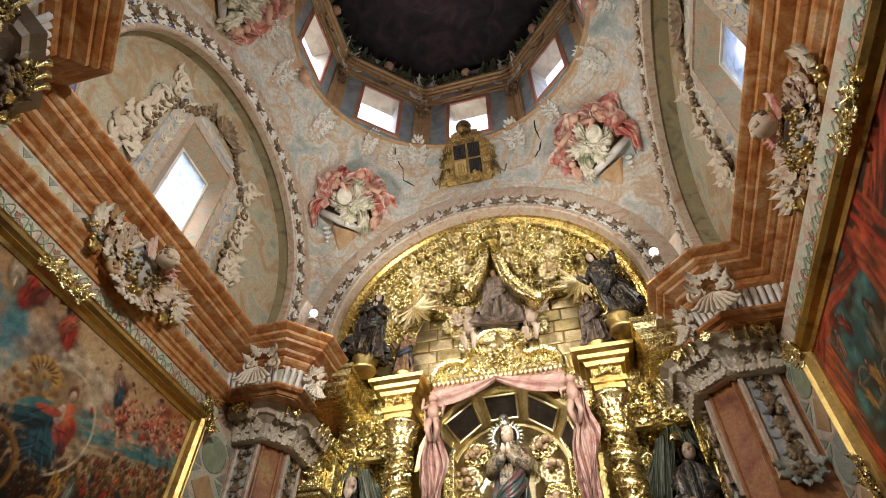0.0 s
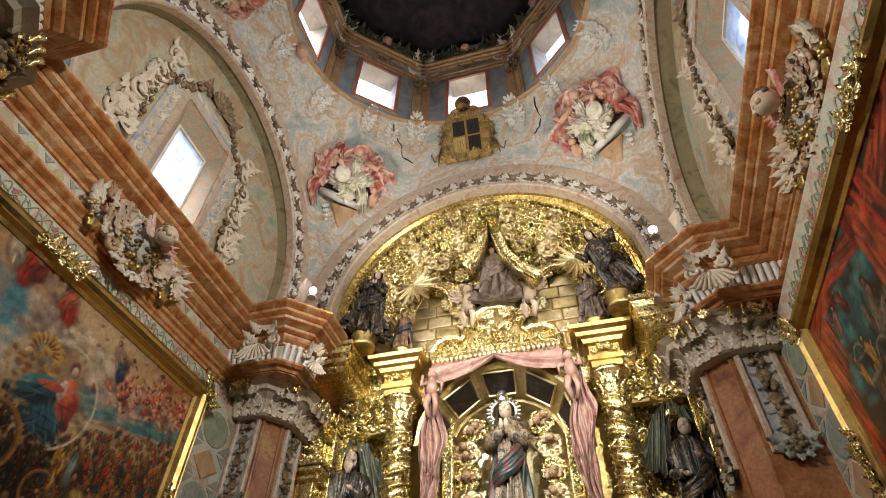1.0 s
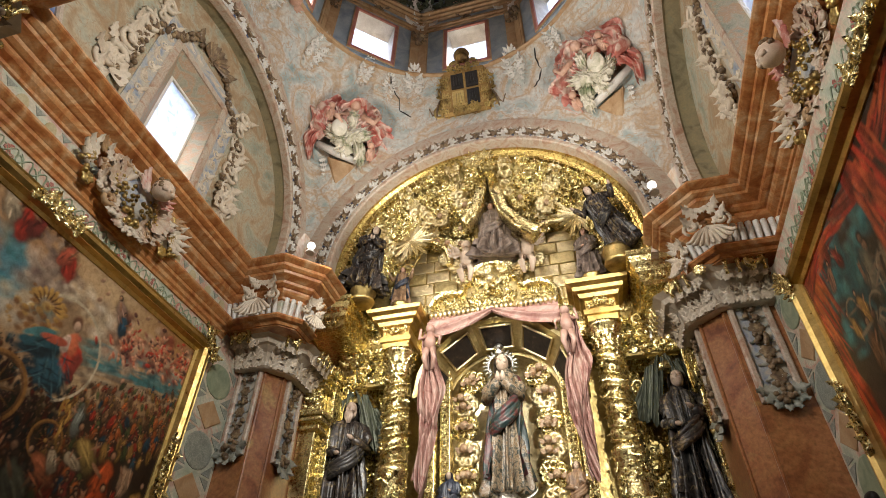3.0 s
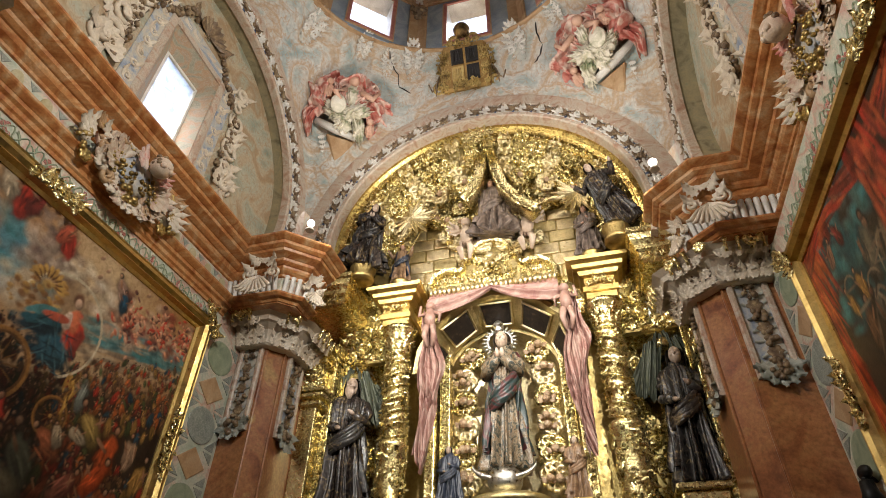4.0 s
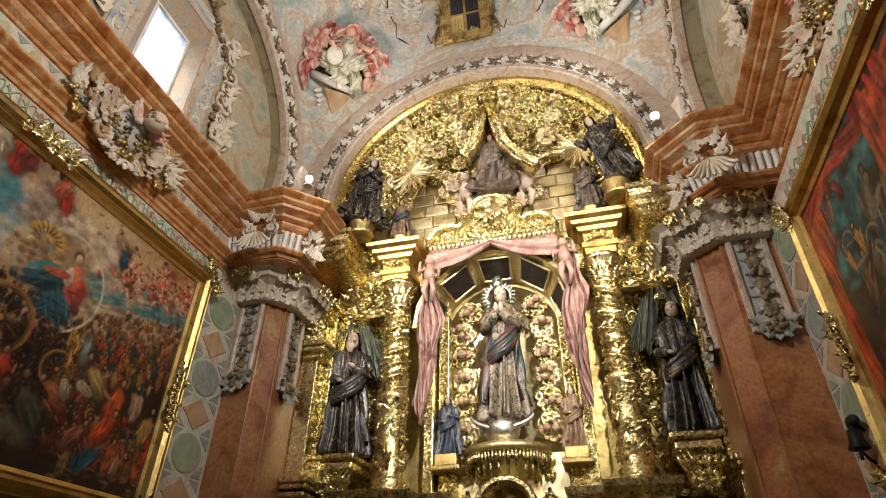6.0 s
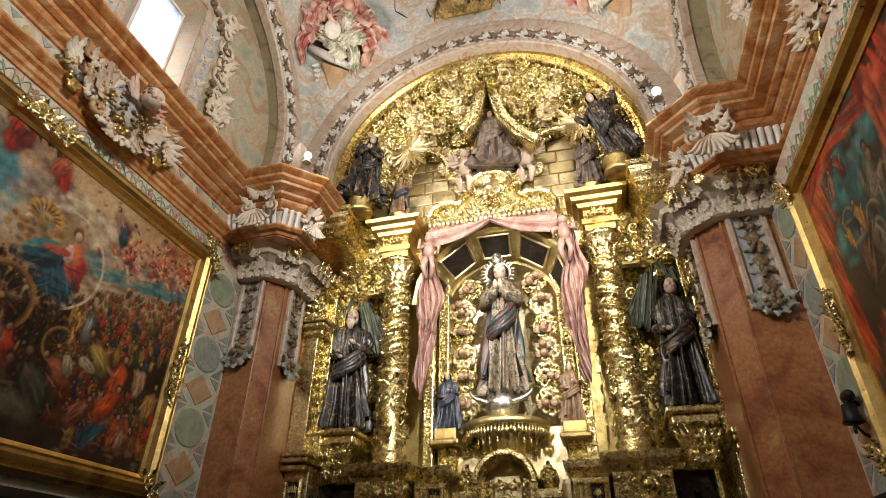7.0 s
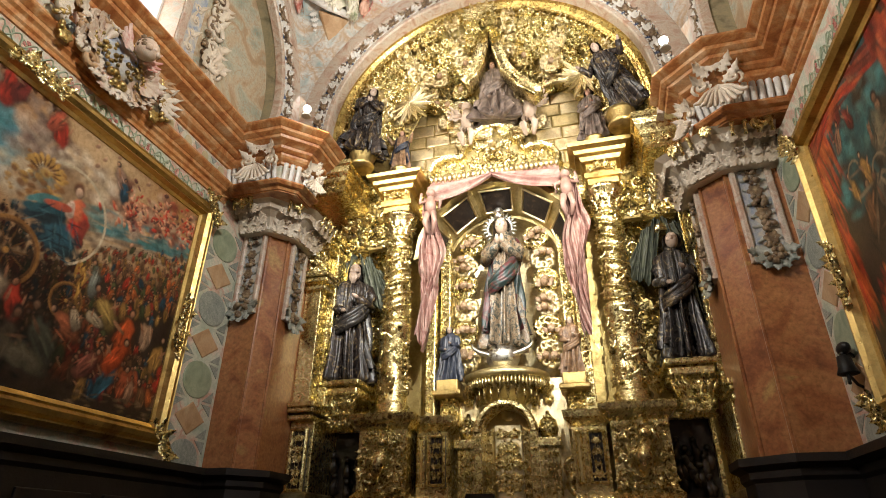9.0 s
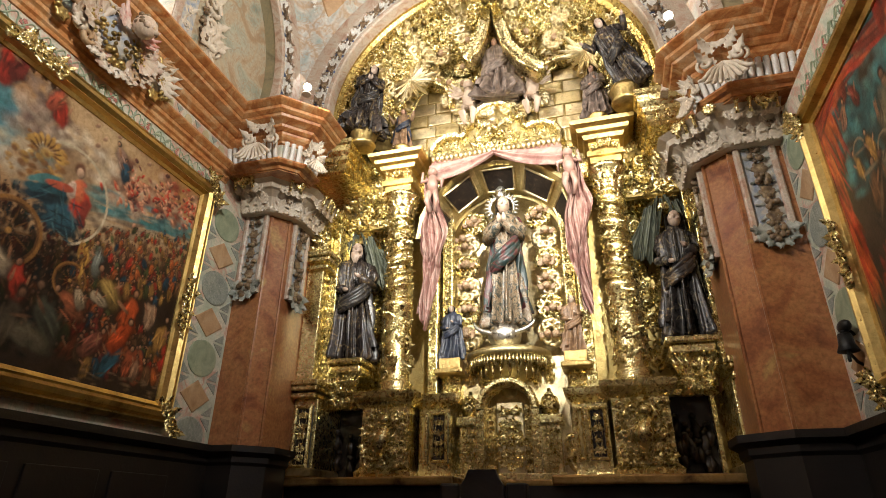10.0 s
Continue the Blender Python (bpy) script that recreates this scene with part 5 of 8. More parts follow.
def painting(name, x, n, y0, y1, z0, z1, seed, label, plan):
    th = thing(name, (x, (y0 + y1) / 2, z0), label, "painting")
    yc = (y0 + y1) / 2
    P = spot((x, yc, 0), (n, 0, 0))
    w = (y1 - y0) / 2
    bm = bmesh.new()
    box(bm, *sorted((x - 0.0 * n, x + 0.03 * n)), y0 + 0.1, y1 - 0.1, z0 + 0.1, z1 - 0.1)
    canvas = part("canvas", bm, DARKWOOD, th, "canvas with darkened oil colours")
    oil = Oil(w - 0.11, z1 - z0 - 0.22, seed)
    plan(oil)
    me = oil.mesh(P, z0 + 0.11, 0.032, "brushwork")
    me.transform(Matrix.Translation(-origin(canvas)))
    me.materials.append(OILPAINT)
    ob = new("brushwork", me)
    ob.parent = canvas
    ob["kind"] = "stuff"
    prof = [(0.0, 0.0), (0.0, 0.06), (0.03, 0.10), (0.05, 0.085), (0.07, 0.12), (0.11, 0.13), (0.14, 0.10), (0.155, 0.11), (0.17, 0.06), (0.2, 0.045), (0.2, 0.0)]
    corners = [(-w, z0), (w, z0), (w, z1), (-w, z1)]
    bm = bmesh.new()
    rings = []
    for (a, b), (sa, sb) in zip(corners, ((1, 1), (-1, 1), (-1, -1), (1, -1))):
        rings.append([P(a + sa * d, b + sb * d, e) for d, e in prof])
    skin(bm, rings, True, True)
    part("frame", bm, GOLD_FRAME, th, "moulded gilt frame")
    rnd = random.Random(seed)
    for a, b in corners + [(w - 0.1, (z0 + z1) / 2 - 0.15), (-w + 0.1, (z0 + z1) / 2 - 0.15), (0.06, z1 - 0.1), (0, z0 + 0.1)]:
        bm = bmesh.new()
        Q = lambda u, v, c=0.0, a=a, b=b: P(a * 0.975 + u, b + (-0.06 if b > (z0 + z1) / 2 else 0.06) * (abs(b - z0) < 0.01 or abs(b - z1) < 0.01) + v, c + 0.11)
        vert = abs(abs(a) - w + 0.1) < 0.01
        for k in range(7):
            t = (k - 3) * 0.07
            u, v = (0, t) if vert else ((t, 0) if abs(a) < w - 0.2 else (t * 0.45, -t * 0.55))
            scroll(bm, Q, u, v, 0.05, rnd.uniform(0, 6), rnd.choice((1, -1)), 1.3, 0.28, 12)
            leaf(bm, Q, u, v, rnd.uniform(0, 6.3), 0.14, 0.08, 0.5)
            leaf(bm, Q, u, v, rnd.uniform(0, 6.3), 0.12, 0.07, 0.5)
        rosette(bm, Q, 0, 0, 0.06, 7)
        part("carved_ornament", bm, GOLD, th, "gilded carved leaves", True)
    return th


OILPAINT, nt, b = material("old_oil_paint", 0.5, 0.0, 0.25)
pig = nt.nodes.new("ShaderNodeVertexColor")
pig.layer_name = "pigment"
oc = mix(nt, 0.55, pig.outputs[0], ramp(nt, cloud(nt, 22, 6, 0.8, 0.7), [(0.32, (0.35, 0.27, 0.2)), (0.6, (1, 1, 1))]), "MULTIPLY")
nt.links.new(oc, b.inputs["Base Color"])
bump(nt, b, cloud(nt, 70, 4, 0.5), 0.12)
RED_P, ORANGE_P, OCHRE_P, BLUE_P, TEAL_P, CREAM_P, BROWN_P, CRIMSON_P, GREEN_P = (0.46, 0.04, 0.02), (0.52, 0.13, 0.03), (0.38, 0.2, 0.05), (0.02, 0.07, 0.11), (0.05, 0.2, 0.2), (0.5, 0.38, 0.24), (0.15, 0.07, 0.03), (0.2, 0.03, 0.02), (0.10, 0.12, 0.04)


def crowd(o):
    """A painted crowd under a warm sky with clouds, a ring of light and a large blue seated shape."""
    rnd, h = o.rnd, o.h
    U, Q = o.U, o.V / o.h
    o.C[:] = (0.30, 0.15, 0.065)
    o.wash(0.5 + 0.6 * o.mist, (0.44, 0.26, 0.12))
    o.wash(0.8 * np.clip(1 - np.abs(U - 0.9) / 0.7, 0, 1), (0.56, 0.4, 0.22))
    o.wash(np.clip((1.75 - U) * 0 + (U - 1.3) * 0.9, 0, 0.6) * (Q > 0.7), (0.46, 0.24, 0.06))
    # blue openings and cloud
    for u, q, r, cs, n in ((-0.3, 0.73, 0.42, (TEAL_P, (0.09, 0.22, 0.25), (0.05, 0.15, 0.2)), 40), (0.22, 0.74, 0.26, (TEAL_P, (0.1, 0.24, 0.26)), 26), (0.0, 0.67, 0.3, (CREAM_P, (0.4, 0.36, 0.28)), 30),
                           (0.34, 0.82, 0.22, ((0.30, 0.22, 0.16), (0.46, 0.34, 0.24), (0.14, 0.08, 0.06)), 50), (0.18, 0.92, 0.18, ((0.26, 0.17, 0.12), (0.14, 0.09, 0.07), (0.38, 0.27, 0.18)), 28),
                           (0.6, 0.83, 0.17, ((0.66, 0.55, 0.40), CREAM_P, (0.3, 0.2, 0.13)), 34), (1.0, 0.79, 0.22, ((0.66, 0.56, 0.42), CREAM_P, (0.34, 0.24, 0.16)), 44), (1.5, 0.77, 0.2, ((0.6, 0.5, 0.36), (0.4, 0.28, 0.17), (0.24, 0.15, 0.09)), 36), (-1.0, 0.85, 0.55, ((0.3, 0.2, 0.13), (0.42, 0.3, 0.18), BROWN_P), 50)):
        o.bank(u, q, r, cs, n)
    for k in range(60):
        t = rnd.random()
        o.put(0.9 + 1.2 * t, 0.73 + 0.12 * t + rnd.uniform(-0.05, 0.04), rnd.uniform(0.05, 0.12), rnd.uniform(0.03, 0.06), rnd.choice(((0.62, 0.5, 0.34), (0.5, 0.36, 0.22), (0.28, 0.17, 0.10))), rnd.uniform(-0.3, 0.4), 0.8, 0.7)
    for k in range(150):
        t = rnd.random()
        o.put(0.85 + 1.35 * t, 0.66 + 0.13 * t + rnd.uniform(-0.045, 0.045), rnd.uniform(0.08, 0.18), rnd.uniform(0.015, 0.04), rnd.choice((TEAL_P, (0.06, 0.16, 0.17), (0.12, 0.26, 0.25), (0.03, 0.1, 0.11))), 0.2 + rnd.uniform(-0.2, 0.2), 0.8, 0.75)
    for k in range(110):
        t = rnd.random()
        o.put(0.9 + 1.3 * t, 0.585 + 0.13 * t + rnd.uniform(-0.03, 0.03), rnd.uniform(0.07, 0.16), rnd.uniform(0.01, 0.028), rnd.choice((CREAM_P, (0.24, 0.16, 0.10), (0.14, 0.10, 0.07), (0.46, 0.33, 0.2))), 0.2 + rnd.uniform(-0.2, 0.2), 0.8, 0.7)
    # clusters in the clouds
    for u, q, r in ((1.27, 0.79, 0.15), (1.66, 0.84, 0.14), (2.0, 0.86, 0.13)):
        o.bank(u, q, 1.35 * r, ((0.16, 0.06, 0.035), CRIMSON_P, (0.34, 0.16, 0.09), (0.5, 0.34, 0.22)), 34, 1.1)
        for _ in range(100):
            x, y = u + rnd.gauss(0, 0.6) * r, q + rnd.gauss(0, 0.65) * r / h
            o.put(x, y, rnd.uniform(0.012, 0.024), rnd.uniform(0.02, 0.05), rnd.choice(((0.5, 0.22, 0.12), (0.58, 0.3, 0.18), (0.42, 0.12, 0.06), (0.12, 0.04, 0.03), RED_P)), rnd.uniform(-1.5, 1.5), 0.4, 1, 0.8)
    for u, q, k, c, ln in ((0.43, 0.88, 0.3, RED_P, 0.3), (0.36, 0.91, 0.26, (0.5, 0.1, 0.05), -0.4), (-0.06, 0.9, 0.34, RED_P, 0.2), (0.05, 0.93, 0.26, CRIMSON_P, -0.3), (-0.2, 0.93, 0.3, CREAM_P, 0.4), (1.08, 0.87, 0.26, (0.3, 0.18, 0.13), 0.6), (1.13, 0.83, 0.2, BLUE_P, 0.2), (-0.6, 0.9, 0.34, BLUE_P, 0.0), (-1.2, 0.88, 0.36, RED_P, 0.2)):
        o.shape(u, q, k, c, ln)
    o.put(0.42, 0.95, 0.012, 0.13, (0.16, 0.07, 0.03), -0.35, 0.6)
    o.put(0.42, 0.965, 0.06, 0.011, (0.16, 0.07, 0.03), -0.35, 0.6)
    for u, q in ((0.75, 0.93), (0.98, 0.95), (1.35, 0.93), (1.5, 0.96), (0.85, 0.9), (0.8, 0.86)):
        o.put(u, q, 0.035, 0.022, (0.24, 0.12, 0.07), 0.6, 0.5, 0.9)
        o.put(u + 0.01, q + 0.01, 0.018, 0.015, (0.5, 0.3, 0.18), 0, 0.5)
    # dark ground under the crowd
    edge = 0.47 + 0.12 * np.clip(U - 0.8, 0, 2)
    o.wash(np.clip((edge + 0.04 * o.mist - Q) / 0.06, 0, 0.97), (0.018, 0.009, 0.006))
    CS = (RED_P, ORANGE_P, OCHRE_P, CRIMSON_P, BROWN_P, BLUE_P, (0.3, 0.15, 0.07), GREEN_P, (0.36, 0.08, 0.03))
    for row in range(15):
        s = row / 14
        k = 0.07 + 0.15 * s
        u = -o.w
        while u < o.w:
            u += k * rnd.uniform(0.3, 0.6)
            q = 0.53 - 0.42 * s + (0.16 * max(0.0, u - 0.9) if s < 0.6 else 0.0) + rnd.uniform(-0.03, 0.03)
            f = (0.95 if u > 0.9 else 0.17) * rnd.uniform(0.5, 1.1)
            f *= 1 - 0.6 * s * (u < 1.2)
            o.shape(u, q, k * rnd.uniform(0.8, 1.25), tuple(f * c for c in rnd.choice(CS)), None, 1)
    # ring of light, gilded seat, the seated shape in blue and red
    o.put(0.64, 0.64, 0.38, 0.36, (0.22, 0.13, 0.07), 0, 0.4, 0.6, 0.2)
    o.ring(0.66, 0.625, 0.40, 0.014, (0.58, 0.48, 0.32), -1.1, 2.9, 0.9)
    o.bank(0.42, 0.69, 0.17, ((0.42, 0.22, 0.05), (0.24, 0.1, 0.025), (0.5, 0.3, 0.08)), 46, 0.9, 0.5, (0.12, 0.34))
    for k in range(9):
        a = 0.35 * k
        o.put(0.42 + 0.13 * math.cos(a), 0.715 + 0.12 * math.sin(a) / h, 0.05, 0.025, (0.5, 0.28, 0.07), a, 0.5)
        o.put(0.42 + 0.1 * math.cos(a + 0.17), 0.715 + 0.09 * math.sin(a + 0.17) / h, 0.05, 0.012, (0.12, 0.05, 0.015), a, 0.5)
    o.bank(0.27, 0.64, 0.1, ((0.4, 0.22, 0.06), (0.2, 0.09, 0.03)), 18, 1.0, 0.5)
    for c, u, q, ru, rv, an in (((0.012, 0.03, 0.04), 0.66, 0.535, 0.27, 0.17, -0.3), ((0.02, 0.075, 0.10), 0.70, 0.54, 0.2, 0.14, 0.3), ((0.012, 0.03, 0.04), 0.5, 0.58, 0.27, 0.08, 0.3), ((0.02, 0.075, 0.09), 0.48, 0.6, 0.25, 0.055, 0.35), ((0.07, 0.2, 0.2), 0.46, 0.63, 0.18, 0.04, 0.5),
                                (RED_P, 0.80, 0.61, 0.10, 0.18, 0.1), ((0.56, 0.14, 0.06), 0.77, 0.65, 0.06, 0.11, 0.3), ((0.55, 0.4, 0.3), 0.71, 0.645, 0.045, 0.085, 0.2), ((0.5, 0.1, 0.05), 0.62, 0.64, 0.12, 0.035, 0.2), (CRIMSON_P, 0.86, 0.58, 0.05, 0.15, 0.1)):
        o.put(u, q, ru, rv, c, an, 0.3, 1, 0.6, 0.35)
    for _ in range(60):
        u, q = 0.42 + rnd.uniform(0, 0.44), 0.47 + rnd.uniform(0, 0.14)
        o.put(u, q, rnd.uniform(0.05, 0.14), rnd.uniform(0.006, 0.016), rnd.choice(((0.06, 0.15, 0.17), (0.03, 0.09, 0.11), (0.006, 0.014, 0.02), (0.006, 0.012, 0.018), (0.008, 0.02, 0.03))), rnd.uniform(0.0, 1.0) if u < 0.62 else rnd.uniform(-1.4, 0.2), 0.7, 0.8, 0)
    o.put(0.73, 0.735, 0.055, 0.07, (0.14, 0.06, 0.03), 0, 0.4)
    o.put(0.735, 0.722, 0.036, 0.05, (0.56, 0.36, 0.24), 0, 0.4, 1, 0.6)
    # the car: wheels with spokes, gilded scrolls
    for u, q, r in ((0.36, 0.42, 0.24), (0.92, 0.35, 0.14)):
        o.ring(u, q, r, 0.085 * r, (0.26, 0.12, 0.03))
        o.ring(u, q, 0.9 * r, 0.05 * r, (0.12, 0.05, 0.015))
        for k in range(10):
            a = 2 * math.pi * k / 10 + 0.2
            o.put(u + 0.42 * r * math.cos(a), q + 0.42 * r * math.sin(a) / h, 0.4 * r, 0.022 * r + 0.003, (0.14, 0.06, 0.015), a, 0.6, 0.9, 0)
        o.put(u, q, 0.14 * r, 0.14 * r, (0.4, 0.2, 0.05))
    for k in range(26):
        o.put(0.98 + rnd.gauss(0, 0.035), 0.44 + rnd.gauss(0, 0.045), 0.015, 0.07, rnd.choice(((0.5, 0.28, 0.06), (0.3, 0.15, 0.03), (0.1, 0.04, 0.01))), rnd.uniform(-0.7, 0.7), 0.5)
    # larger shapes in front
    for u, q, k, c, ln in ((1.1, 0.45, 0.28, (0.24, 0.26, 0.22), 0.2), (0.35, 0.33, 0.34, CREAM_P, 0.9), (0.55, 0.27, 0.3, RED_P, 0.3), (1.3, 0.37, 0.36, (0.34, 0.22, 0.06), 0.7), (1.22, 0.33, 0.2, CREAM_P, 1.2), (1.95, 0.27, 0.36, OCHRE_P, -0.2), (2.08, 0.2, 0.3, RED_P, -0.6), (1.78, 0.34, 0.3, (0.4, 0.24, 0.14), 0.1),
                           (1.47, 0.14, 0.34, (0.03, 0.13, 0.18), -0.4), (1.55, 0.3, 0.42, (0.56, 0.09, 0.02), -0.1), (1.5, 0.22, 0.34, (0.5, 0.07, 0.015), -0.5), (0.85, 0.2, 0.46, (0.06, 0.06, 0.04), 0.5), (1.0, 0.27, 0.3, (0.34, 0.1, 0.04), 1.0), (1.05, 0.3, 0.18, CREAM_P, 0.5), (0.55, 0.15, 0.44, (0.07, 0.05, 0.03), -0.2), (0.2, 0.2, 0.5, (0.06, 0.04, 0.03), 0.2), (1.25, 0.17, 0.28, (0.26, 0.08, 0.05), -0.6), (1.75, 0.13, 0.2, (0.34, 0.18, 0.1), 0.0)):
        o.shape(u, q, k, c, ln)
    o.put(0.75, 0.13, 0.26, 0.12, (0.12, 0.1, 0.06), -0.3, 0.5, 0.9, 0.8)
    for k in range(90):
        u = rnd.uniform(-o.w, o.w)
        o.put(u, rnd.uniform(0.0, 0.10 if u < 1.2 else 0.05), rnd.uniform(0.1, 0.22), rnd.uniform(0.02, 0.07), rnd.choice(((0.02, 0.012, 0.008), (0.035, 0.02, 0.012))), rnd.uniform(-0.3, 0.3), 0.8, 0.8)
    for k in range(60):
        u = rnd.uniform(1.2, 2.1)
        o.put(u, 0.06 + rnd.uniform(-0.03, 0.04), rnd.uniform(0.03, 0.08), rnd.uniform(0.008, 0.02), rnd.choice(((0.22, 0.14, 0.08), (0.1, 0.06, 0.03), (0.03, 0.02, 0.01))), rnd.uniform(-0.3, 0.3), 0.7, 0.7)


def drapery(o):
    """A dark painted room with red hangings, a teal opening and heaped armour."""
    rnd, h = o.rnd, o.h
    o.C[:] = (0.03, 0.018, 0.012)
    o.wash(0.4 + 0.5 * o.mist, (0.07, 0.04, 0.025))
    put = lambda d, q, ru, rv, c, ang=0.0, soft=0.5, al=1.0, mo=0.5: o.put(d - o.w, q, ru, rv, c, ang, soft, al, mo)
    for k in range(110):
        put(rnd.uniform(0.35, 1.3), rnd.uniform(0.55, 1.0), rnd.uniform(0.07, 0.16), rnd.uniform(0.05, 0.12), rnd.choice((TEAL_P, (0.03, 0.12, 0.12), (0.02, 0.06, 0.06), (0.08, 0.2, 0.18))), rnd.uniform(-1, 1), 0.8, 0.7)
    for d, q, k, c in ((0.62, 0.9, 0.24, CRIMSON_P), (0.52, 0.82, 0.22, (0.3, 0.15, 0.09)), (0.74, 0.84, 0.22, CRIMSON_P), (0.95, 0.93, 0.28, (0.32, 0.18, 0.1)), (0.5, 0.63, 0.24, OCHRE_P), (0.72, 0.64, 0.24, OCHRE_P), (0.6, 0.52, 0.34, BROWN_P), (0.85, 0.5, 0.4, (0.12, 0.1, 0.07)), (1.2, 0.62, 0.5, (0.2, 0.14, 0.08)), (1.0, 0.68, 0.4, (0.16, 0.13, 0.08)), (1.7, 0.6, 0.5, BLUE_P), (1.5, 0.35, 0.5, CRIMSON_P), (2.3, 0.6, 0.5, BROWN_P), (2.9, 0.5, 0.5, CRIMSON_P), (3.5, 0.6, 0.5, BLUE_P)):
        o.shape(d - o.w, q, k, c)
    for k in range(40):
        d, q = rnd.uniform(0.5, 1.4), rnd.uniform(0.3, 0.68)
        a = rnd.uniform(-1.2, 1.2)
        put(d, q, rnd.uniform(0.08, 0.22), rnd.uniform(0.012, 0.025), rnd.choice(((0.16, 0.11, 0.07), (0.26, 0.2, 0.13), (0.02, 0.012, 0.01))), a, 0.6, 0.9)
        if k % 4 == 0:
            o.ring(d - o.w, q, rnd.uniform(0.05, 0.1), 0.012, (0.22, 0.16, 0.1), 0.3, 2.8, 0.8)
    for k in range(260):
        t = rnd.random()
        q = 1 - 0.75 * t
        e = 0.46 - 0.34 * t + 0.06 * math.sin(9 * t)
        put(rnd.uniform(0.0, max(0.08, e)), q, rnd.uniform(0.012, 0.035), rnd.uniform(0.1, 0.26), rnd.choice((RED_P, (0.5, 0.09, 0.02), (0.36, 0.03, 0.015), (0.12, 0.012, 0.008), (0.58, 0.14, 0.04))), rnd.uniform(0.0, 0.4), 0.6, 0.8)
    for k in range(150):
        d = rnd.uniform(0.1, 2.4)
        put(d, 0.95 + 0.03 * math.sin(3 * d) - rnd.uniform(0, 0.08), rnd.uniform(0.1, 0.25), rnd.uniform(0.01, 0.03), rnd.choice((RED_P, CRIMSON_P, (0.5, 0.1, 0.03), (0.1, 0.012, 0.008))), 0.35 * math.cos(3 * d), 0.6, 0.8)
    for k in range(110):
        put(1.5 + rnd.uniform(-0.22, 0.25), rnd.uniform(0.5, 0.95), rnd.uniform(0.02, 0.05), rnd.uniform(0.1, 0.22), rnd.choice((RED_P, CRIMSON_P, (0.46, 0.09, 0.03), (0.1, 0.012, 0.008))), rnd.uniform(-0.1, 0.3), 0.6, 0.8)
    for k in range(30):
        put(0.42 + rnd.gauss(0, 0.05), 0.28 + rnd.gauss(0, 0.04), 0.03, 0.08, rnd.choice((ORANGE_P, RED_P, CRIMSON_P)), rnd.uniform(-0.3, 0.5), 0.6, 0.8)


painting("painting", XL + 0.005, 1, -0.05, 4.47, 2.3, 4.82, 4, "large faded oil painting of a crowd in a carved gilt frame", crowd)
painting("painting", XR - 0.005, -1, -0.05, 4.48, 2.3, 4.62, 9, "large dark oil painting with red drapery in a gilt frame", drapery)

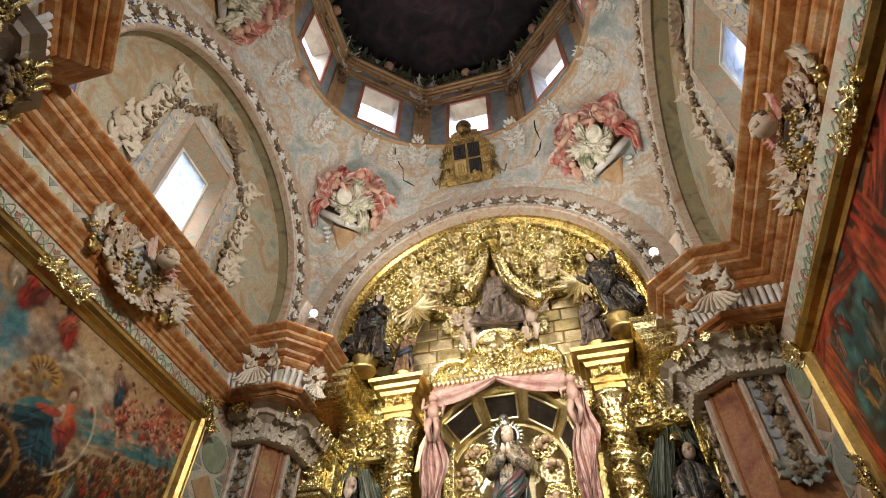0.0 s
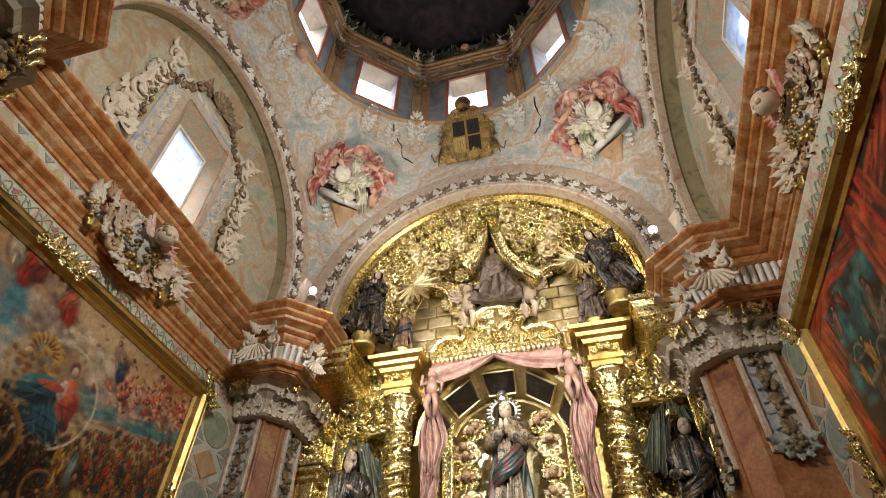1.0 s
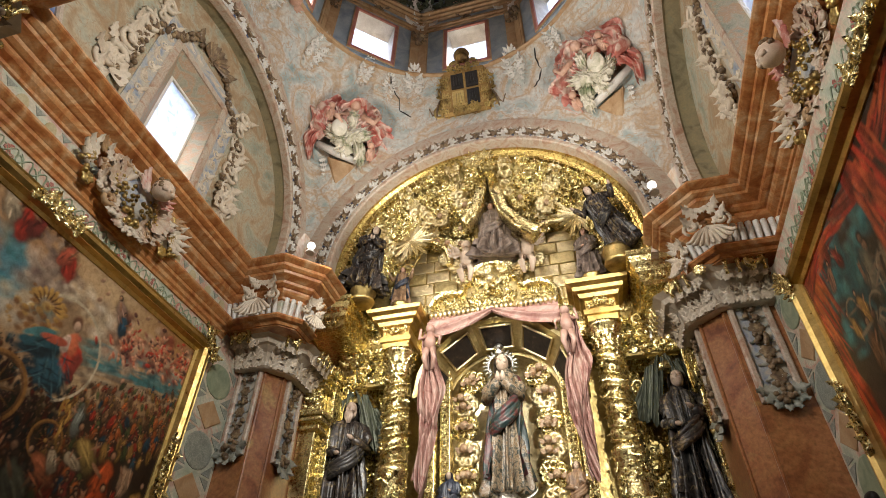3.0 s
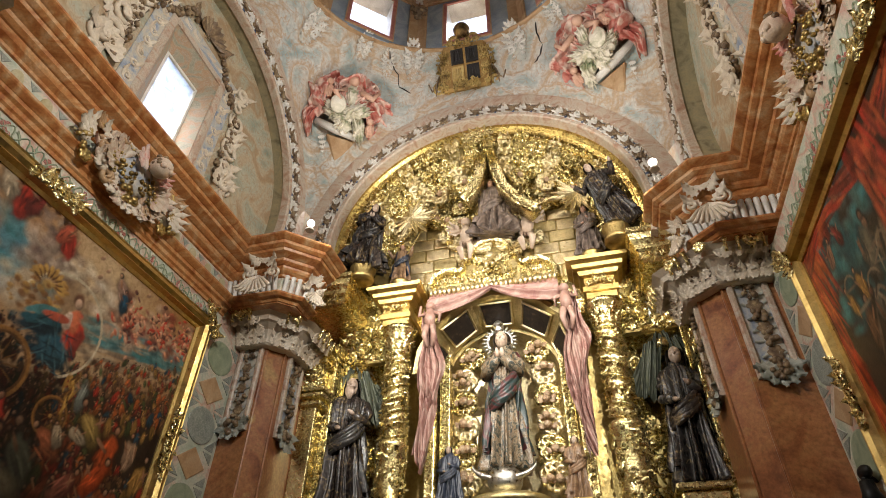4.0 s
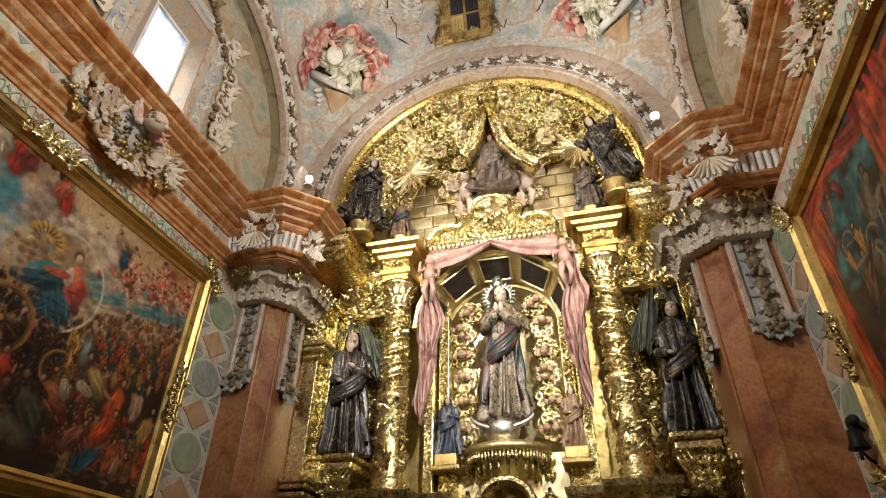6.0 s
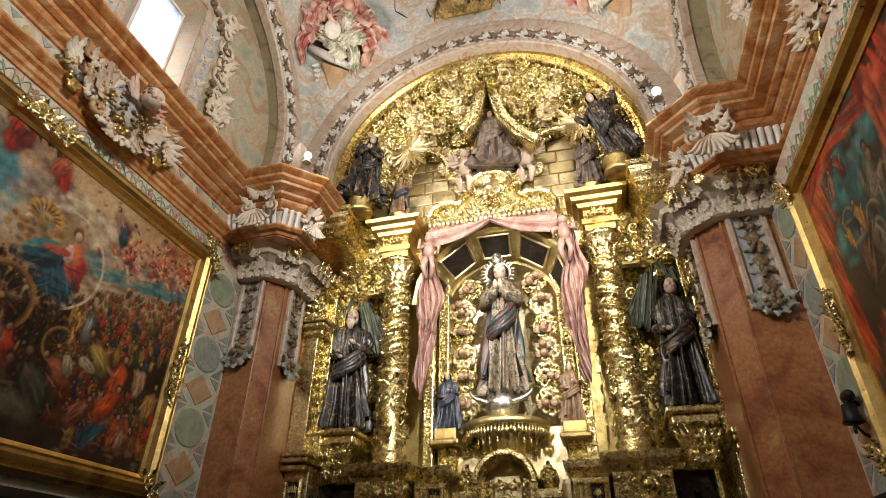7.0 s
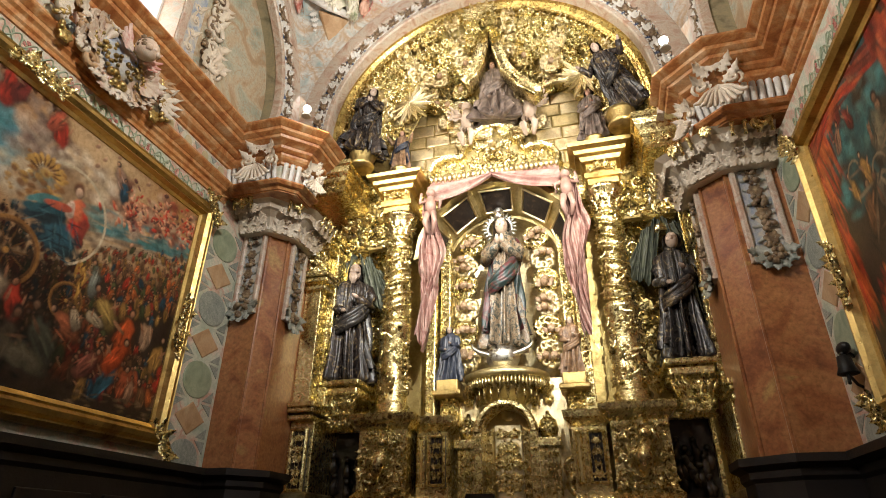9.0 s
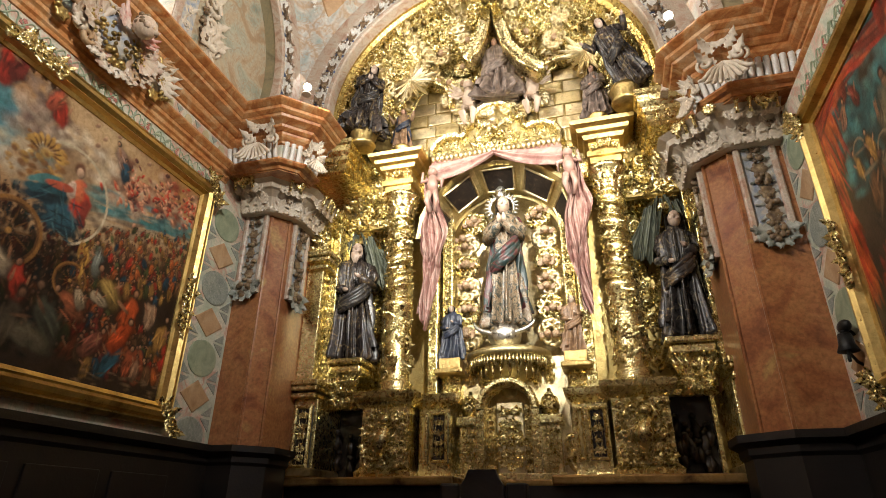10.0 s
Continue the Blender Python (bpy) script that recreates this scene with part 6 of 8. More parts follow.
# ---- cartouches on the side friezes ----
for x, n, y in ((XL + 0.14, 1, 2.8), (XEF - 0.14, -1, 2.85)):
    ct = thing("cartouche", (x, y, 5.3), "painted stucco cartouche with a winged head, shells and gilded grapes", "cartouche", "cartouches of the side friezes")
    P = spot((x, y, 5.36), (n, 0, 0))
    rnd = random.Random(31)
    bm = bmesh.new()
    lathe(bm, [(0.02, 0.0), (0.2, 0.0), (0.21, 0.02), (0.1, 0.05), (0.02, 0.055)], (0, 0, 0), 28, 1.3, 1.0)
    bm.transform(Matrix(((0, 0, n, x), (1, 0, 0, y), (0, 1, 0, 5.36), (0, 0, 0, 1))))
    part("field", bm, PALEBLUE, ct, "grey-blue field", True)
    sets = [bmesh.new() for _ in range(3)]
    for sg in (1, -1):
        for k in range(11):
            a = -1.45 + 2.9 * k / 10
            u, v = sg * 0.40 * math.cos(a), 0.30 * math.sin(a)
            b = sets[k % 3]
            scroll(b, P, u, v, rnd.uniform(0.055, 0.085), rnd.uniform(0, 6), rnd.choice((1, -1)), 1.4, 0.26, 16)
            leaf(sets[k % 2], P, u, v, math.atan2(v, u) - 1.57 + rnd.uniform(-1.6, 1.6), rnd.uniform(0.12, 0.22), 0.09, 0.7)
            shell(sets[1], P, u * 0.86, v * 0.9, rnd.uniform(0.07, 0.11), rnd.uniform(0, 6.3), 5)
        shell(sets[1], P, sg * 0.22, -0.02, 0.17, -sg * 1.2, 7)
        shell(sets[1], P, sg * 0.2, 0.17, 0.14, -sg * 0.6, 7)
        for q in range(5):
            leaf(sets[0], P, sg * 0.52, 0.0, -sg * (0.5 + 0.5 * q), 0.24, 0.09, 0.6)
            leaf(sets[2], P, sg * 0.44, 0.16, -sg * (0.3 + 0.4 * q), 0.18, 0.07, 0.6)
    for an in (2.4, -2.4, 2.8, -2.8, 3.14):
        leaf(sets[0], P, 0, -0.2, an, 0.24, 0.10, 0.4)
    for b, m, lb in zip(sets, (CREAM, SHELLPINK, OCHRE), ("cream stucco leaves", "cream and rose stucco shells", "ochre scrolls")):
        part("scrollwork", b, m, ct, lb, True)
    bm = bmesh.new()
    for sg in (1, -1):
        for k in range(8):
            a = 0.35 + 0.3 * k
            bunch(bm, P, sg * 0.30 * math.cos(a - 0.8) * 0.9, 0.24 * math.sin(a - 0.8), 0.05, 7, rnd, 0.34)
        for a, b in ((0.52, 0.2), (0.58, -0.02), (0.5, -0.22), (0.34, 0.32)):
            rosette(bm, P, sg * a, b, 0.07)
        bunch(bm, P, sg * 0.6, -0.15, 0.06, 6, rnd, 0.45)
        bunch(bm, P, sg * 0.14, -0.05, 0.12, 24, rnd, 0.17)
    bunch(bm, P, 0, -0.24, 0.09, 9, rnd, 0.4)
    part("grapes", bm, GOLD_OLD, ct, "gilded grapes and flowers", True)
    bm = bmesh.new()
    hp = lambda u, v, c=0.0: P(u + 0.06, v + 0.1, c + 0.12)
    cherub_head(bm, hp, 0, 0.03, 0.105, False)
    part("mask", bm, PALEFLESH, ct, "pale painted mask", True)
    bm = bmesh.new()
    hair(bm, hp, 0, 0.03, 0.105, rnd)
    part("curls", bm, BROWNFRUIT, ct, "", True)
    bm = bmesh.new()
    for sg in (1, -1):
        for k in range(4):
            leaf(bm, hp, sg * 0.07, -0.02, -sg * (0.6 + 0.35 * k), 0.24 - 0.03 * k, 0.08, 0.3, 2)
    part("wings", bm, CLOUDPINK, ct, "rose feathered wings", True)

# ---- reliefs on the pendentives ----


def relief(deg, s, k, label, flip=1):
    th_p = on_vault(deg, s)
    th = thing("pendentive_relief", th_p(0, 0, 0), label, "relief", "reliefs of the pendentives")
    rnd = random.Random(int(deg) + 200)
    P = lambda u, v, c=0.0: th_p(flip * u * k, v * k, c * k)
    bm = bmesh.new()
    # folded cloth in a horseshoe, its outer hem deeply waved
    for layer in range(2):
        rings = []
        for q in range(19):
            t = q / 18
            ring = []
            for i in range(190):
                a = -0.7 + (math.pi + 1.4) * i / 189
                hem = 0.06 * math.sin(4.4 * a + 0.7 + 2 * layer) + 0.025 * math.sin(10 * a + deg)
                r = 0.24 + 0.05 * layer + (0.25 + 0.05 * layer) * t + hem * t
                w = 2.1 * a + 5.5 * t + 1.3 * math.sin(2.7 * a + deg + layer) + 1.6 * noise.noise(Vector((1.3 * a, 1.5 * t, deg)))
                f = 0.075 * (1 - 2 * abs(math.sin(w))) + 0.035 * (1 - 2 * abs(math.sin(2.3 * w - 2 * t)))
                f += 0.10 * noise.noise(Vector((3 * a, 3 * t, deg + 9 * layer)))
                ring.append(P(r * math.cos(a) * 1.1, 0.02 + r * math.sin(a) * (0.98 if a > 0 else 0.9), 0.17 - 0.09 * layer + 0.10 * math.sin(math.pi * t) + f * (0.3 + t)))
            rings.append(ring)
        skin(bm, rings, False)
    for sg in (1, -1):
        rings = []
        for q in range(16):
            t = q / 15
            ring = []
            for i in range(28):
                e = i / 27 - 0.5
                ring.append(P(sg * (0.5 + 0.05 * math.sin(5 * t + sg)) + e * (0.24 - 0.12 * t), -0.12 - 0.46 * t + 0.05 * math.sin(9 * e), 0.12 + 0.05 * (1 - 2 * abs(math.sin(11 * e + 2 * t))) + 0.05 * math.sin(4 * t)))
            rings.append(ring)
        skin(bm, rings, False)
    part("relief_work", bm, CLOUDPINK, th, "rose painted stucco curtain", True)
    sd = abs(deg)
    bm = bmesh.new()
    folds(bm, P, 0.0, 0.12, 0.2, 0.13, 0.2, 0.13, sd, 0.3, 8)
    folds(bm, P, 0.06, -0.13, 0.25, 0.26, 0.12, 0.14, sd + 2, 0.4, 10, 0.5)
    folds(bm, P, -0.17, -0.2, 0.24, 0.2, 0.10, 0.12, sd + 4, 0.4, 9, -0.5)
    folds(bm, P, 0.2, -0.34, 0.22, 0.09, 0.2, 0.10, sd + 5, 0.4, 9, 0.3)
    folds(bm, P, -0.05, -0.32, 0.22, 0.13, 0.14, 0.10, sd + 6, 0.4, 9, -0.2)
    part("figure", bm, STUCCOFIG, th, "plain draped seated shape in cream stucco", True)
    bm = bmesh.new()
    rings = [[P(-0.18 + 0.12 * r * math.cos(a), -0.12 + 0.15 * r * math.sin(a), 0.40 + 0.05 * (1 - r * r)) for a in [2 * math.pi * j / 28 for j in range(28)]] for r in (1.0, 0.9, 0.86, 0.5, 0.1)]
    skin(bm, rings)
    part("shield", bm, STUCCOFIG, th, "oval cream and green shield", True)
    bm = bmesh.new()
    folds(bm, P, 0.17, 0.14, 0.22, 0.09, 0.27, 0.10, sd + 7, 0.45, 11, -0.5)
    folds(bm, P, -0.18, 0.12, 0.22, 0.08, 0.2, 0.10, sd + 8, 0.45, 11, 0.6)
    part("mantle", bm, CLOUDPINK, th, "rose mantle", True)
    bm = bmesh.new()
    ball(bm, P(-0.02, 0.38, 0.26), 0.085 * k, 8, 10)
    tube(bm, [P(0.12, 0.22, 0.3), P(0.3, 0.14, 0.36), P(0.38, 0.28, 0.34)], [0.055 * k, 0.045 * k, 0.028 * k], 8)
    tube(bm, [P(-0.12, 0.2, 0.3), P(-0.26, 0.06, 0.38), P(-0.16, -0.06, 0.42)], [0.055 * k, 0.045 * k, 0.028 * k], 8)
    for u, v in ((-0.36, 0.24), (0.34, -0.2)):
        ball(bm, P(u, v, 0.3), 0.055 * k, 7, 9)
        folds(bm, P, u + 0.02, v - 0.13, 0.26, 0.07, 0.11, 0.07, sd + u, 0.15, 5)
    part("figure_head", bm, FLESH, th, "plain painted heads and arms", True)
    bm = bmesh.new()
    tube(bm, [P(-0.42, -0.32, 0.06), P(-0.1, -0.42, 0.16), P(0.2, -0.46, 0.16)], [0.05 * k, 0.065 * k, 0.045 * k], 10)
    part("cloud", bm, WHITE, th, "white stucco cloud bank", True)
    bm = bmesh.new()
    tri = [(-0.22, -0.48), (0.26, -0.48), (0.02, -1.0)]
    skin(bm, [[P(a, b, 0.0) for a, b in tri], [P(a, b, 0.07) for a, b in tri], [P(0.85 * a, -0.62 + 0.85 * (b + 0.62), 0.09) for a, b in tri]])
    part("bracket", bm, OCHRE, th, "ochre triangular bracket")
    bm = bmesh.new()
    for sg in (1, -1):
        for q in range(6):
            leaf(bm, P, sg * (0.24 - 0.035 * q), -0.5 - 0.075 * q, -sg * (2.2 - 0.1 * q), 0.13, 0.08, 0.4)
    for q in range(12):
        a, r = rnd.uniform(0.3, 2.8), rnd.uniform(0.62, 0.82)
        rosette(bm, P, r * math.cos(a) * 1.1, r * math.sin(a) * 0.95, 0.075, 5)
        leaf(bm, P, r * math.cos(a) * 1.1, r * math.sin(a) * 0.95, a - 1.57, 0.2, 0.11, 0.4)
    part("stucco_foliage", bm, WHITE, th, "white stucco flowers and leaves", True)
    return th


relief(-44.5, 0.47, 1.04, "rose and cream painted stucco relief of a draped figure")
relief(44, 0.52, 1.06, "rose and cream painted stucco relief of a draped figure", -1)
relief(-122, 0.5, 1.0, "rose and cream painted stucco relief of a draped figure")

for deg, s, ln in ((-66.8, 0.74, 0.3), (-45, 0.93, 0.22), (-24, 0.84, 0.3), (19.8, 0.78, 0.32), (65, 0.78, 0.32), (-93, 0.6, 0.28), (-110, 0.7, 0.28), (-34, 0.80, 0.2), (38, 0.88, 0.22), (88, 0.7, 0.3)):
    P = on_vault(deg, s)
    bm = bmesh.new()
    for up in (1, -1):
        for sg in (1, -1):
            for k in range(4):
                leaf(bm, P, 0.02 * sg, up * ln * 0.28 * k, (0 if up > 0 else math.pi) - up * sg * (1.2 - 0.22 * k), ln * (0.72 - 0.1 * k), ln * 0.26, 0.9, 4)
            scroll(bm, P, sg * ln * 0.3, up * ln * 0.3, ln * 0.2, 0.6 * up, sg * up, 1.4, 0.25, 16)
        leaf(bm, P, 0, up * ln * 0.7, 0 if up > 0 else math.pi, ln * 0.55, ln * 0.22, 0.7, 3)
    bunch(bm, P, 0, 0, 0.05, 7, rnd, 0.4)
    ob = part("stucco_spray", bm, WHITE, None, "", True)
    tagged(ob, "white stucco leaf spray on the painted vault", "stucco", "leaf sprays on the vault")
for deg in (-87.4, 86.3, -117):
    P = on_vault(deg, 0.9)
    bm = bmesh.new()
    cherub_head(bm, P, 0, 0, 0.10, True)
    tagged(part("winged_mask", bm, FLESH, None, "", True), "painted stucco winged mask under the drum", "relief", "winged masks under the drum")
# cracks in the vault plaster
for line in (((-34, 0.97), (-33, 0.8), (-30, 0.66), (-29, 0.5), (-24.7, 0.38)), ((29.8, 0.9), (28.5, 0.78), (29, 0.62), (27, 0.5), (24.6, 0.42))):
    bm = bmesh.new()
    pts = [on_vault(d, s)(rnd.uniform(-0.01, 0.01), 0, 0.0) for d, s in line]
    fine = []
    for a, b in zip(pts, pts[1:]):
        fine += [a.lerp(b, t) + Vector((rnd.uniform(-0.012, 0.012), 0, rnd.uniform(-0.01, 0.01))) for t in (0, 0.33, 0.66)]
    tube(bm, fine + [pts[-1]], [0.014 * rnd.uniform(0.4, 1) for _ in range(len(fine) + 1)], 4)
    tagged(part("crack", bm, DARKWOOD), "dark crack in the painted vault plaster", "crack", kind="structure")

# coat of arms over the far arch
P0 = on_vault(-2, 0.55)
arms = thing("coat_of_arms", P0(0, 0, 0), "gilded carved coat of arms with a quartered shield and crown", "coat of arms")
P = lambda u, v, c=0.0: P0(1.05 * u, 1.5 * v, c)
bm = bmesh.new()
sh = [(-0.36, -0.28), (0.36, -0.28), (0.40, 0.0), (0.34, 0.3), (-0.34, 0.3), (-0.40, 0.0)]
skin(bm, [[P(a, b, 0.0) for a, b in sh], [P(a, b, 0.08) for a, b in sh], [P(0.9 * a, 0.9 * b, 0.12) for a, b in sh]])
part("shield", bm, DARKGILT, arms)
for a, b, m in ((-0.11, 0.12, DARKWOOD), (0.12, 0.12, DARKWOOD), (-0.11, -0.1, GOLD_OLD), (0.12, -0.1, DARKWOOD)):
    bm = bmesh.new()
    skin(bm, [[P(a - 0.1, b - 0.1, 0.11), P(a + 0.1, b - 0.1, 0.11), P(a + 0.1, b + 0.1, 0.11), P(a - 0.1, b + 0.1, 0.11)], [P(a - 0.09, b - 0.09, 0.14), P(a + 0.09, b - 0.09, 0.14), P(a + 0.09, b + 0.09, 0.14), P(a - 0.09, b + 0.09, 0.14)]])
    for k in range(3):
        tube(bm, [P(a - 0.05 + 0.05 * k, b - 0.06, 0.145), P(a - 0.03 + 0.03 * k, b + 0.06, 0.145)], 0.012, 5)
    part("quarter", bm, m, arms, "dark quartering" if m is DARKWOOD else "")
bm = bmesh.new()
for sg in (1, -1):
    for k in range(6):
        scroll(bm, P, sg * (0.36 + 0.03 * (k % 2)), -0.28 + 0.12 * k, 0.075, k, sg, 1.3, 0.3)
        leaf(bm, P, sg * 0.3, -0.3 + 0.12 * k, -sg * (1.6 + 0.1 * k), 0.2, 0.1, 0.4)
        bunch(bm, P, sg * 0.08 * k, -0.3, 0.05, 4, rnd, 0.5)
    scroll(bm, P, sg * 0.14, 0.36, 0.1, 0, sg, 1.3, 0.3)
carve(bm, lambda u, v, c=0.0: P(u, v - 0.3, c + 0.12), 0.74, 0.13, 5, 0.12)
carve(bm, lambda u, v, c=0.0: P(u, v + 0.24, c + 0.10), 0.5, 0.16, 6, 0.12)
for sg in (1, -1):
    carve(bm, lambda u, v, c=0.0: P(u + sg * 0.31, v - 0.2, c + 0.11), 0.16, 0.42, 7, 0.1)
    scroll(bm, P, sg * 0.44, 0.2, 0.1, 0, sg, 1.4, 0.3)
    scroll(bm, P, sg * 0.44, -0.2, 0.1, 2, -sg, 1.4, 0.3)
part("scrollwork", bm, GOLD_OLD, arms, "", True)
bm = bmesh.new()
lathe(bm, [(0.09, 0), (0.12, 0.03), (0.10, 0.08), (0.14, 0.13), (0.12, 0.19), (0.04, 0.23), (0.02, 0.25)], P(0, 0.38, 0.14), 16)
part("crown", bm, DARKGILT, arms, "dark crown", True)
bm = bmesh.new()
for sg in (1, -1):
    tube(bm, [P(sg * 0.42, -0.05, 0.06), P(sg * 0.5, -0.18, 0.04), P(sg * 0.66, -0.3, 0.02)], 0.016, 5)
    tube(bm, [P(sg * 0.46, -0.12, 0.06), P(sg * 0.5, -0.3, 0.04)], 0.013, 5)
    tube(bm, [P(sg * 0.55, -0.22, 0.05), P(sg * 0.6, -0.12, 0.04)], 0.012, 5)
part("rods", bm, BROWNFRUIT, arms, "dark crossed rods", True)

# ---- the gilded altarpiece ----
altar = thing("altarpiece", (XC, 6.9, 1.95), "tall gilded baroque altarpiece with twisted columns and a central niche", "altarpiece")
YR = 6.72                    # face of its main panels
FRONT = lambda x, y, z: spot((x, y, z), (0, -1, 0))


def slabs(name, mat, *boxes, label="", bevel=0.0, parent=None):
    bm = bmesh.new()
    for b in boxes:
        box(bm, *b, bevel)
    return part(name, bm, mat, parent or altar, label)


def plinth(bm, x0, x1, y0, y1, profile):
    """A block with its mouldings on all sides: profile of (out, z)."""
    moulding(bm, [(x0, y0), (x1, y0), (x1, y1), (x0, y1)], [(-0.06, profile[0][1])] + profile + [(-0.06, profile[-1][1])], 1, True)
    box(bm, x0 + 0.02, x1 - 0.02, y0 + 0.02, y1 - 0.02, profile[0][1] + 0.004, profile[-1][1] - 0.004)


def carved(x, y, z, w, h, seed, cell=0.15, mat=None, name="carving", parent=None):
    bm = bmesh.new()
    carve(bm, FRONT(x, y, z), w, h, seed, cell)
    return part(name, bm, mat or GOLD, parent or altar, "", True)


def framed(x0, x1, y, z0, z1, seed, ground, cell=0.13, name="panel"):
    """A sunk panel in a moulded frame, with carving."""
    bm = bmesh.new()
    box(bm, x0, x1, y, y + 0.06, z0, z1)
    p = part(name, bm, ground, altar)
    bm = bmesh.new()
    P = FRONT(0, y, 0)
    c = [(x0, z0), (x1, z0), (x1, z1), (x0, z1)]
    rings = [[P(a + sa * d, b + sb * d, e) for d, e in ((0, 0), (0, 0.03), (0.015, 0.04), (0.03, 0.025), (0.035, 0.0))] for (a, b), (sa, sb) in zip(c, ((1, 1), (-1, 1), (-1, -1), (1, -1)))]
    skin(bm, rings, True, True)
    part("panel_frame", bm, GOLD, p)
    carved((x0 + x1) / 2, y - 0.002, z0 + 0.05, x1 - x0 - 0.09, z1 - z0 - 0.1, seed, cell, parent=p)
    return p


# back panels round the niche; the side ones have recess shade in their colour
NX, NR, NZ = XC, 0.74, 4.82
slabs("back_panel", GOLD_SHADED, (-3.43, XC - NR, YR, YR + 0.1, 1.9, 6.6), label="gilded back panel")
slabs("back_panel", GOLD_SHADED, (XC + NR, 1.24, YR, YR + 0.1, 1.9, 6.6), label="gilded back panel")
slabs("back_panel", GOLD_DULL, (XC - NR, XC + NR, YR, YR + 0.1, 1.9, 3.3), label="gilded back panel")
bm = bmesh.new()
outer = [(XC + NR * math.cos(a), NZ + NR * math.sin(a)) for a in [math.pi * k / 24 for k in range(25)]]
top = [(XC + NR * math.cos(a), 6.1) for a in [math.pi * k / 24 for k in range(25)]]
skin(bm, [[(x, YR, z) for x, z in outer], [(x, YR, z) for x, z in top]], False)
part("spandrel", bm, GOLD_DULL, altar)
# niche
bm = bmesh.new()
ND = 0.42
rows = []
for z in [3.3 + (NZ - 3.3) * k / 6 for k in range(7)]:
    rows.append([(XC + NR * math.cos(a), YR + ND * math.sin(a), z) for a in [math.pi * k / 28 for k in range(29)]])
for p in [math.pi / 2 * k / 8 for k in range(1, 9)]:
    rows.append([(XC + NR * math.cos(a) * math.cos(p), YR + ND * math.sin(a) * math.cos(p), NZ + NR * math.sin(p)) for a in [math.pi * k / 28 for k in range(29)]])
skin(bm, rows, False)
part("niche", bm, GOLD_PALE, altar, "pale gilded niche", True)
# coffered arch in front of the niche
bm = bmesh.new()
arc_moulding(bm, lambda u, v, w: (XC + u, 6.22 + w, NZ + v), 0.78, 0.0, math.pi, [(0.0, 0.46), (0.24, 0.0), (0.3, 0.0), (0.3, 0.5), (0.04, 0.5)], 10)
coffer = part("coffered_arch", bm, GOLD_DULL, altar, "gilded arch with dark coffers")
for k in range(5):
    bm = bmesh.new()
    a0, a1 = math.pi * (2 * k + 0.35) / 10, math.pi * (2 * k + 1.65) / 10
    quad = []
    for a, q in ((a0, 0.2), (a1, 0.2), (a1, 0.8), (a0, 0.8)):
        r = 0.78 + 0.24 * q - 0.012
        quad.append((XC + r * math.cos(a), 6.68 - 0.46 * q - 0.01, NZ + r * math.sin(a)))
    m = sum((Vector(p) for p in quad), Vector()) / 4
    skin(bm, [quad, [Vector(p) + (Vector((XC, 6.3, NZ)) - m).normalized() * 0.02 for p in quad]])
    part("coffer", bm, DARKSCENE, coffer, "dark painted coffer")
    bm = bmesh.new()
    tube(bm, [Vector(p) + (m - Vector(p)) * -0.12 + (Vector((XC, 6.3, NZ)) - m).normalized() * 0.02 for p in quad + [quad[0]]], 0.018, 6)
    part("coffer_frame", bm, GOLD_PALE, coffer)

# outer pilasters, stepped, on tall pedestals
for s, xo, wk in ((1, -3.41, 1.0), (-1, 1.34, 0.55)):
    X = lambda d: xo + s * d * wk
    for d0, d1, y in ((0.0, 0.22, 5.86), (0.22, 0.32, 6.05), (0.32, 0.38, 6.3)):
        x0, x1 = sorted((X(d0), X(d1)))
        slabs("pilaster", GOLD, (x0, x1, y, YR, 2.95, 5.3), bevel=0.012)
    for k, z in enumerate((2.78, 2.86, 2.92, 4.35, 4.45, 4.52, 4.9, 5.0, 5.1)):
        x0, x1 = sorted((X(0), X(0.30 + 0.02 * (k % 3))))
        slabs("pilaster_moulding", GOLD, (x0, x1, 5.80 - 0.02 * (k % 3), 6.4, z, z + 0.06), bevel=0.015)
    carved(X(0.27), 6.04, 3.0, 0.10, 1.32, 60, 0.1)
    carved(X(0.2), 5.8, 4.56, 0.26, 0.34, 61, 0.13)
    carved(X(0.2), 5.8, 5.05, 0.26, 0.3, 62, 0.13)
    # outer piece of the great entablature, over the pilaster
    bm = bmesh.new()
    x0, x1 = (-3.43, -2.92) if s > 0 else (0.84, 1.24)
    plinth(bm, x0, x1, 5.62, YR, [(0.0, 5.58), (0.02, 5.6), (0.04, 5.61), (0.04, 5.7), (0.07, 5.74), (0.07, 5.8), (0.11, 5.86), (0.12, 5.94), (0.14, 5.96), (0.14, 6.02), (0.0, 6.02)])
    part("entablature_outer", bm, GOLD, altar)
    carved((x0 + x1) / 2, 5.57, 5.61, x1 - x0 - 0.1, 0.09, 63, 0.09)
    # pedestal under the pilaster
    x0, x1 = sorted((X(0.0), X(0.3)))
    slabs("pedestal", GOLD, (x0, x1, 5.9, YR, 1.95, 2.78), bevel=0.01)
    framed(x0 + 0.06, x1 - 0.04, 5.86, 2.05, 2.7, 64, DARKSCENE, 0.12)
    bm = bmesh.new()
    plinth(bm, x0, x1, 5.84, YR, [(0.0, 1.95), (0.03, 1.97), (0.03, 2.03), (0.0, 2.05)])
    part("pedestal_base", bm, GOLD_DULL, altar)

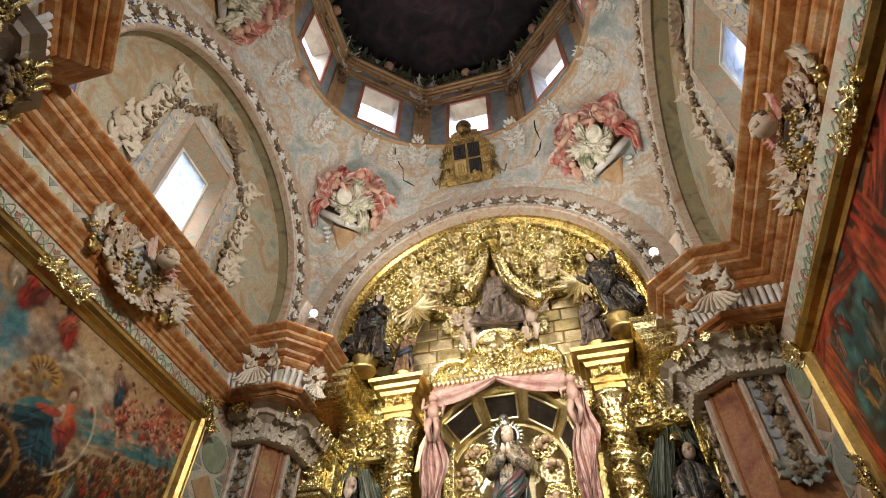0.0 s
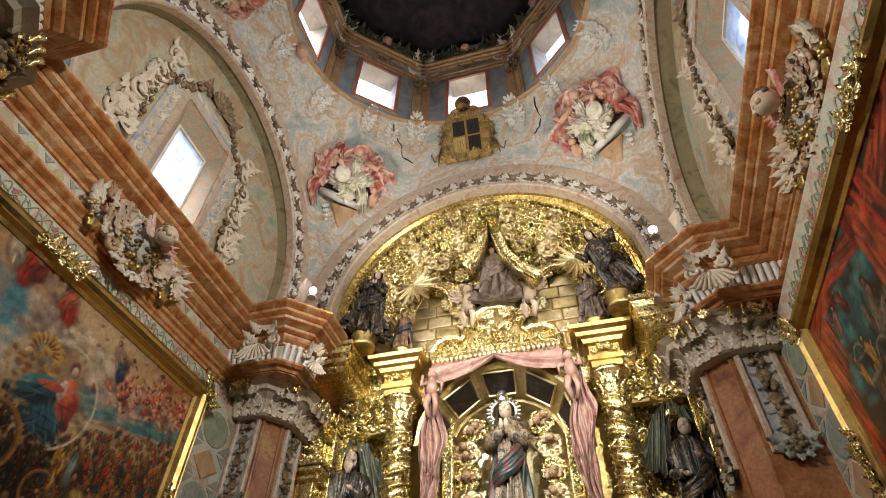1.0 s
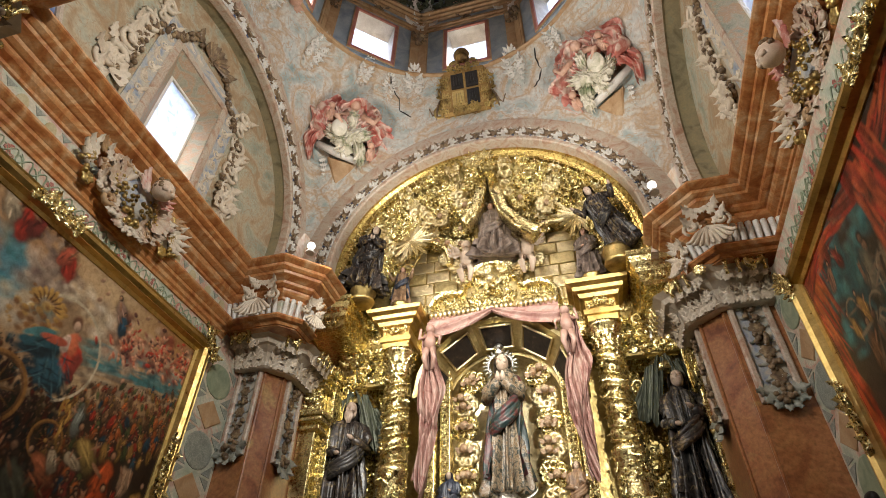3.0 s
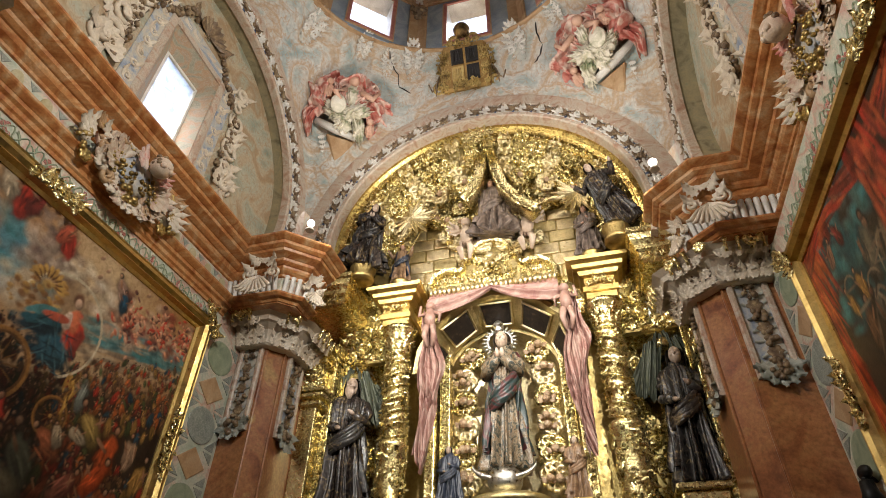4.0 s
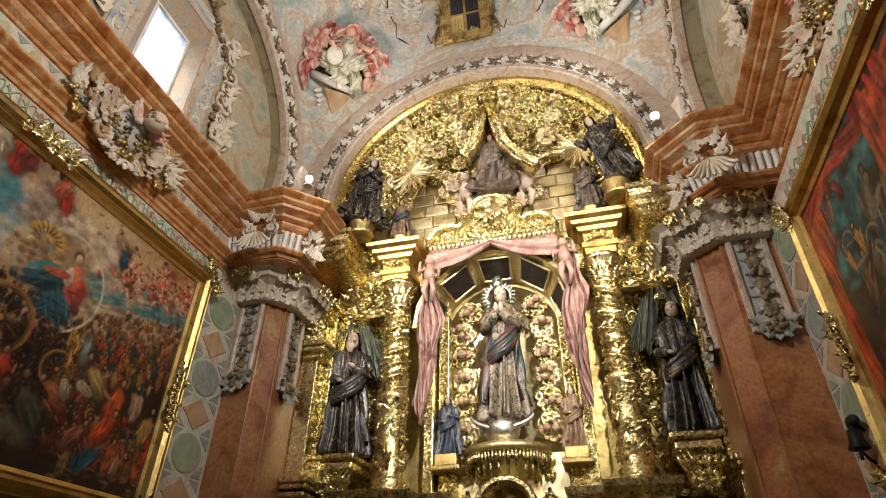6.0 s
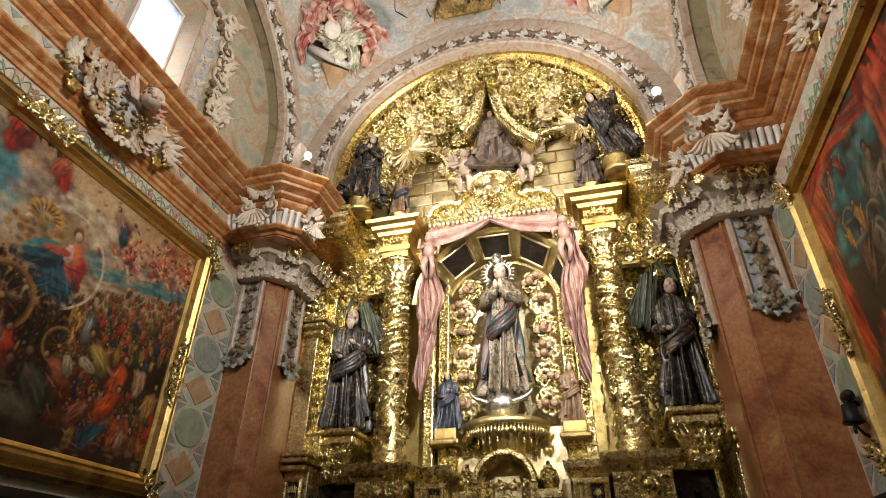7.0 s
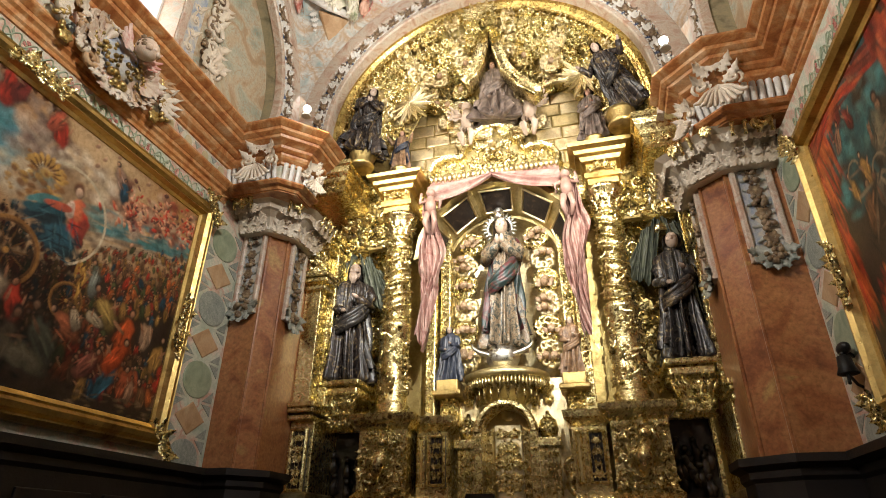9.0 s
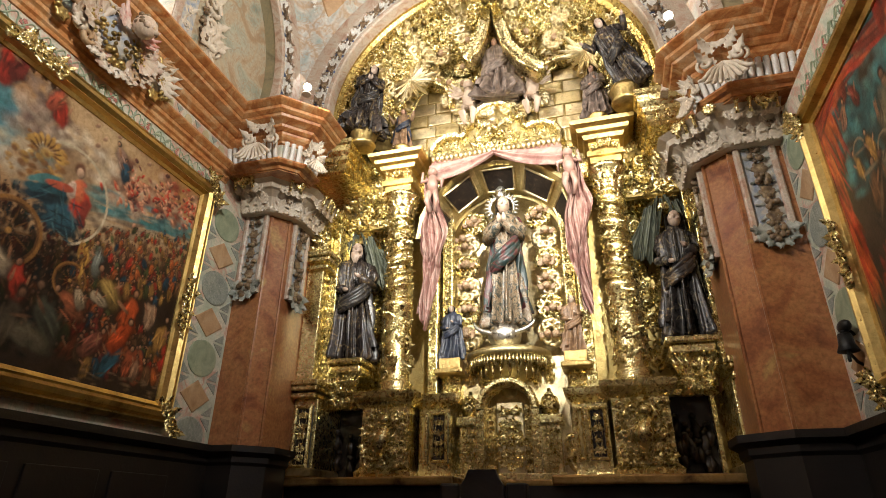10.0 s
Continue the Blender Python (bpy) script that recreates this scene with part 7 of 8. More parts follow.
# bays with the large statues, columns and inner pilasters
for s, xs, xcol, xin in ((1, -2.93, -2.31, -1.93), (-1, 0.92, 0.33, -0.10)):
    sd = 100 if s > 0 else 200
    # pedestal of the column and the canted panel beside it
    bm = bmesh.new()
    x0, x1 = xcol - 0.27, xcol + 0.27
    plinth(bm, x0, x1, 5.95, YR, [(0.04, 1.95), (0.05, 2.0), (0.0, 2.05), (0.0, 2.66), (0.03, 2.69), (0.05, 2.72), (0.09, 2.76), (0.1, 2.82), (0.06, 2.84)])
    part("pedestal", bm, GOLD, altar, "gilded column pedestal")
    bm = bmesh.new()
    P = FRONT(xcol, 5.94, 2.36)
    ball(bm, P(0.03, 0.16, 0.08), 0.06, 7, 9)
    tube(bm, [P(0.03, 0.1, 0.06), P(0, -0.06, 0.09), P(-0.03, -0.22, 0.05)], [0.06, 0.085, 0.04], 9)
    tube(bm, [P(0.06, 0.04, 0.07), P(0.13, 0.12, 0.09), P(0.10, 0.24, 0.06)], 0.028, 7)
    tube(bm, [P(-0.04, 0.04, 0.07), P(-0.12, -0.02, 0.1), P(-0.1, -0.14, 0.08)], 0.028, 7)
    part("pedestal_figure", bm, GOLD, altar, "plain gilded child figure", True)
    bm = bmesh.new()
    carve(bm, FRONT(xcol, 5.948, 2.07), 0.5, 0.58, sd + 1, 0.16)
    part("carving", bm, GOLD, altar, "", True)
    xa, xb = sorted((xcol + s * 0.31, xcol + s * 0.66))
    bm = bmesh.new()
    plinth(bm, xa, xb, 6.2, YR, [(0.03, 1.95), (0.0, 2.02), (0.0, 2.66), (0.03, 2.7), (0.07, 2.75), (0.08, 2.82), (0.02, 2.84)])
    part("pedestal_wing", bm, GOLD, altar)
    framed(xa + 0.02, xa + 0.11, 6.16, 2.1, 2.62, sd + 2, GOLD_DULL, 0.09)
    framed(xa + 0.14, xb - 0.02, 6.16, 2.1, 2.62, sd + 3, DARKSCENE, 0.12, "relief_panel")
    # column: carved lower drum, twisted shaft, capital
    bm = bmesh.new()
    lathe(bm, [(0.21, 2.84), (0.21, 2.89), (0.18, 2.91), (0.205, 2.95), (0.17, 2.99), (0.165, 3.0), (0.17, 3.85), (0.19, 3.88), (0.19, 3.93), (0.16, 3.96)], (xcol, 6.2, 0), 28)
    col = part("column", bm, GOLD, altar, "gilded twisted column with carved drum", True)
    bm = bmesh.new()
    rings = []
    for k in range(61):
        z = 3.96 + 1.12 * k / 60
        a = s * 2 * math.pi * 3.5 * k / 60
        rings.append([(xcol + 0.028 * math.cos(a) + 0.135 * math.cos(q), 6.2 + 0.028 * math.sin(a) + 0.135 * math.sin(q), z) for q in [2 * math.pi * j / 20 for j in range(20)]])
    skin(bm, rings)
    for q in (0, math.pi):
        tube(bm, [(xcol + 0.158 * math.cos(s * 2 * math.pi * 3.5 * k / 60 + q + 1.6), 6.2 + 0.158 * math.sin(s * 2 * math.pi * 3.5 * k / 60 + q + 1.6), 3.96 + 1.12 * k / 60) for k in range(61)], 0.018, 5)
    part("twisted_shaft", bm, GOLD, col, "", True)
    bm = bmesh.new()
    rnd = random.Random(sd)
    for k in range(70):
        z, a = 3.06 + 0.78 * rnd.random(), rnd.uniform(-math.pi, 0)
        P = spot((xcol + 0.17 * math.cos(a), 6.2 + 0.17 * math.sin(a), z), (math.cos(a), math.sin(a), 0))
        (scroll(bm, P, 0, 0, 0.045, rnd.uniform(0, 6), rnd.choice((1, -1)), 1.3, 0.25, 10) if k % 2 else leaf(bm, P, 0, 0, rnd.uniform(0, 6), 0.12, 0.07, 0.35, 3, 5))
    for k in range(80):
        z = 4.0 + 1.05 * k / 80
        a = s * 2 * math.pi * 3.5 * (z - 3.96) / 1.12 + rnd.uniform(-0.6, 0.6) + (math.pi if k % 2 else 0)
        P = spot((xcol + 0.15 * math.cos(a), 6.2 + 0.15 * math.sin(a), z), (math.cos(a), math.sin(a), 0))
        leaf(bm, P, 0, 0, rnd.uniform(0, 6), 0.10, 0.06, 0.4, 3, 5)
        if k % 3 == 0:
            bunch(bm, P, 0, 0, 0.035, 4, rnd, 0.5)
    part("vine", bm, GOLD, col, "", True)
    bm = bmesh.new()
    lathe(bm, [(0.13, 5.06), (0.17, 5.09), (0.14, 5.12), (0.15, 5.3), (0.22, 5.4), (0.24, 5.44)], (xcol, 6.2, 0), 24)
    part("column_capital", bm, GOLD, col, "", True)
    bm = bmesh.new()
    for row, (z, r, n) in enumerate(((5.12, 0.15, 10), (5.24, 0.155, 10))):
        for k in range(n):
            a = 2 * math.pi * (k + 0.5 * row) / n
            leaf(bm, spot((xcol + r * math.cos(a), 6.2 + r * math.sin(a), z), (math.cos(a), math.sin(a), 0)), 0, 0, 0, 0.18, 0.10, 0.6)
    part("acanthus", bm, GOLD, col, "", True)
    # entablature over the column, in three pieces
    bm = bmesh.new()
    x0, x1 = xcol - 0.18, xcol + 0.18
    plinth(bm, x0, x1, 6.0, YR, [(0.0, 5.44), (0.0, 5.52), (0.03, 5.53), (0.03, 5.6), (0.0, 5.61), (0.0, 5.74), (0.05, 5.76), (0.07, 5.81), (0.12, 5.83), (0.13, 5.88), (0.19, 5.91), (0.2, 5.96), (0.0, 5.97)])
    part("entablature_block", bm, GOLD_FRAME, altar)
    carved(xcol, 5.965, 5.62, 0.34, 0.12, sd + 7, 0.11)
    bm = bmesh.new()
    a, b = sorted((xcol + s * 0.2, XC - s * 0.78))
    plinth(bm, a, b, 6.4, YR, [(0.0, 5.5), (0.02, 5.7), (0.06, 5.76), (0.1, 5.84), (0.14, 5.9), (0.14, 5.95), (0.0, 5.96)])
    part("entablature_wing", bm, GOLD, altar)
    bm = bmesh.new()
    a, b = sorted((xcol - s * 0.2, xs - s * 0.1))
    plinth(bm, a, b, 6.45, YR, [(0.0, 5.62), (0.03, 5.76), (0.06, 5.84), (0.09, 5.9), (0.0, 5.95)])
    part("entablature_wing", bm, GOLD_DULL, altar)
    # inner pilasters with strips of carving
    for d, w, y in ((0.0, 0.12, 6.42), (0.15, 0.13, 6.55)):
        xi = xin + s * d
        slabs("inner_pilaster", GOLD, (xi - w / 2, xi + w / 2, y, YR, 2.84, 5.45), bevel=0.012)
        carved(xi, y - 0.002, 2.9, w - 0.035, 2.4, sd + 9 + int(d * 100), 0.09)
    # statue bay: carved ground, canopy with cartouche, drape, bracket, dark scene below
    carved(xs + s * 0.02, YR - 0.002, 2.85, 0.74, 2.7, sd + 20, 0.2, GOLD)
    bm = bmesh.new()
    P = FRONT(xs, 6.42, 5.3)
    lathe(bm, [(0.02, 0), (0.14, 0), (0.16, 0.04), (0.10, 0.06), (0.02, 0.065)], (0, 0, 0), 20, 1.0, 1.2)
    bm.transform(Matrix(((1, 0, 0, xs), (0, 0, -1, 6.38), (0, 1, 0, 5.38), (0, 0, 0, 1))))
    part("cartouche_field", bm, SILVER, altar, "silvered cartouche", True)
    bm = bmesh.new()
    rnd = random.Random(sd + 5)
    for k in range(16):
        a = 2 * math.pi * k / 16
        scroll(bm, P, 0.22 * math.cos(a), 0.08 + 0.25 * math.sin(a), 0.065, a, rnd.choice((1, -1)), 1.3, 0.28)
        leaf(bm, P, 0.2 * math.cos(a), 0.08 + 0.23 * math.sin(a), a - 1.57 + rnd.uniform(-0.5, 0.5), 0.16, 0.09, 0.5)
        bunch(bm, P, 0.16 * math.cos(a + 0.2), 0.08 + 0.19 * math.sin(a + 0.2), 0.04, 4, rnd, 0.5)
    part("cartouche_work", bm, GOLD, altar, "", True)
    bm = bmesh.new()
    lathe(bm, [(0.20, 4.86), (0.22, 4.88), (0.22, 4.96), (0.19, 4.98), (0.16, 5.04), (0.09, 5.1), (0.08, 5.2), (0.1, 5.22)], (xs, 6.5, 0), 24)
    part("canopy", bm, GOLD, altar, "round gilded canopy over the statue", True)
    carved(xs, 6.66, 5.1, 0.66, 0.3, sd + 27, 0.15)
    drp = []
    for sg in (1, -1):
        bm = bmesh.new()
        cloth(bm, [(xs + sg * 0.0, 6.26, 5.02), (xs + sg * 0.16, 6.28, 4.95), (xs + sg * 0.30, 6.4, 4.78)], [(xs + sg * 0.15, 6.45, 4.3), (xs + sg * 0.30, 6.42, 4.28), (xs + sg * 0.46, 6.5, 4.46)], 4, 0.045, 18, 60, 0.035, sg)
        part("drape", bm, DRAPE, altar, "green painted drape behind the statue", True)
    bm = bmesh.new()
    box(bm, xs - 0.26, xs + 0.26, 6.02, YR, 3.2, 3.27, 0.02)
    box(bm, xs - 0.22, xs + 0.22, 6.08, YR, 3.1, 3.2, 0.02)
    br = part("bracket", bm, GOLD, altar, "gilded statue bracket")
    bm = bmesh.new()
    for sg in (1, -1):
        for k in range(3):
            tube(bm, [(xs + sg * (0.22 - 0.06 * k), 6.1, 3.1), (xs + sg * (0.2 - 0.06 * k), 6.05, 2.98), (xs + sg * (0.10 - 0.03 * k), 6.2, 2.86), (xs + sg * (0.06 + 0.05 * k), 6.2, 2.7)], 0.03, 7)
    carve(bm, FRONT(xs, 6.12, 2.72), 0.3, 0.38, sd + 31, 0.13)
    part("scrollwork", bm, GOLD, br, "", True)
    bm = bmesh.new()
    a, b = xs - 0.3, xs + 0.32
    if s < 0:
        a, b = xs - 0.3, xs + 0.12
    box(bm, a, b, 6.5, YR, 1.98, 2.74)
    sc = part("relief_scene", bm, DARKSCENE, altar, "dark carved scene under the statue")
    bm = bmesh.new()
    rnd = random.Random(sd + 40)
    for k in range(16):
        u, v = rnd.uniform(a + 0.06, b - 0.06), rnd.uniform(2.05, 2.42)
        ball(bm, (u, 6.44, v + 0.12), 0.035, 5, 7)
        tube(bm, [(u, 6.46, v + 0.09), (u + rnd.uniform(-0.03, 0.03), 6.44, v), (u, 6.46, v - 0.08)], [0.03, 0.045, 0.05], 7)
    part("relief_work", bm, DARKSCENE, sc, "plain dark gilded shapes", True)
    slabs("scene_frame", GOLD, (a - 0.04, a, 6.4, YR, 1.95, 2.78), (b, b + 0.04, 6.4, YR, 1.95, 2.78), (a - 0.04, b + 0.04, 6.38, YR, 2.74, 2.8))
    carved(a - 0.09, 6.4, 2.0, 0.09, 0.74, sd + 50, 0.1)

# centre: bracket and globe, tabernacle
slabs("centre_panel", GOLD_PALE, (XC - 0.66, XC + 0.66, 6.66, YR, 1.95, 3.3), label="pale gilded panel behind the tabernacle")
bm = bmesh.new()
segs = 28
lathe(bm, [(0.5, 3.26), (0.53, 3.28), (0.53, 3.33), (0.46, 3.36), (0.4, 3.38)], (XC, 6.62, 0), segs, 0.95, 0.8)
shelf = part("centre_bracket", bm, GOLD_DULL, altar, "round bracket shelf with hanging tassels", True)
bm = bmesh.new()
rnd = random.Random(77)
for k in range(34):
    a = -math.pi * (k + 0.5) / 34
    x, y = XC + 0.47 * math.cos(a), 6.62 + 0.38 * math.sin(a)
    L = rnd.uniform(0.1, 0.2)
    tube(bm, [(x, y, 3.27), (x, y, 3.2), (x, y, 3.27 - L)], [0.012, 0.022, 0.01], 6)
    if k % 3 == 0:
        x, y = XC + 0.36 * math.cos(a), 6.62 + 0.3 * math.sin(a)
        tube(bm, [(x, y, 3.2), (x, y, 2.98)], [0.03, 0.01], 6)
part("tassels", bm, GOLD, shelf, "gilded hanging tassels", True)
bm = bmesh.new()
lathe(bm, [(0.04, 2.8), (0.1, 2.86), (0.1, 2.9), (0.2, 3.0), (0.32, 3.14), (0.4, 3.26)], (XC, 6.64, 0), 24, 1, 0.7)
part("corbel", bm, GOLD_DULL, shelf, "", True)
bm = bmesh.new()
ball(bm, (XC - 0.01, 6.45, 3.52), 0.2, 12, 20, (1.0, 0.9, 0.85))
part("globe", bm, SILVER, altar, "silvered globe under the figure", True)
bm = bmesh.new()
tube(bm, [(XC - 0.36 * math.cos(q), 6.36, 3.62 + 0.16 * (1 - math.sin(q)) - 0.1) for q in [math.pi * k / 16 for k in range(17)]], [0.008 + 0.03 * math.sin(math.pi * k / 16) for k in range(17)], 7)
part("crescent", bm, SILVER, altar, "silver crescent", True)

tz0 = 1.97
slabs("tabernacle_base", GOLD, (XC - 0.6, XC + 0.6, 6.3, YR, 1.93, 2.0), bevel=0.01)
bm = bmesh.new()
arc_moulding(bm, lambda u, v, w: (XC + u, 6.3 + w, 2.66 + v), 0.26, 0, math.pi, [(0, 0), (0.03, -0.03), (0.07, -0.03), (0.09, 0.0), (0.09, 0.36), (0.0, 0.36)], 20)
for sg in (1, -1):
    x0, x1 = sorted((XC + sg * 0.26, XC + sg * 0.35))
    box(bm, x0, x1, 6.3, 6.66, 2.0, 2.66, 0.01)
    x0, x1 = sorted((XC + sg * 0.33, XC + sg * 0.56))
    box(bm, x0, x1, 6.42, 6.66, 2.0, 2.5, 0.01)
    box(bm, min(x0, x1) - 0.03, max(x0, x1) + 0.03, 6.36, 6.66, 2.5, 2.6, 0.015)
tab = part("tabernacle", bm, GOLD, altar, "small gilded tabernacle with an arched door")
bm = bmesh.new()
box(bm, XC - 0.15, XC + 0.15, 6.5, 6.6, 2.0, 2.76, 0.01)
part("tabernacle_door", bm, GOLD_PALE, tab, "engraved gilded door")
carved(XC, 6.498, 2.05, 0.26, 0.66, 301, 0.12, parent=tab)
bm = bmesh.new()
box(bm, XC - 0.26, XC + 0.26, 6.6, 6.655, 2.0, 2.9)
part("recess", bm, GOLD_OLD, tab, "worn gilded recess")
for sg in (1, -1):
    carved(XC + sg * 0.46, 6.41, 2.02, 0.16, 0.46, 303, 0.12, parent=tab)
    carved(XC + sg * 0.205, 6.45, 2.02, 0.09, 0.7, 304, 0.1, parent=tab)
    carved(XC + sg * 0.305, 6.296, 2.03, 0.06, 0.6, 306, 0.07, parent=tab)
    bm = bmesh.new()
    P = FRONT(XC + sg * 0.75, 6.3, 2.05)
    scroll(bm, P, 0, 0.05, 0.16, 0, sg, 1.6, 0.22, 22)
    scroll(bm, P, -sg * 0.05, 0.24, 0.1, 0, -sg, 1.4, 0.25, 18)
    for k in range(6):
        leaf(bm, P, 0, 0.1, k, 0.2, 0.1, 0.4)
    part("console_scroll", bm, GOLD, altar, "", True)
    bm = bmesh.new()
    lathe(bm, [(0.03, 2.6), (0.09, 2.62), (0.11, 2.7), (0.09, 2.8), (0.03, 2.84), (0.02, 2.9)], (XC + sg * 0.45, 6.52, 0), 18)
    bunch(bm, FRONT(XC + sg * 0.45, 6.46, 2.74), 0, 0, 0.08, 10, random.Random(5), 0.35)
    part("urn", bm, GOLD, altar, "gilded flower urn", True)
carved(XC, 6.64, 3.0, 1.1, 0.26, 310, 0.16)

# cherub clouds along the niche
rnd = random.Random(88)
for sg in (1, -1):
    for k in range(6):
        z = 3.62 + 0.32 * k
        x = XC + sg * (0.52 if k < 5 else 0.42) + rnd.uniform(-0.03, 0.03)
        y = YR + 0.05
        bm = bmesh.new()
        P = FRONT(x, y, z)
        for q in range(9):
            a = 2 * math.pi * q / 9
            scroll(bm, P, 0.11 * math.cos(a), 0.11 * math.sin(a), 0.07, a, rnd.choice((1, -1)), 1.3, 0.4, 10)
        part("cloud", bm, GOLD if k % 2 else GOLD_PALE, altar, "gilded cloud", True)
        bm = bmesh.new()
        for q in range(2):
            u, v = rnd.uniform(-0.06, 0.06), rnd.uniform(-0.07, 0.07)
            cherub_head(bm, lambda a, b, c=0.0: P(a, b, c + 0.08), u, v, 0.05)
        part("winged_mask", bm, GILTFLESH, altar, "rose and gilt winged mask in the clouds", True)

# canopy over the niche with its valance and tied curtains
bm = bmesh.new()
half_line = [(0.86, 5.98), (0.86, 6.1), (0.80, 6.22), (0.68, 6.29), (0.52, 6.29), (0.44, 6.25), (0.40, 6.3), (0.38, 6.42), (0.31, 6.44)] + [(0.29 * math.cos(a), 6.46 + 0.27 * math.sin(a)) for a in [0.15, 0.5, 0.9, 1.25, 1.57]]
line = half_line + [(-a, b) for a, b in half_line[-2::-1]]
rings = []
for i, (a, b) in enumerate(line):
    p, q = line[max(0, i - 1)], line[min(len(line) - 1, i + 1)]
    d = Vector((q[0] - p[0], q[1] - p[1])).normalized()
    nv = Vector((d.y, -d.x))
    rings.append([(XC + a + nv.x * r, 6.16 + y, b + nv.y * r) for r, y in ((-0.04, 0.1), (-0.04, 0.02), (-0.02, -0.02), (0.02, -0.04), (0.05, 0.0), (0.06, 0.06), (0.06, 0.5), (-0.04, 0.5))])
skin(bm, rings)
can = part("canopy_pediment", bm, GOLD, altar, "curved gilded pediment over the niche")
bm = bmesh.new()
skin(bm, [[(XC + a, 6.24, b) for a, b in line], [(XC + a, 6.24, 5.9) for a, b in line]], False)
part("canopy_field", bm, GOLD_DULL, can)
for sg in (1, -1):
    carved(XC + sg * 0.6, 6.235, 6.0, 0.44, 0.24, 330, 0.13, parent=can)
carved(XC, 6.235, 6.02, 0.56, 0.5, 331, 0.15, parent=can)
bm = bmesh.new()
P = FRONT(XC, 6.18, 6.42)
cherub_head(bm, P, 0, 0, 0.07)
bunch(bm, P, 0, -0.12, 0.1, 10, rnd, 0.35)
part("canopy_crest", bm, GOLD_PALE, can, "", True)
bm = bmesh.new()
for k in range(27):
    x = XC - 0.84 + 1.68 * k / 26
    tube(bm, [(x, 6.15, 6.0), (x, 6.14, 5.95), (x, 6.15, 5.9)], [0.03, 0.032, 0.012], 7)
part("valance", bm, GOLD_PALE, can, "scalloped gilded valance", True)
for sg in (1, -1):
    bm = bmesh.new()
    n = 30
    top = [(XC + sg * 0.86 * (1 - t), 6.17, 5.93) for t in [k / n for k in range(n + 1)]]
    bot = [(XC + sg * 0.88 * (1 - t), 6.1 - 0.05 * math.sin(math.pi * t), 5.56 + 0.30 * t ** 2.0 - 0.04 * math.sin(math.pi * t)) for t in [k / n for k in range(n + 1)]]
    rows = []
    for i in range(26):
        t = i / 25
        rows.append([Vector(a).lerp(Vector(b), t) + Vector((0, -0.07 * math.sin(math.pi * t) - 0.022 * (1 - 2 * abs(math.sin(9 * t + 1.5 * j / n))), 0)) for j, (a, b) in enumerate(zip(top, bot))])
    skin(bm, rows, False)
    part("swag", bm, SILK, can, "pink painted swag of cloth", True)
    xt = XC + sg * (0.80 if sg < 0 else 0.93)
    bm = bmesh.new()
    # gathered at the top, swelling, then a twisted tail in zigzag ends
    rings = []
    for i in range(60):
        t = i / 59
        z = 5.62 - 1.95 * t
        wide = 0.10 + 0.20 * math.sin(math.pi * min(1, 1.25 * t)) if t < 0.62 else 0.22 - 0.36 * (t - 0.62)
        wide *= 1 + 0.10 * math.sin(21 * t)
        mid = xt + 0.10 * sg * t + 0.05 * math.sin(5 * t + sg)
        ring = []
        for j in range(49):
            e = j / 48 - 0.5
            f = 0.05 * (1 - 2 * abs(math.sin(13 * e + 2.5 * t + 0.8 * math.sin(9 * t) + sg))) + 0.022 * (1 - 2 * abs(math.sin(31 * e - 4 * t)))
            ring.append((mid + e * wide + 0.02 * math.sin(14 * t + 6 * e), 6.08 + f + (0.05 if t > 0.6 else 0) + 0.03 * math.sin(8 * t), z + (0.16 * e * sg + 0.05 * math.sin(12 * e)) * min(1, 2 * t)))
        rings.append(ring)
    skin(bm, rings, False)
    part("curtain", bm, SILK, altar, "pink painted hanging curtain", True)
    bm = bmesh.new()
    P = FRONT(xt, 6.02, 5.45)
    ball(bm, P(0, 0.2, 0.02), 0.062, 8, 10)
    tube(bm, [P(0, 0.14, 0.0), P(0, 0.02, 0.02), P(0, -0.1, 0.0)], [0.05, 0.075, 0.06], 10)
    for q in (1, -1):
        tube(bm, [P(q * 0.04, -0.1, 0.02), P(q * 0.06, -0.24, 0.05), P(q * 0.03, -0.38, 0.0)], [0.045, 0.036, 0.02], 8)
        tube(bm, [P(q * 0.06, 0.1, 0.0), P(q * 0.14, 0.06, 0.03), P(q * 0.12, 0.2 if q * sg > 0 else -0.06, 0.04)], [0.03, 0.027, 0.018], 8)
    statue("curtain_bearer", bm, [ROSEFLESH], (0, 0, 0), 0, "pale painted child figure that holds the curtain", "statue", 0, "children holding the curtains")

# ---- upper storey ----
YU = 6.3
bm = bmesh.new()
arcpts = [(XC + 1.42 * math.cos(a), 6.34 + 1.42 * math.sin(a)) for a in [math.pi * k / 40 for k in range(41)]]
skin(bm, [[(x, YU, z) for x, z in arcpts], [(x, YU, 5.95) for x, z in arcpts]], False)
bm.verts.ensure_lookup_table()
# lunette ground and splay take the gilding darkened for shade behind the carving
part("lunette_panel", bm, GOLD_SHADED, altar, "gilded lunette panel")
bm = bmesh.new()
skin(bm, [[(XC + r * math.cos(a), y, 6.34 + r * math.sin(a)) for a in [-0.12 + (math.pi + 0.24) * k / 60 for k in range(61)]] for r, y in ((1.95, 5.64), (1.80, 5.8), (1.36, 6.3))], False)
part("splay", bm, GOLD_SHADED, altar, "carved gilded splay under the arch", True)
rnd = random.Random(70)
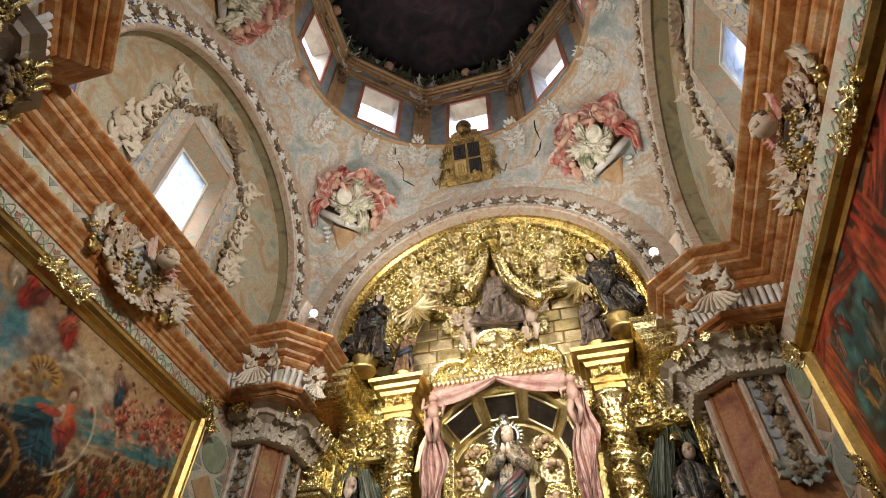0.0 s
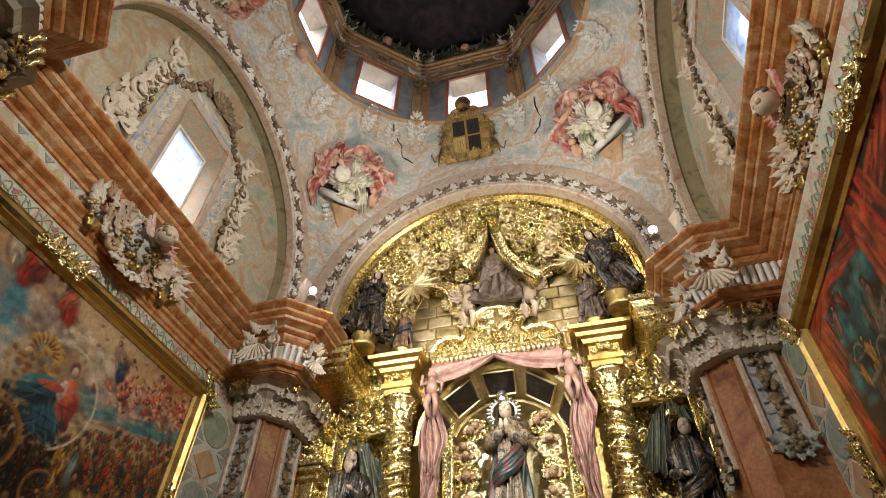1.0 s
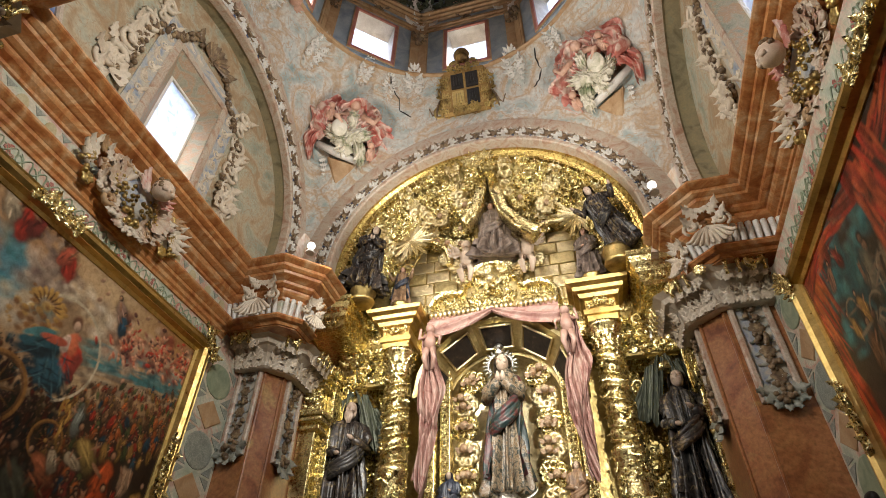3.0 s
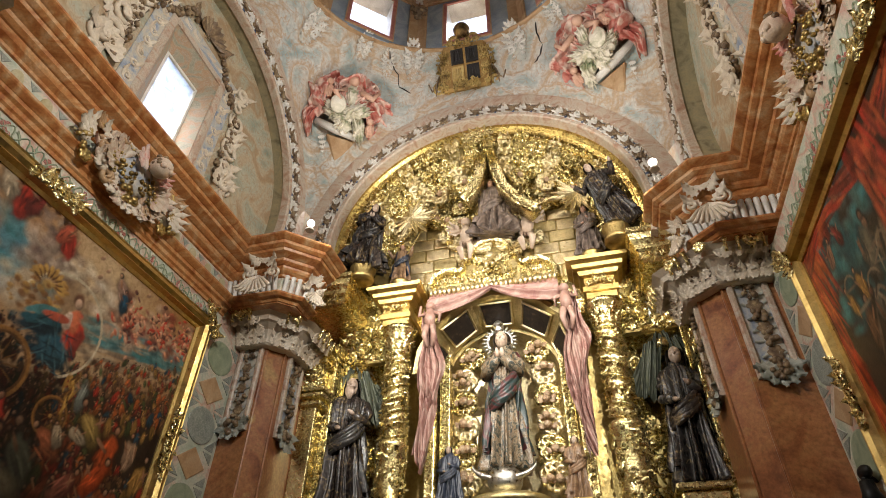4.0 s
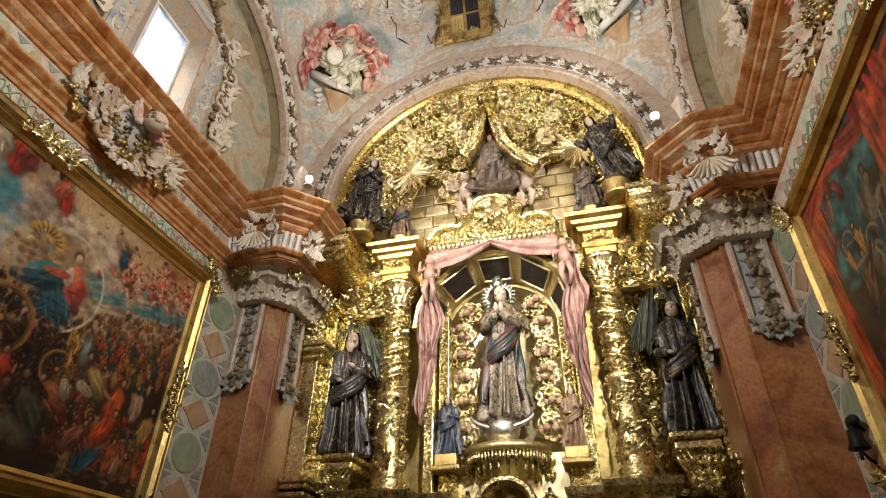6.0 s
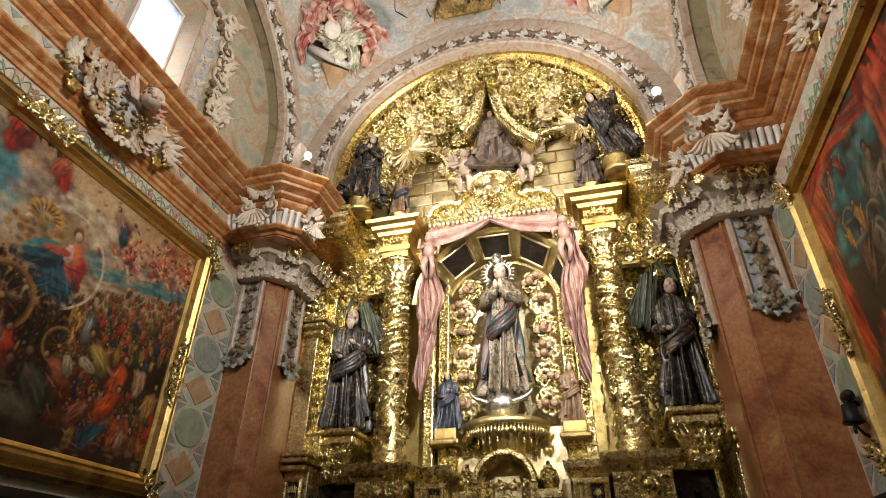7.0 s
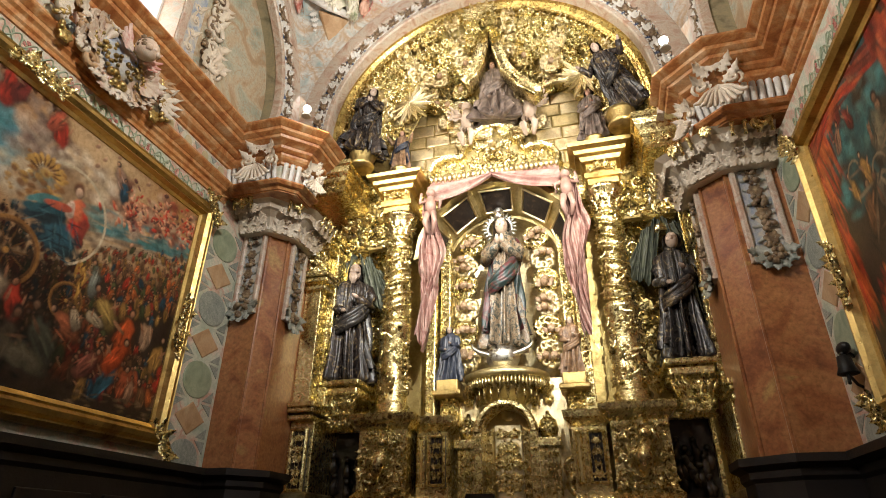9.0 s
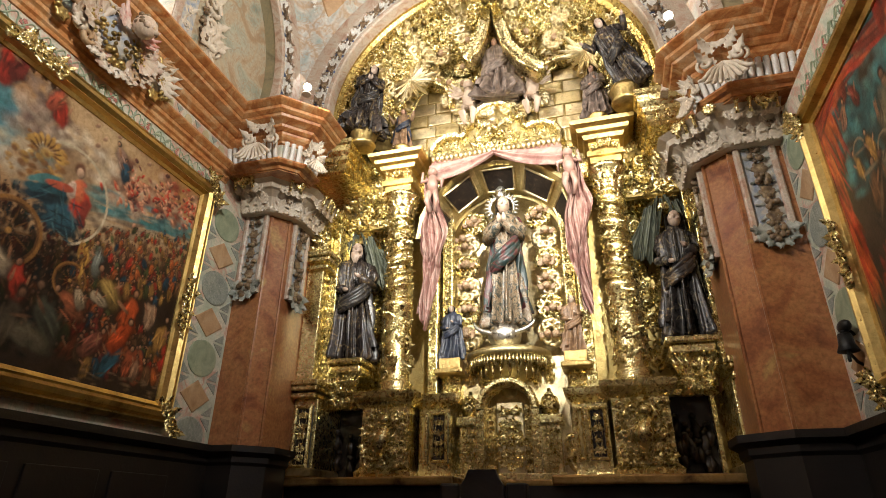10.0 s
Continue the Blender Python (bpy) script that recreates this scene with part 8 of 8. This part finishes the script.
for k in range(22):
    a = math.pi * (k + 0.5) / 22
    d = Vector((math.cos(a), 0, math.sin(a)))
    n = Vector((-0.796 * d.x, -0.605, -0.796 * d.z))
    bm = bmesh.new()
    carve(bm, spot(Vector((XC, 6.24, 6.34)) + 1.40 * d + 0.01 * n, n, d), 0.27, 0.88, 700 + k % 11, 0.17)
    Q = spot(Vector((XC, 5.93, 6.34)) + 1.63 * d + 0.02 * n, n, d)
    for q in range(5):
        scroll(bm, Q, rnd.uniform(-0.1, 0.1), rnd.uniform(-0.12, 0.14), rnd.uniform(0.05, 0.085), rnd.uniform(0, 6.3), rnd.choice((1, -1)), 1.4, 0.4, 12)
        leaf(bm, Q, rnd.uniform(-0.1, 0.1), rnd.uniform(-0.1, 0.1), rnd.uniform(0, 6.3), rnd.uniform(0.14, 0.24), 0.1, 0.7, 3, 6)
    part("carving", bm, GOLD if k % 3 else GOLD_PALE, altar, "", True)
    if k % 2 == 0 and 2 < k < 20:
        P = spot(Vector((XC, 6.02, 6.34)) + 1.5 * d, (0, -1, -0.35))
        bm = bmesh.new()
        for q in range(9):
            b = 2 * math.pi * q / 9
            scroll(bm, P, 0.1 * math.cos(b), 0.1 * math.sin(b), 0.065, b, rnd.choice((1, -1)), 1.3, 0.42, 10)
        part("cloud", bm, GOLD_PALE if k % 4 else GOLD, altar, "gilded cloud", True)
        bm = bmesh.new()
        cherub_head(bm, P, 0.02, 0.02, 0.045)
        part("winged_mask", bm, GILTFLESH, altar, "rose and gilt winged mask in the clouds", True)
# gilded backing beside the lunette, over the side bays, in the shade-darkened gilding
for sg in (1, -1):
    xa, xb = sorted((XC + sg * 1.22, XC + sg * 2.2))
    slabs("backing", GOLD_SHADED, (xa, xb, 6.33, 6.42, 5.1, 6.75))
    carved(XC + sg * 1.66, 6.32, 5.1, 0.86, 1.2, 460, 0.2, GOLD)
# coursed gilded blocks behind the central group
for r in range(6):
    for c in range(7):
        x0 = XC - 1.2 + 0.36 * c - (0.12 if r % 2 else 0)
        z0 = 6.02 + 0.2 * r
        bm = bmesh.new()
        box(bm, x0, x0 + 0.34, YU - 0.03 - 0.008 * ((r + c) % 2), YU + 0.05, z0, z0 + 0.185, 0.01)
        part("block", bm, GOLD_PALE if (r + c) % 3 else GOLD_DULL, altar)
for sg in (1, -1):
    # quarter arches and volutes of the broken pediment
    bm = bmesh.new()
    arc_moulding(bm, lambda u, v, w: (XC + sg * (1.02 + u), YU - 0.18 + w, 6.85 + v), 0.4, math.pi * 0.45, math.pi * 1.05, [(0, 0), (0.02, -0.03), (0.06, -0.03), (0.09, 0), (0.09, 0.2), (0, 0.2)], 18)
    part("arch_piece", bm, GOLD, altar, "gilded piece of broken arch")
    bm = bmesh.new()
    pts = [(-0.88, 8.14), (-0.83, 7.73), (-0.74, 7.34), (-0.56, 7.05), (-0.33, 6.81)] if sg > 0 else [(-1.02, 8.18), (-1.04, 7.82), (-1.1, 7.54), (-1.18, 7.36), (-1.3, 7.21)]
    rings = []
    for i, (a, b) in enumerate(pts):
        p, q = pts[max(0, i - 1)], pts[min(len(pts) - 1, i + 1)]
        d = Vector((q[0] - p[0], q[1] - p[1])).normalized()
        nv = Vector((d.y, -d.x))
        rings.append([(a + nv.x * r, 5.74 + y, b + nv.y * r) for r, y in ((-0.085, 0), (-0.07, -0.05), (-0.04, -0.02), (0.04, -0.02), (0.07, -0.05), (0.085, 0), (0.085, 0.2), (-0.085, 0.2))])
    skin(bm, rings)
    part("volute", bm, GOLD, altar, "gilded curved volute", True)
    carved(XC + sg * 0.62, YU - 0.01, 7.2, 0.7, 0.45, 400, 0.18)
    rnd = random.Random(410)
    for k in range(5):
        u, z = sg * rnd.uniform(0.35, 0.9), rnd.uniform(7.15, 7.5)
        bm = bmesh.new()
        P = FRONT(XC + u, YU - 0.1, z)
        for q in range(8):
            a = 2 * math.pi * q / 8
            scroll(bm, P, 0.08 * math.cos(a), 0.08 * math.sin(a), 0.06, a, rnd.choice((1, -1)), 1.3, 0.42, 10)
        part("cloud", bm, (GOLD, GOLD_PALE)[k % 2], altar, "gilded cloud", True)
        bm = bmesh.new()
        cherub_head(bm, P, 0.02, 0.02, 0.045)
        part("winged_mask", bm, GILTFLESH, altar, "rose and gilt winged mask in the clouds", True)
    bm = bmesh.new()
    P = FRONT(XC + sg * (1.12 if sg < 0 else 1.3), YU - 0.36, 7.2 if sg < 0 else 7.15)
    for q in range(18):
        leaf(bm, P, 0, 0, 2 * math.pi * q / 18, 0.3 + 0.06 * (q % 3), 0.12, 0.05, 1, 4)
    ob = part("ray_burst", bm, GOLD_PALE, altar, "pale gilded burst of rays", False)
    ob["kind"] = "stuff"
    # bases for the upper statues
    for xb, rb, zt in ((XC + sg * 1.66, 0.17, 6.2), (XC + sg * (1.24 if sg < 0 else 1.34), 0.13, 6.12)):
        bm = bmesh.new()
        lathe(bm, [(rb * 0.9, 5.96), (rb, 6.0), (rb * 0.8, 6.06), (rb * 1.05, 6.14 if zt > 6.15 else 6.08), (rb * 0.95, zt)], (xb, 5.66 if zt > 6.15 else 6.02, 0), 22)
        part("statue_base", bm, GOLD_OLD, altar, "", True)
bm = bmesh.new()
P = spot((XC, 5.57, 8.3), (0, -1, 0))
for k in range(12):
    a = 2 * math.pi * k / 12
    scroll(bm, P, 0.15 * math.cos(a), 0.09 * math.sin(a), 0.06, a, 1 if k % 2 else -1, 1.3, 0.3)
    leaf(bm, P, 0.12 * math.cos(a), 0.07 * math.sin(a), a - 1.57, 0.16, 0.09, 0.5)
rosette(bm, P, 0, 0, 0.09, 8)
part("keystone_ornament", bm, GOLD, altar, "gilded keystone foliage", True)
bm = bmesh.new()
tube(bm, [(-2.2, 5.98, 6.55), (-1.72, 6.05, 7.7)], 0.012, 6)
part("lance", bm, GOLD, altar, "thin gilded lance")

# base ledge and dark altar front
for b in ((-3.4, -1.5, 5.75, YR, 1.86, 1.95), (-0.55, 1.19, 5.75, YR, 1.86, 1.95), (-1.5, -0.55, 6.1, YR, 1.86, 1.93)):
    slabs("base_ledge", DARKGILT, b, bevel=0.02)
slabs("base", DARKWOOD, (-3.42, 1.23, 5.9, YR, 0.0, 1.86), label="dark wooden base")

# ---- statues ----
statue("statue", robed(1.58, 3, True, "book", True, 0.92, False, True), [ROBE, AGED, ROBE_B], (-2.93, 6.28, 3.27), 12, "dark robed bearded figure on a gilded bracket", "statue")
statue("statue", robed(1.5, 8, True, "book", True, 0.82), [ROBE_B, AGED, ROBE], (0.92, 6.24, 3.27), -8, "dark robed hooded figure on a gilded bracket", "statue", 0, "", 3)
statue("statue", robed(1.76, 5, False, "pray", True, 0.72), [CREAMROBE, PALEFLESH, MANTLE_M], (XC + 0.04, 6.52, 3.64), 0, "painted praying figure in a green and gold dress on a globe", "statue")
for x, mats, sd in ((-1.7, [NAVY, AGED, NAVY], 12), (-0.25, [OCHREROBE, PALEFLESH, OCHREROBE], 13)):
    br = thing("bracket", (x, 6.5, 3.0), "small gilded bracket for a statuette", "bracket", "small brackets of the altarpiece")
    bm = bmesh.new()
    box(bm, x - 0.13, x + 0.13, 6.32, YR, 3.14, 3.27, 0.012)
    box(bm, x - 0.17, x + 0.17, 6.28, YR, 3.08, 3.14, 0.015)
    part("shelf", bm, GOLD_OLD, br)
    bm = bmesh.new()
    carve(bm, FRONT(x, 6.5, 2.85), 0.22, 0.24, 500, 0.12)
    box(bm, x - 0.1, x + 0.1, 6.5, YR, 2.84, 3.08, 0.02)
    part("scrollwork", bm, GOLD, br, "", True)
    statue("statuette", robed(0.68, sd, False, "book", True, 1.05), mats, (x, 6.47, 3.272), 0, "small robed figure on a bracket beside the niche", "statuette")
# halo of the central figure
halo = thing("halo", (XC, 6.56, 5.3), "silver ring halo with short rays", "halo")
bm = bmesh.new()
tube(bm, [(XC + 0.16 * math.cos(a), 6.56, 5.32 + 0.16 * math.sin(a)) for a in [math.pi * (k / 16 * 1.5 - 0.25) for k in range(17)]], 0.024, 7)
part("ring", bm, BRIGHTSILVER, halo, "", True)
for k in range(19):
    a = math.pi * (k / 18 * 1.5 - 0.25)
    bm = bmesh.new()
    tube(bm, [(XC + 0.17 * math.cos(a), 6.56, 5.32 + 0.17 * math.sin(a)), (XC + 0.235 * math.cos(a), 6.56, 5.32 + 0.235 * math.sin(a))], [0.02, 0.012], 6)
    part("ray", bm, BRIGHTSILVER, halo, "", True)
bm = bmesh.new()
lathe(bm, [(0.05, 5.42), (0.07, 5.45), (0.06, 5.49), (0.075, 5.55), (0.04, 5.6), (0.01, 5.62)], (XC, 6.52, 0), 14)
part("crown", bm, BRIGHTSILVER, halo, "silver crown", True)

statue("statue", robed(0.98, 21, False, "pray", True, 1.0, True), [ROBE, AGED, ROBE_B], (XC - 1.70, 5.66, 6.19), 18, "dark robed kneeling figure on the upper cornice", "statue", 12, "", 10)
statue("statue", robed(1.0, 22, False, "open", True, 0.95, False), [ROBE, AGED, ROBE_B], (XC + 1.82, 5.62, 6.19), -25, "dark robed leaning figure with raised arms", "statue", 14, "", -16)
statue("statuette", robed(0.64, 23, False, "open", True), [OCHREROBE, FLESH, NAVY], (XC - 1.24, 6.02, 6.12), 0, "small painted figure on the upper cornice", "statuette")
statue("statuette", robed(0.8, 24, False, "book", True), [GREYROBE, FLESH, GREYROBE], (XC + 1.34, 6.02, 6.12), -5, "small grey robed figure on the upper cornice", "statuette")
statue("statue", robed(0.92, 25, False, "open", True, 1.25, True), [GREYROBE, FLESH, GREYROBE], (XC + 0.1, 6.05, 6.72), 0, "grey robed seated figure above the canopy", "statue", 8)
for x, z, sd, tl in ((-1.36, 6.42, 31, 0), (-0.5, 6.42, 32, 0)):
    bm = bmesh.new()
    P = FRONT(x, 6.08, z + 0.35)
    ball(bm, P(0, 0.3, 0), 0.075, 8, 10)
    tube(bm, [P(0, 0.22, 0), P(0.02, 0.05, 0.03), P(0, -0.08, 0)], [0.06, 0.1, 0.085], 10)
    for q in (1, -1):
        tube(bm, [P(q * 0.05, -0.08, 0), P(q * 0.08, -0.22, 0.07), P(q * 0.05, -0.38, 0.02)], [0.06, 0.05, 0.025], 8)
        tube(bm, [P(q * 0.08, 0.15, 0), P(q * 0.18, 0.12, 0.04), P(q * 0.2, 0.26, 0.03)], [0.04, 0.035, 0.02], 8)
        for k in range(4):
            leaf(bm, P, q * 0.06, 0.12, -q * (0.7 + 0.3 * k), 0.3 - 0.03 * k, 0.1, 0.2, 2)
    statue("cherub_statue", bm, [PALEFLESH], (0, 0, 0), 0, "pale winged child figure over the canopy", "statue", 0, "winged children over the canopy")
bm = bmesh.new()
for k in range(16):
    rnd = random.Random(600 + k)
    P = FRONT(XC + rnd.uniform(-0.75, 0.75), 6.2, 6.62 + rnd.uniform(-0.1, 0.4))
    for q in range(7):
        a = 2 * math.pi * q / 7
        scroll(bm, P, 0.07 * math.cos(a), 0.07 * math.sin(a), 0.055, a, rnd.choice((1, -1)), 1.3, 0.42, 9)
part("cloud_bank", bm, GOLD_PALE, altar, "pale gilded cloud bank", True)

# ---- loose things ----
bell = thing("wall_bell", (1.86, 4.8, 2.8), "black iron wall bracket with a small bell", "bell")
bm = bmesh.new()
tube(bm, [(1.86, 4.8, 2.85), (1.82, 4.76, 2.87), (1.75, 4.72, 2.85)], 0.014, 7)
tube(bm, [(1.86, 4.8, 2.62), (1.82, 4.78, 2.64), (1.75, 4.7, 2.70), (1.73, 4.66, 2.62)], 0.012, 7)
ball(bm, (1.79, 4.75, 2.9), 0.07, 8, 12, (0.6, 1.3, 0.7))
part("bracket", bm, IRON, bell, "", True)
bm = bmesh.new()
lathe(bm, [(0.02, 0.09), (0.045, 0.08), (0.055, 0.0), (0.075, -0.05), (0.07, -0.055), (0.02, -0.02)], (1.77, 4.74, 2.76), 16)
part("bell", bm, IRON, bell, "dark bronze bell", True)
stand = thing("altar_stand", (XC - 0.08, 5.3, 0), "dark wooden stand before the altar", "stand")
bm = bmesh.new()
pts = [(-0.19, 0.9), (0.19, 0.9), (0.19, 1.84), (0.15, 1.90), (0.12, 1.97), (-0.12, 1.97), (-0.15, 1.90), (-0.19, 1.84)]
skin(bm, [[(XC - 0.08 + a, 5.28, b) for a, b in pts], [(XC - 0.08 + a, 5.36, b) for a, b in pts]])
part("board", bm, DARKWOOD, stand)
slabs("foot", DARKWOOD, (XC - 0.4, XC + 0.24, 5.1, 5.6, 0.0, 0.9), bevel=0.02, parent=stand)
for sg in (1, -1):
    slabs("arm", DARKWOOD, (XC - 0.08 + sg * 0.3 - 0.09, XC - 0.08 + sg * 0.3 + 0.09, 5.3, 5.5, 0.89, 1.86), bevel=0.02, parent=stand)

# spotlights on the cornices
for x, y, px, py in LAMPS[:3]:
    sp = thing("spotlight", (x, y, ZC), "small white spotlight standing on the cornice", "spotlight", "spotlights on the cornices")
    bm = bmesh.new()
    lathe(bm, [(0.05, 0.0), (0.05, 0.02), (0.012, 0.025), (0.012, 0.07)], (x, y, ZC), 14)
    part("stand", bm, WHITE, sp)
    bm = bmesh.new()
    ball(bm, (x, y, ZC + 0.11), 0.045, 8, 14)
    part("lens", bm, LENS, sp, "glowing lens", True)
